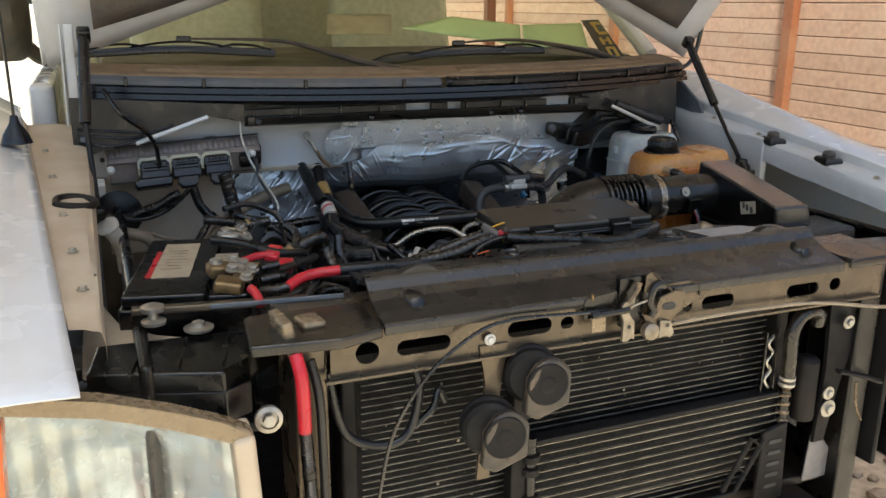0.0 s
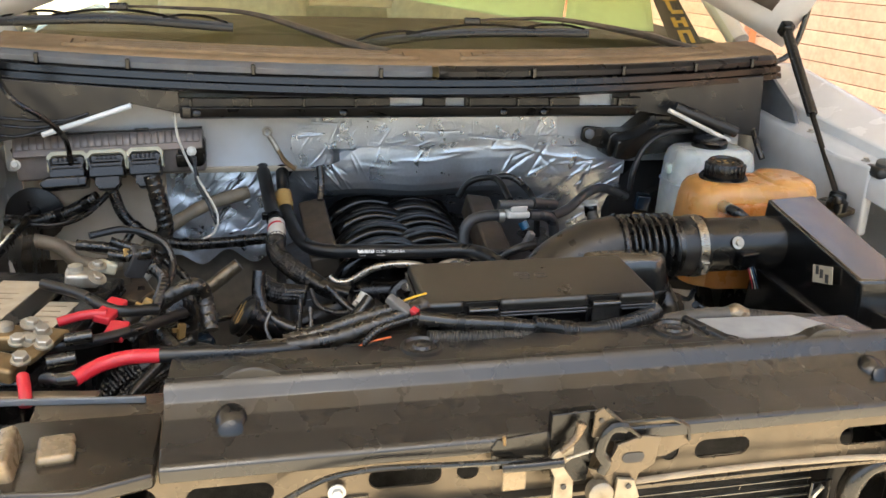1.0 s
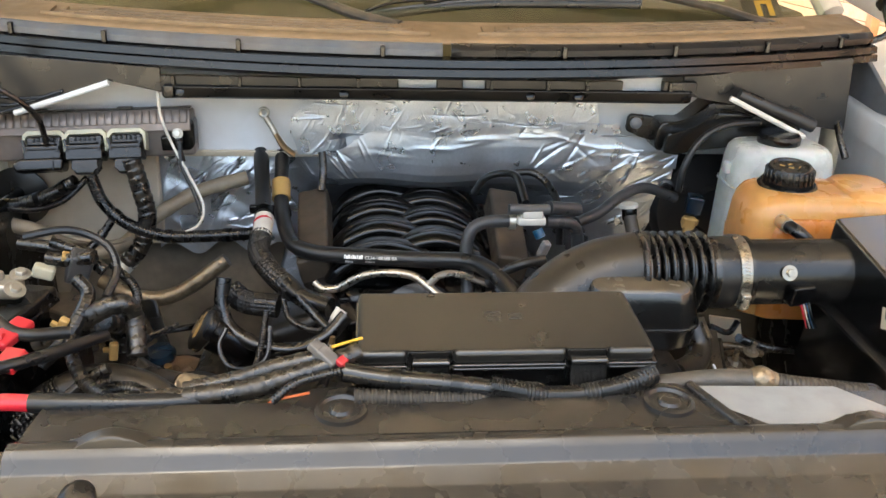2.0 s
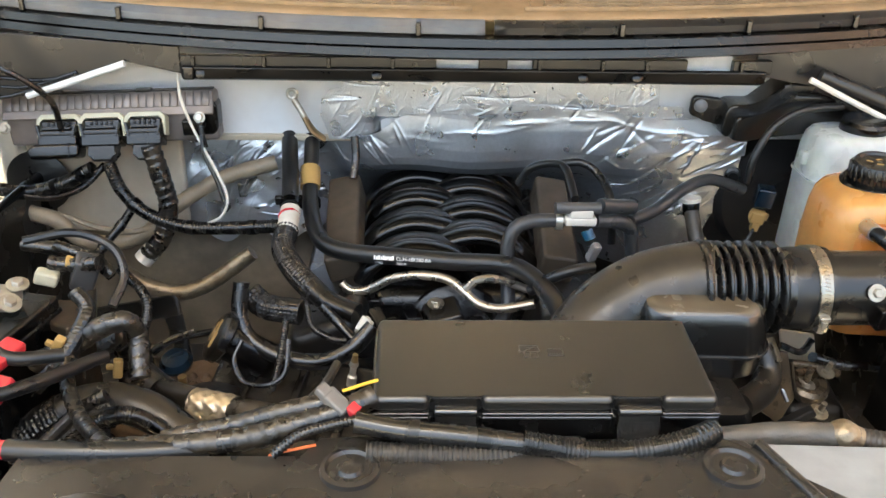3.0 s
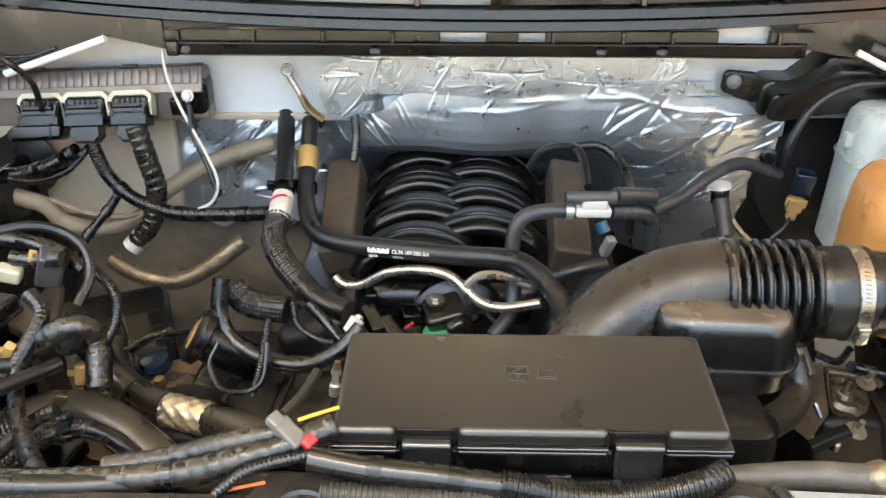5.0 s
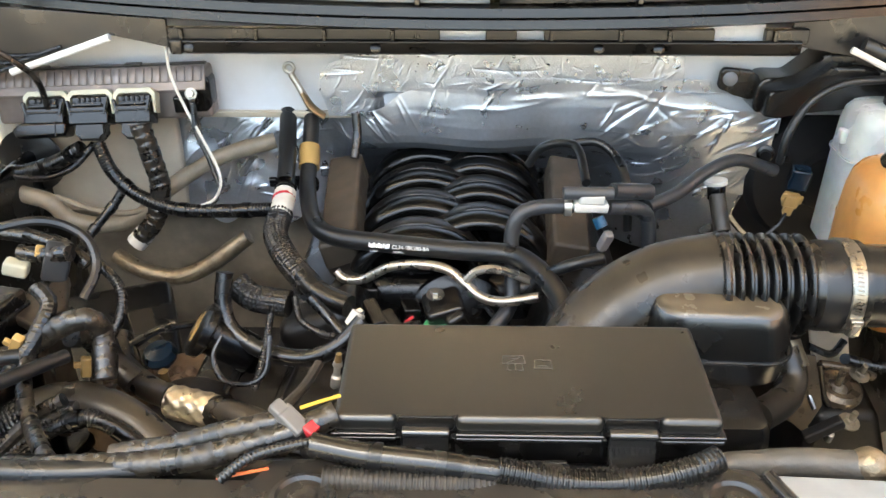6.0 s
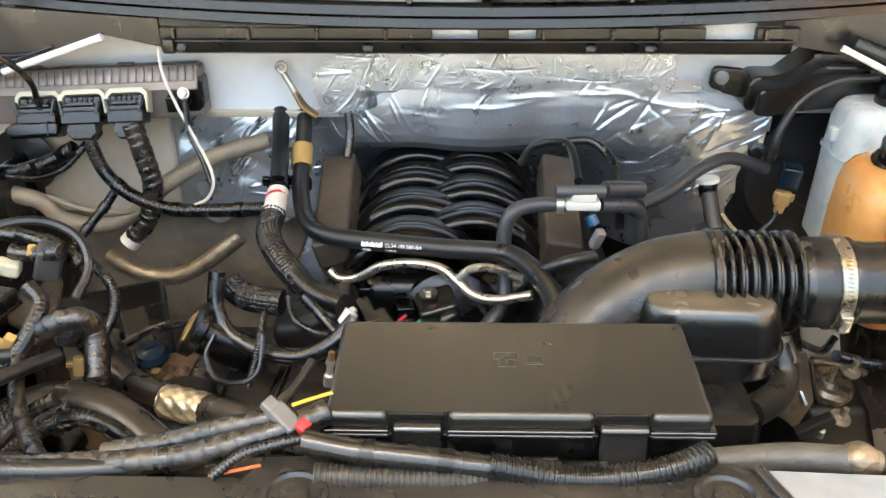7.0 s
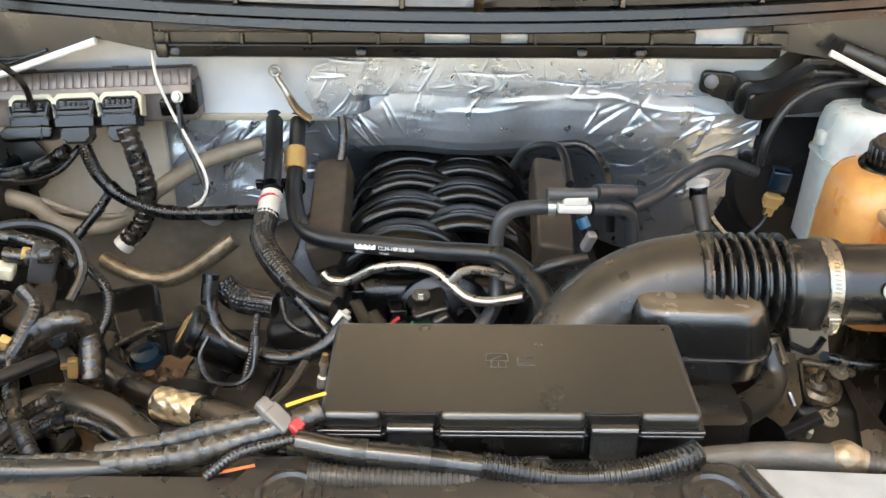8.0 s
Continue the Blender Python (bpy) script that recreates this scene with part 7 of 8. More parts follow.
hose("hood_cable", "thin black cable hanging at the cowl end", "cable", LOOM, 0.005, [(-0.03, 1.93, 1.35), (0.0, 1.91, 1.30), (0.045, 1.93, 1.26), (0.068, 1.955, 1.22), (0.072, 1.965, 1.17)])
hose("cowl_drain", "white trimmed edge strip above the tank", "trim", WHITE_PLASTIC, 0.0048, [(1.255, 1.955, 1.268), (1.32, 1.94, 1.238), (1.392, 1.93, 1.205)])
hose("cowl_drain", "black rubber drain strip above the tank", "trim", RUBBER, 0.012, [(1.275, 1.965, 1.272), (1.34, 1.95, 1.248), (1.41, 1.94, 1.222)])
hose("tank_hose", "black hose on the coolant reservoir outlet", "hose", RUBBER, 0.010, [(1.243, 1.656, 1.140), (1.250, 1.636, 1.137), (1.270, 1.628, 1.118), (1.287, 1.632, 1.085)])
for pts in ([(0.12, 1.47, 1.125), (0.17, 1.44, 1.12), (0.22, 1.40, 1.11), (0.27, 1.42, 1.10)], [(0.15, 1.31, 1.105), (0.20, 1.33, 1.10), (0.25, 1.37, 1.095), (0.30, 1.45, 1.08)]):
    hose("battery_lead", "black lead from the battery clamp", "cable", RUBBER, 0.0075, pts)
hose("battery_lead", "short red lead at the battery clamp", "cable", RED, 0.0062, [(0.155, 1.375, 1.108), (0.185, 1.385, 1.112), (0.212, 1.385, 1.112)])

hose("wiring_loom", "thin ribbed loom hanging under the breather hose", "wiring", LOOM, 0.0050, [(0.468, 1.63, 1.020), (0.463, 1.60, 0.985), (0.452, 1.575, 0.945)], ribs=0.0007)
hose("radiator_hose", "black hose stub beneath the taped trunk", "hose", RUBBER_MATTE, 0.0165, [(0.262, 1.60, 1.000), (0.270, 1.60, 0.965), (0.300, 1.585, 0.945)])
hose("brake_line", "thin dusty steel line behind the strut top", "pipe", TAN_STEEL, 0.003, [(1.10, 1.60, 1.00), (1.14, 1.62, 0.94), (1.19, 1.65, 0.88), (1.23, 1.68, 0.84)])
hose("brake_line", "second thin steel line below the intake", "pipe", DARK, 0.0035, [(1.13, 1.58, 0.99), (1.16, 1.60, 0.92), (1.22, 1.64, 0.86), (1.26, 1.70, 0.82)])
hose("wiring_loom", "black loom along the far inner fender", "wiring", LOOM, 0.007, [(1.18, 1.62, 0.97), (1.25, 1.66, 0.93), (1.33, 1.70, 0.90), (1.42, 1.70, 0.88)], ribs=0.001)

# ---- plugs, valves and other small fittings ----
clip = thing("red_clip", "red plastic terminal cover flag", "clip", (0.215, 1.385, 1.10))
part("tab", block((0.214, 1.400, 1.110), (0.024, 0.050, 0.012), (8, 10, -20), 0.003), RED, clip)
part("hinge", block((0.226, 1.360, 1.098), (0.026, 0.030, 0.012), (20, 0, -20), 0.003), RED, clip)

term = thing("ground_terminal", "ring terminal on a short strap at the firewall", "terminal", (0.44, 2.03, 1.2))
part("ring", tube([(0.430 + 0.0075 * math.cos(a * math.pi / 6), 2.038, 1.214 + 0.0075 * math.sin(a * math.pi / 6)) for a in range(13)], 0.0032, 8, 0.003), ZINC, term)
part("crimp", tube([(0.433, 2.034, 1.206), (0.445, 2.030, 1.186), (0.452, 2.028, 1.172)], 0.0055, 10, 0.006), ZINC, term)
part("strap", tube([(0.450, 2.028, 1.178), (0.462, 2.026, 1.156), (0.482, 2.030, 1.138)], [0.008, 0.010, 0.008], 10, 0.006, flat=0.5), BRASS, term)

purge = thing("purge_valve", "purge valve with a white body and black cap", "valve", (0.87, 1.76, 1.1))
part("cap_tube", tube([(0.835, 1.752, 1.132), (0.90, 1.757, 1.130)], 0.0085, 16, 0.02), GREY_PLASTIC, purge, "shiny dark cap tube")
part("white_body", block((0.872, 1.757, 1.112), (0.046, 0.022, 0.014), (0, 2, 3), 0.004), WHITE_PLASTIC, purge)
part("white_neck", block((0.872, 1.757, 1.124), (0.034, 0.022, 0.014), (0, 2, 3), 0.003), WHITE_PLASTIC, purge)
part("side_port", tube([(0.90, 1.76, 1.132), (0.955, 1.79, 1.118)], 0.011, 14, 0.02), RUBBER_GREY, purge)
part("blue_plug", tube([(0.882, 1.752, 1.098), (0.888, 1.747, 1.086)], 0.0085, 12, 0.01), BLUE, purge)
part("grey_plug", block((0.893, 1.742, 1.068), (0.013, 0.013, 0.030), (20, 10, 20), 0.003), GREY_CASE, purge)
part("hose_clip", lathe([(0.0135, 0), (0.0135, 0.010)], (0.838, 1.764, 1.108), (1, 0, 0), 18), ZINC, purge)

plug = thing("sensor_connector", "grey and amber connector at the brake booster", "connector", (1.22, 1.96, 1.03))
part("grey_half", block((1.223, 1.965, 1.066), (0.030, 0.026, 0.036), (10, 6, -10), 0.004), NAVY, plug)
part("amber_half", block((1.216, 1.962, 1.030), (0.024, 0.018, 0.022), (10, 8, -10), 0.003), YELLOW_TAPE, plug, "amber connector half")
part("amber_neck", block((1.214, 1.961, 1.014), (0.014, 0.012, 0.018), (10, 8, -10), 0.002), YELLOW_TAPE, plug)
part("amber_wing", block((1.216, 1.958, 1.034), (0.032, 0.006, 0.014), (10, 8, -10), 0.002), YELLOW_TAPE, plug)
part("lead", tube([(1.212, 1.960, 1.014), (1.205, 1.955, 0.995), (1.185, 1.95, 0.975)], 0.003, 8, 0.006), LOOM, plug)

dip = thing("dipstick", "black dipstick handle in a white collar", "dipstick", (1.078, 1.90, 1.06))
part("collar", lathe([(0.0165, 0), (0.017, 0.003), (0.0165, 0.006)], (1.077, 1.903, 1.082), (-0.1, 0.1, 1), 20), WHITE_PLASTIC, dip)
part("cap", lathe([(0.013, 0), (0.0135, 0.018), (0.012, 0.022)], (1.080, 1.900, 1.060), (-0.1, 0.1, 1), 20), PLASTIC, dip)

conn = thing("grey_connector", "grey connector with red tape and a yellow wire", "connector", (0.575, 1.27, 1.13))
part("shell", block((0.572, 1.272, 1.147), (0.026, 0.015, 0.012), (10, 32, -30), 0.0025), GREY_LIGHT, conn)
part("latch", block((0.561, 1.276, 1.156), (0.012, 0.012, 0.010), (10, 32, -30), 0.002), GREY_LIGHT, conn)
part("red_tape", block((0.587, 1.268, 1.142), (0.010, 0.012, 0.011), (10, 30, -30), 0.002), RED, conn)
part("yellow_wire", tube([(0.577, 1.282, 1.152), (0.592, 1.288, 1.154), (0.608, 1.295, 1.155)], 0.0016, 8, 0.006), YELLOW, conn)
part("yellow_seal", block((0.596, 1.262, 1.132), (0.010, 0.010, 0.008), (0, 20, 0), 0.002), YELLOW, conn)
part("grey_boot", tube([(0.585, 1.272, 1.142), (0.602, 1.285, 1.146)], 0.007, 12, 0.01), RUBBER_GREY, conn)

oil = thing("oil_filler_cap", "black oil filler cap with yellow print", "oil cap", (0.372, 1.62, 0.97))
part("cap", lathe([(0.030, 0), (0.036, 0.004), (0.036, 0.014), (0.030, 0.018), (0.001, 0.018)], (0.385, 1.635, 0.985), (-0.80, -0.12, 0.60), 28), PLASTIC, oil)
part("neck", lathe([(0.026, -0.06), (0.026, 0.0)], (0.385, 1.635, 0.985), (-0.80, -0.12, 0.60), 24), PLASTIC, oil)
turn = Vector((0, 0, 1)).rotation_difference(Vector((-0.80, -0.12, 0.60)).normalized()).to_matrix().to_4x4()
for dx, dy, w, l in ((-0.006, 0.012, 0.030, 0.003), (0.004, 0.004, 0.034, 0.003), (-0.002, -0.004, 0.030, 0.003), (0.0, -0.012, 0.022, 0.003)):
    bm = bmesh.new()
    box(bm, (dx, dy, 0.0187), (w, l * 0.55, 0.001), (0, 0, 30), 0)
    bmesh.ops.transform(bm, matrix=Matrix.Translation((0.385, 1.635, 0.985)) @ turn, verts=bm.verts)
    part("yellow_print", bm, YELLOW_TAPE, oil)

coil = thing("ignition_coil", "black ignition coil pack with a silver bolt", "ignition coil", (0.665, 1.75, 0.93))
part("body", block((0.680, 1.745, 0.958), (0.055, 0.05, 0.036), (14, -12, 12), 0.008), PLASTIC_SATIN, coil)
part("arm", block((0.700, 1.735, 0.945), (0.03, 0.04, 0.05), (14, -30, 12), 0.008), PLASTIC_SATIN, coil)
part("socket", block((0.632, 1.742, 0.955), (0.026, 0.028, 0.026), (10, 10, 20), 0.004), PLASTIC, coil)
part("red_lead", tube([(0.638, 1.728, 0.955), (0.628, 1.722, 0.95), (0.622, 1.72, 0.94)], 0.0022, 6, 0.006), RED, coil)
bolt((0.668, 1.742, 0.982), (0, -0.2, 1), 0.007, STEEL, coil)
part("green_seal", lathe([(0.018, 0), (0.019, 0.006), (0.016, 0.010)], (0.670, 1.722, 0.938), (0, -0.3, 1), 22), GREEN, coil)
rocker = thing("valve_cover", "black plastic front valve cover under the oil filler", "valve cover", (0.46, 1.62, 0.88))
part("shell", block((0.475, 1.615, 0.870), (0.25, 0.15, 0.10), (22, 0, -14), 0.016, 3), PLASTIC_SATIN, rocker)
for dx in (-0.07, 0.0, 0.07):
    part("rib", block((0.475 + dx, 1.585 - dx * 0.25, 0.914), (0.012, 0.12, 0.014), (22, 0, -14), 0.004), PLASTIC, rocker)
for dx in (-0.10, 0.04):
    bolt((0.475 + dx, 1.56, 0.905), (0, -0.3, 1), 0.006, DARK, rocker)
low_box = thing("vacuum_box", "black plastic box low behind the battery", "box", (0.2, 1.74, 0.85))
part("shell", block((0.205, 1.76, 0.865), (0.17, 0.20, 0.09), (16, 0, 22), 0.016, 3), PLASTIC, low_box)
part("strap", block((0.275, 1.70, 0.925), (0.035, 0.11, 0.008), (30, 0, 30), 0.003), PLASTIC_SATIN, low_box)
injector = thing("fuel_injector", "black fuel injector plugs beside the engine", "injector", (0.60, 1.72, 0.95))
for at, rz in (((0.585, 1.715, 0.965), 30), ((0.610, 1.705, 0.955), 40)):
    part("plug", block(at, (0.022, 0.045, 0.024), (25, 0, rz), 0.005), PLASTIC_SATIN, injector)
part("white_ring", lathe([(0.0145, 0), (0.0145, 0.007)], (0.562, 1.682, 0.984), (0.75, -0.4, -0.45), 18), WHITE_PLASTIC, injector)
part("white_tip", tube([(0.566, 1.632, 1.002), (0.576, 1.640, 1.016)], 0.0095, 12, 0.008), WHITE_PLASTIC, injector)

# ---- accessories low in the bay ----
tie = thing("spark_plug_lead", "small zinc fitting beside the fuse box", "fitting", (0.565, 1.50, 1.0))
part("body", lathe([(0.006, 0), (0.006, 0.014), (0.004, 0.016), (0.004, 0.028), (0.006, 0.03), (0.005, 0.036)], (0.560, 1.53, 0.985), (0.15, 0, 1), 12), ZINC, tie)
part("tip", lathe([(0.0045, 0), (0.0035, 0.010)], (0.5654, 1.53, 1.0206), (0.15, 0, 1), 12), BRASS, tie)
mount = thing("engine_bracket", "rusty brown engine bracket with a bolt", "bracket", (0.32, 1.62, 0.85))
part("plate", prism(bmesh.new(), [(0.24, 1.55), (0.40, 1.52), (0.43, 1.66), (0.33, 1.72), (0.25, 1.68)], "z", 0.86, 0.905, 0.01), RUST, mount)
bolt((0.327, 1.615, 0.905), (0, -0.1, 1), 0.010, BRASS, mount)
part("stud", lathe([(0.006, 0), (0.006, 0.035)], (0.327, 1.612, 0.91), (0, -0.1, 1), 12), BRASS, mount)
for k in range(26):
    a, b = random.random(), random.random()
    v, f = lathe([(0.006 + 0.006 * random.random(), 0), (0.008, 0.004), (0.003, 0.009)], (0.26 + 0.13 * a, 1.56 + 0.12 * b, 0.904), (random.random() - 0.5, random.random() - 0.5, 1), 7)
    part("caked_dirt", (v, f), RUST, mount)
blue_cap = solo("round_plug", lathe([(0.022, 0), (0.023, 0.006), (0.018, 0.014), (0.001, 0.016)], (0.305, 1.66, 0.930), (0, -0.3, 1), 24), NAVY, "dark blue round plastic plug low in the bay", "plug")
left_mount = thing("battery_bracket", "grey steel bracket beside the battery", "bracket", (0.2, 1.58, 1.0))
BROWN_STEEL = material("dusty_brown_steel", (0.060, 0.047, 0.034), 0.35, metal=0.5, dirt=DUST, dirt_amount=0.2, dirt_scale=20)
part("arm", prism(bmesh.new(), [(0.170, 1.555), (0.232, 1.515), (0.252, 1.555), (0.228, 1.625), (0.205, 1.630), (0.222, 1.578), (0.178, 1.590)], "z", 1.060, 1.074, 0.004, 3), BROWN_STEEL, left_mount)
part("leg", block((0.235, 1.54, 0.99), (0.014, 0.05, 0.15), bevel=0.003), BROWN_STEEL, left_mount)
relay = thing("relay_plug", "grey relay plug with an amber lock", "connector", (0.225, 1.60, 1.08))
part("body", block((0.222, 1.615, 1.098), (0.030, 0.026, 0.048), (20, 20, 20), 0.004), GREY_PLASTIC, relay)
part("amber_lock", block((0.206, 1.61, 1.112), (0.010, 0.016, 0.016), (20, 20, 20), 0.002), YELLOW_TAPE, relay)
part("cream_plug", block((0.180, 1.60, 1.098), (0.028, 0.020, 0.018), (0, 20, 10), 0.004), CREAM, relay)
strut = thing("suspension_tower", "grimy suspension strut top with nuts and a pale plate", "suspension", (1.19, 1.63, 0.75))
part("cup", lathe([(0.0275, -0.006), (0.0295, 0.000), (0.0290, 0.007), (0.0240, 0.012), (0.0150, 0.010), (0.0125, 0.004), (0.001, 0.003)], (1.184, 1.625, 0.918), (0.05, -0.25, 1), 32), ZINC_BROWN, strut, "oily brown steel strut cup")
bolt((1.178, 1.620, 0.924), (0.05, -0.25, 1), 0.0080, STEEL, strut)
part("strut_rod", lathe([(0.0045, 0), (0.0045, 0.026), (0.0030, 0.028)], (1.178, 1.619, 0.928), (0.02, -0.20, 1), 12), ZINC_BROWN, strut)
for at in ((1.204, 1.622, 0.944), (1.152, 1.525, 0.948)):
    bolt(at, (0.1, -0.3, 1), 0.0068, TAN_ZINC, strut)
    part("stud", lathe([(0.0036, 0), (0.0036, 0.016)], (at[0], at[1] - 0.002, at[2] + 0.004), (0.1, -0.3, 1), 10), TAN_ZINC, strut)
part("tower", loft([(1.110, 1.560, 0.70), (1.290, 1.560, 0.70), (1.300, 1.720, 0.70), (1.110, 1.720, 0.70)], [(1.148, 1.590, 0.908), (1.226, 1.592, 0.906), (1.232, 1.668, 0.912), (1.148, 1.664, 0.914)], 0.012, 3), DARK, strut)
part("bracket_ridge", tube([(1.160, 1.640, 0.948), (1.195, 1.634, 0.946), (1.228, 1.630, 0.936)], 0.0055, 10, 0.006), ZINC_BROWN, strut)
part("arch_plate", prism(bmesh.new(), [(1.150, 0.984), (1.202, 0.976), (1.214, 0.930), (1.166, 0.926)], "y", 1.668, 1.674, 0.002), PAINT_DUSTY, strut, "dusty pale arch plate")
part("heat_plate", prism(bmesh.new(), [(1.098, 1.020), (1.112, 1.018), (1.134, 0.948), (1.120, 0.905), (1.092, 0.930), (1.100, 0.970)], "y", 1.556, 1.559, 0.001), BROWN_STEEL, strut, "bent dusty metal plate")
part("arm", block((1.112, 1.500, 0.958), (0.046, 0.014, 0.012), (0, -34, 0), 0.003), BAR_BLACK, strut)
part("low_nut", lathe([(0.0045, 0), (0.0045, 0.012), (0.0030, 0.013)], (1.128, 1.515, 0.930), (0, -0.3, 1), 8), ZINC, strut)

fan = thing("fan_shroud", "black plastic fan shroud behind the radiator", "fan shroud", (CX, 1.3, 0.6))
part("top_rim", block((CX, 1.262, 1.075), (0.86, 0.05, 0.05), bevel=0.01), PLASTIC, fan)
part("panel", block((CX, 1.27, 0.84), (0.86, 0.02, 0.44), bevel=0.004), PLASTIC, fan)
radiator = solo("radiator", block((CX, 1.215, 0.80), (0.90, 0.035, 0.50), bevel=0.004), FIN, "black finned radiator core", "radiator")

# ---- further small things ----
def lumpy_sleeve(a, b, r, n=26, seg=24):
    """A dimpled metal sleeve from a to b."""
    a, b = Vector(a), Vector(b)
    length = (b - a).length
    turn = Vector((0, 0, 1)).rotation_difference((b - a).normalized()).to_matrix()
    def at(u, v):
        ang = 2 * math.pi * u
        rr = r * (1 + 0.055 * math.sin(v * math.pi * 7) * math.sin(ang * 8) - 0.12 * (v < 0.05 or v > 0.95))
        return a + turn @ Vector((rr * math.cos(ang), rr * math.sin(ang), v * length))
    return sheet(at, seg * 2, n)


sleeve = solo("heat_sleeve", lumpy_sleeve((0.355, 1.548, 0.946), (0.416, 1.532, 0.943), 0.0205), SLEEVE, "dimpled silver heat sleeve round a hose", "sleeve")


def letters(text, size, m, mat, parent, name="printed_text"):
    """Raised print from the built-in font."""
    cu = bpy.data.curves.new(name, "FONT")
    cu.body, cu.size, cu.extrude = text, size, 0.0002
    tmp = bpy.data.objects.new(name, cu)
    me = bpy.data.meshes.new_from_object(tmp)
    bpy.data.objects.remove(tmp)
    me.materials.clear()
    me.materials.append(mat)
    me.transform(m)
    ob = new(name, me)
    ob.parent = parent
    if parent.type == "EMPTY":
        ob.matrix_parent_inverse = parent.matrix_basis.inverted()
    return ob


pipe_print = next(o for o in scene.objects if o.name.startswith("heater_pipe"))
PIPE_DIR = Vector((0.651 - 0.578, 1.745 - 1.762, 0.004)).normalized()
PIPE_OUT = Vector((-0.10, -0.80, 0.60)).normalized()
PIPE_UP = PIPE_OUT.cross(PIPE_DIR).normalized()


def on_pipe(along, up):
    """A frame on the face of the heater pipe that looks forward and up."""
    c = Vector((0.578, 1.768, 1.0415)) + PIPE_DIR * along
    out = (PIPE_OUT + PIPE_UP * up / 0.0134).normalized()
    o = c + out * 0.0140
    upv = out.cross(PIPE_DIR).normalized()
    m = Matrix((PIPE_DIR, upv, out)).transposed().to_4x4()
    m.translation = o
    return m


letters("CL34-18K580-BA", 0.0072, on_pipe(0.034, -0.002), PRINT, pipe_print)
letters("EC4CE", 0.0042, on_pipe(0.003, -0.0085), PRINT, pipe_print)
letters("MADE IN", 0.0036, on_pipe(0.036, -0.0080), PRINT, pipe_print)
for k in range(9):
    bm = bmesh.new()
    box(bm, (0.0018 + 0.0034 * k, 0.0032 - 0.001 * (k % 2), 0), (0.0030 if k % 3 else 0.0018, 0.0052 if k % 2 else 0.0062, 0.0004), bevel=0)
    bmesh.ops.transform(bm, matrix=on_pipe(0.0, -0.002), verts=bm.verts)
    part("print_block", bm, PRINT, pipe_print)
# battery clamp hardware
hardware = thing("fuse_link_block", "corroded brass fuse link block with zinc nuts", "terminal block", (0.13, 1.27, 1.1))
part("block", block((0.118, 1.262, 1.106), (0.044, 0.034, 0.020), (6, 8, -20), 0.005), BRASS, hardware)
part("bar", block((0.150, 1.300, 1.112), (0.030, 0.075, 0.008), (4, 0, -24), 0.002), BRASS, hardware)
for at in ((0.128, 1.300, 1.118), (0.150, 1.322, 1.118), (0.158, 1.288, 1.118), (0.142, 1.250, 1.118)):
    bolt(at, (0.1, -0.2, 1), 0.0085, ZINC, hardware, washer=1.25)
for at, sx in (((0.176, 1.312, 1.112), 1), ((0.166, 1.262, 1.108), 1)):
    part("lug", tube([at, (at[0] + 0.03, at[1] + 0.004, at[2] + 0.002)], 0.008, 12, 0.01), LOOM, hardware)
hold = thing("battery_hold_down", "black steel hold-down bar in front of the battery", "hold-down", (0.1, 1.215, 1.08))
part("bar", block((0.10, 1.225, 1.088), (0.26, 0.016, 0.012), (0, 0, -8), 0.003), BEAM, hold)
part("lip", block((0.18, 1.195, 1.094), (0.20, 0.004, 0.008), (0, 0, -6), 0.002), SEAL, hold)

# clips low beside the battery
for at, rot in (((0.290, 1.50, 1.030), (0, 10, 20)), ((0.250, 1.452, 1.092), (10, 30, 0))):
    c = thing("wire_clip", "small amber wire clip on the harness", "clip", at)
    part("body", block(at, (0.011, 0.010, 0.024), rot, 0.002), YELLOW_TAPE, c)
    part("tab", block((at[0] - 0.008, at[1], at[2] + 0.002), (0.010, 0.006, 0.006), rot, 0.001), YELLOW_TAPE, c)
shield = solo("heat_shield", prism(bmesh.new(), [(1.090, 1.005), (1.112, 0.985), (1.122, 0.905), (1.092, 0.925)], "y", 1.560, 1.563, 0.001), GREY_CASE, "thin grey metal heat shield beside the resonator", "shield")
part("rolled_edge", tube([(1.112, 1.5615, 0.988), (1.120, 1.5615, 0.95), (1.123, 1.5615, 0.905)], 0.003, 8, 0.01), STEEL, shield)

# rubber bumpers and clips on the fender rails
for at in ((1.580, 1.50, 1.172), (1.572, 1.68, 1.195)):
    b = thing("rubber_bumper", "black rubber bumper block on the fender rail", "bumper", at, "fender bumpers")
    part("base", block(at, (0.05, 0.055, 0.022), (0, 6, -10), 0.008), RUBBER, b)
    part("button", lathe([(0.016, 0), (0.015, 0.012), (0.009, 0.015)], (at[0], at[1], at[2] + 0.010), (-0.2, -0.2, 1), 20), GREY_PLASTIC if at[1] < 1.7 else RUBBER, b)
latch_clip = thing("strut_bracket", "black bracket at the foot of the gas strut", "bracket", (1.55, 1.78, 1.12))
part("plate", block((1.525, 1.745, 1.108), (0.06, 0.09, 0.012), (0, -8, 10), 0.004), BEAM, latch_clip)
part("knob", lathe([(0.020, 0), (0.020, 0.018), (0.012, 0.026), (0.010, 0.030)], (1.510, 1.712, 1.112), (0, 0, 1), 20), PLASTIC, latch_clip)
ring = solo("rubber_ring", tube([(-0.128, 1.57, 1.185), (-0.10, 1.555, 1.184), (-0.072, 1.57, 1.180), (-0.066, 1.60, 1.182), (-0.095, 1.618, 1.188), (-0.126, 1.605, 1.190), (-0.128, 1.57, 1.185)], 0.007, 10, 0.01), DARK, "dark rubber loop on the fender rail", "ring")
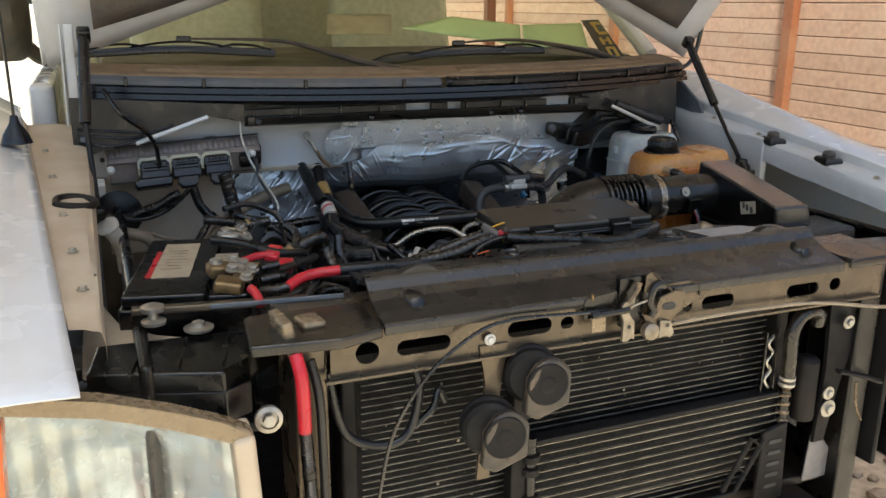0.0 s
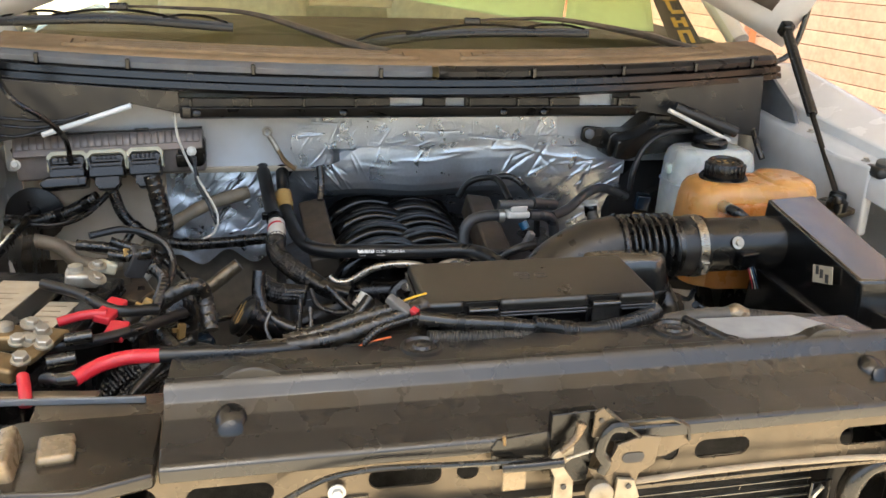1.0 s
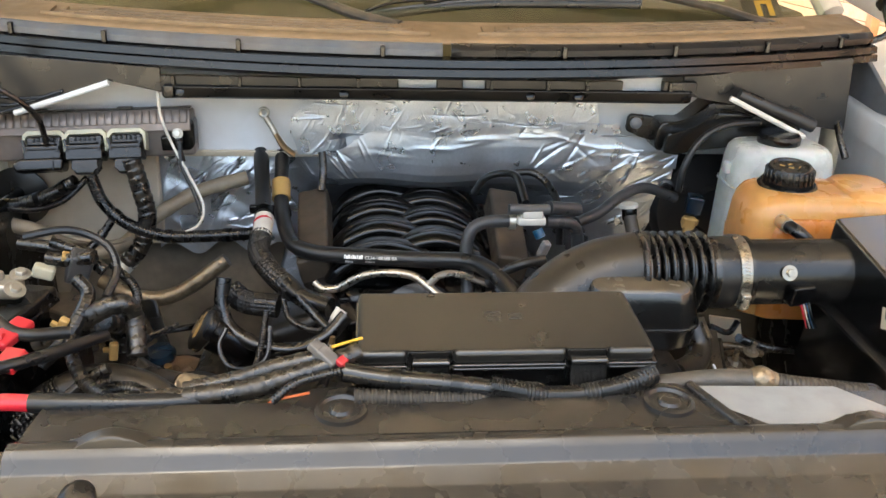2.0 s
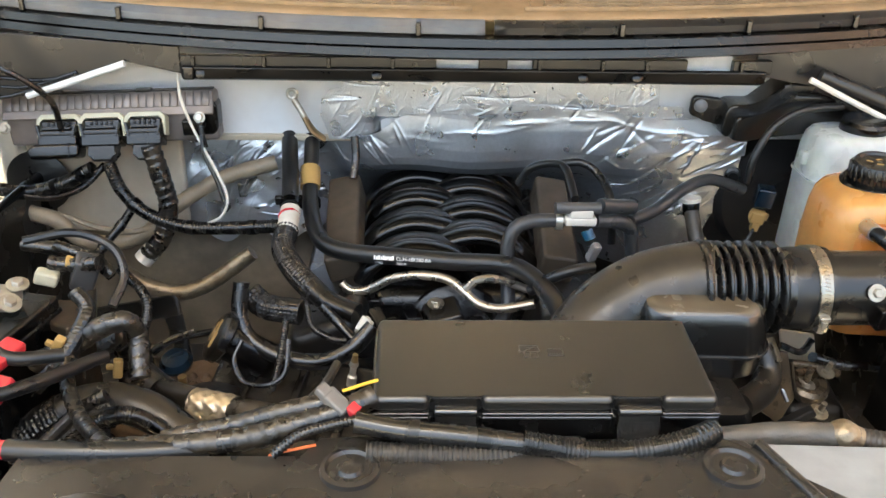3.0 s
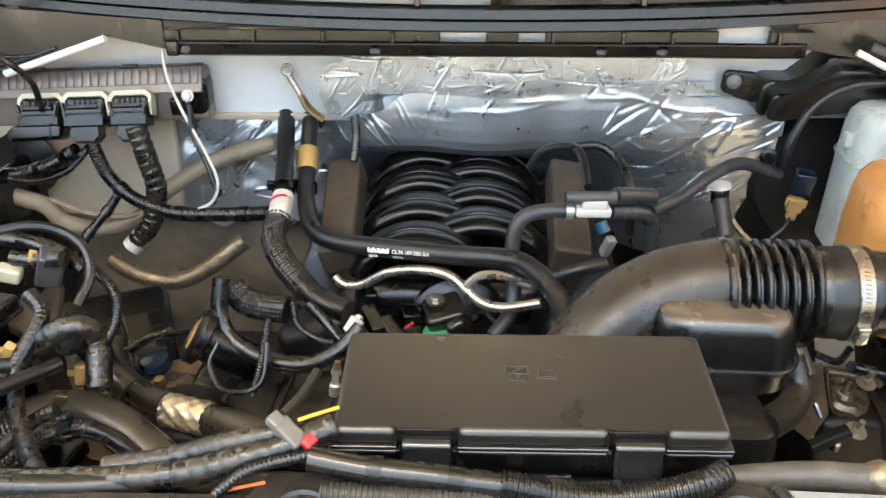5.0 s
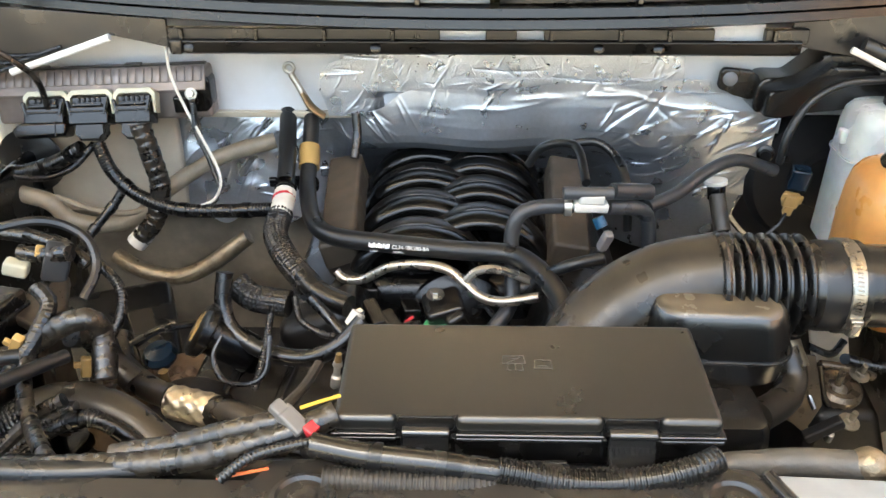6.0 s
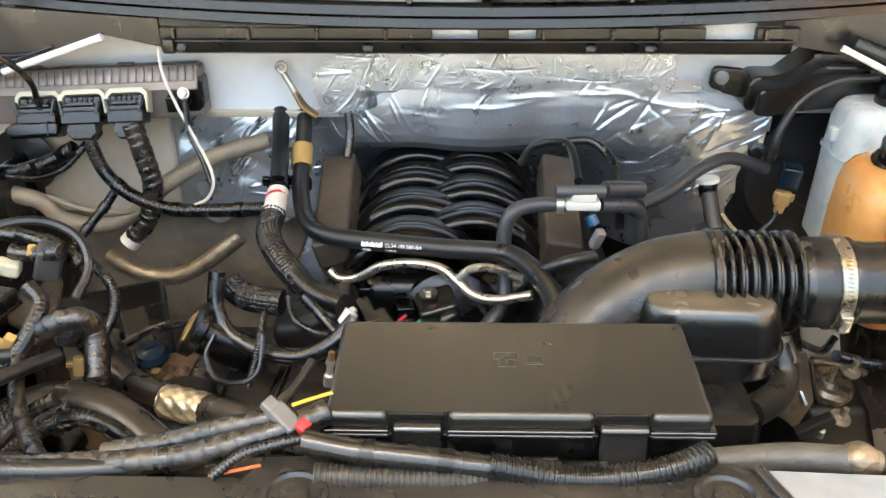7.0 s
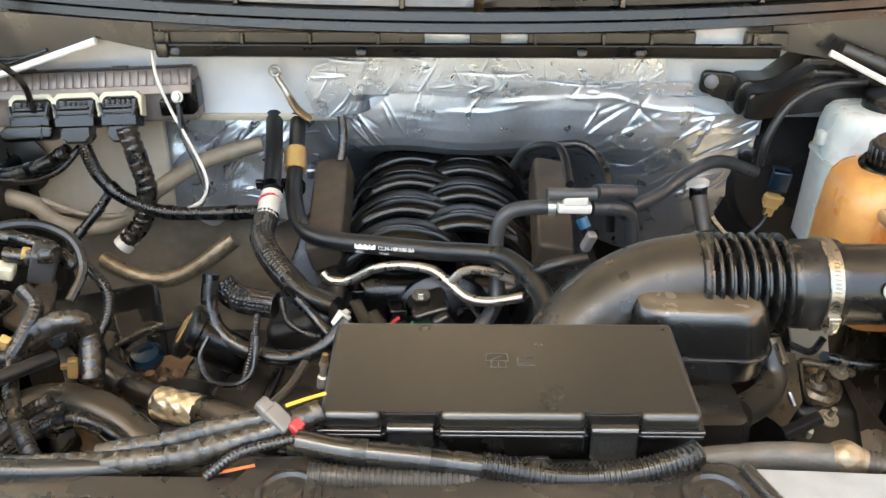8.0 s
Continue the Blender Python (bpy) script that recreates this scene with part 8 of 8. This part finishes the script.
cupa = thing("washer_neck", "white plastic filler neck beside the firewall corner", "filler neck", (-0.03, 1.80, 1.05))
part("neck", tube([(-0.02, 1.82, 0.98), (-0.025, 1.80, 1.04), (-0.045, 1.77, 1.085)], 0.016, 16, 0.01), WHITE_PLASTIC, cupa)
part("rim", lathe([(0.022, 0), (0.023, 0.006), (0.014, 0.010)], (-0.047, 1.766, 1.090), (-0.4, -0.5, 0.8), 20), WHITE_PLASTIC, cupa)
disc = solo("grommet_plate", lathe([(0.055, 0), (0.055, 0.004), (0.04, 0.010), (0.001, 0.012)], (-0.022, 2.055, 1.05), (0, -1, 0), 28), RUBBER, "large black rubber grommet in the firewall", "grommet")
antenna = thing("antenna", "black radio antenna on the fender", "antenna", (-0.19, 1.85, 1.24))
part("base", lathe([(0.030, 0), (0.024, 0.018), (0.010, 0.040), (0.007, 0.055)], (-0.20, 1.86, 1.255), (0, 0, 1), 20), PLASTIC, antenna)
part("mast", tube([(-0.20, 1.86, 1.30), (-0.205, 1.87, 2.0)], 0.003, 8, 0.1), PLASTIC, antenna)

solo("bumper_bracket", prism(bmesh.new(), [(1.335, 0.52), (1.43, 0.50), (1.44, 0.575), (1.40, 0.62), (1.35, 0.64)], "y", 1.19, 1.21, 0.004), PAINT_INNER, "pale painted steel bumper bracket below the radiator", "bracket")

# loose stones beside the truck
stones = bmesh.new()
rs = random.Random(7)
for k in range(260):
    x, y, r = rs.uniform(1.75, 3.0), rs.uniform(1.1, 3.0), rs.uniform(0.02, 0.055)
    vs = bmesh.ops.create_icosphere(stones, subdivisions=1, radius=r)["verts"]
    for v in vs:
        v.co *= 1 + 0.3 * noise.noise((v.co.x * 30 + k, v.co.y * 30, v.co.z * 30))
        v.co.z *= 0.6
    bmesh.ops.translate(stones, vec=(x, y, r * 0.35), verts=vs)
solo("gravel", stones, GRAVEL, "loose pale beige stones beside the truck", "gravel", kind="stuff")
solo("fender_apron", prism(bmesh.new(), [(-0.10, 1.13), (0.075, 1.14), (0.07, 1.20), (0.00, 1.235), (-0.05, 1.30), (-0.07, 1.42), (-0.10, 1.42)], "z", 1.035, 1.048, 0.004), PAINT_DUSTY, "cream dusty steel apron plate beside the battery", "apron")


def band_on(a, b, r, mat, name, label, category):
    return solo(name, tube([a, b], r, 20, 0.004), mat, label, category)


# clamps and rings on the heater hoses
band_on((0.4375, 1.884, 1.0605), (0.4385, 1.880, 1.059), 0.0172, RED, "tape_ring", "thin red ring of tape on the heater hose", "tape")
for a, b in (((0.4365, 1.915, 1.0715), (0.437, 1.905, 1.067)), ((0.4625, 1.955, 1.0565), (0.4635, 1.945, 1.052))):
    c = band_on(a, b, 0.0168, PLASTIC, "hose_clip", "black spring clip round a heater hose", "clip")
    part("ear", block((a[0] - 0.018, a[1] - 0.004, a[2] + 0.004), (0.012, 0.008, 0.016), (20, 0, 0), 0.002), PLASTIC, c)
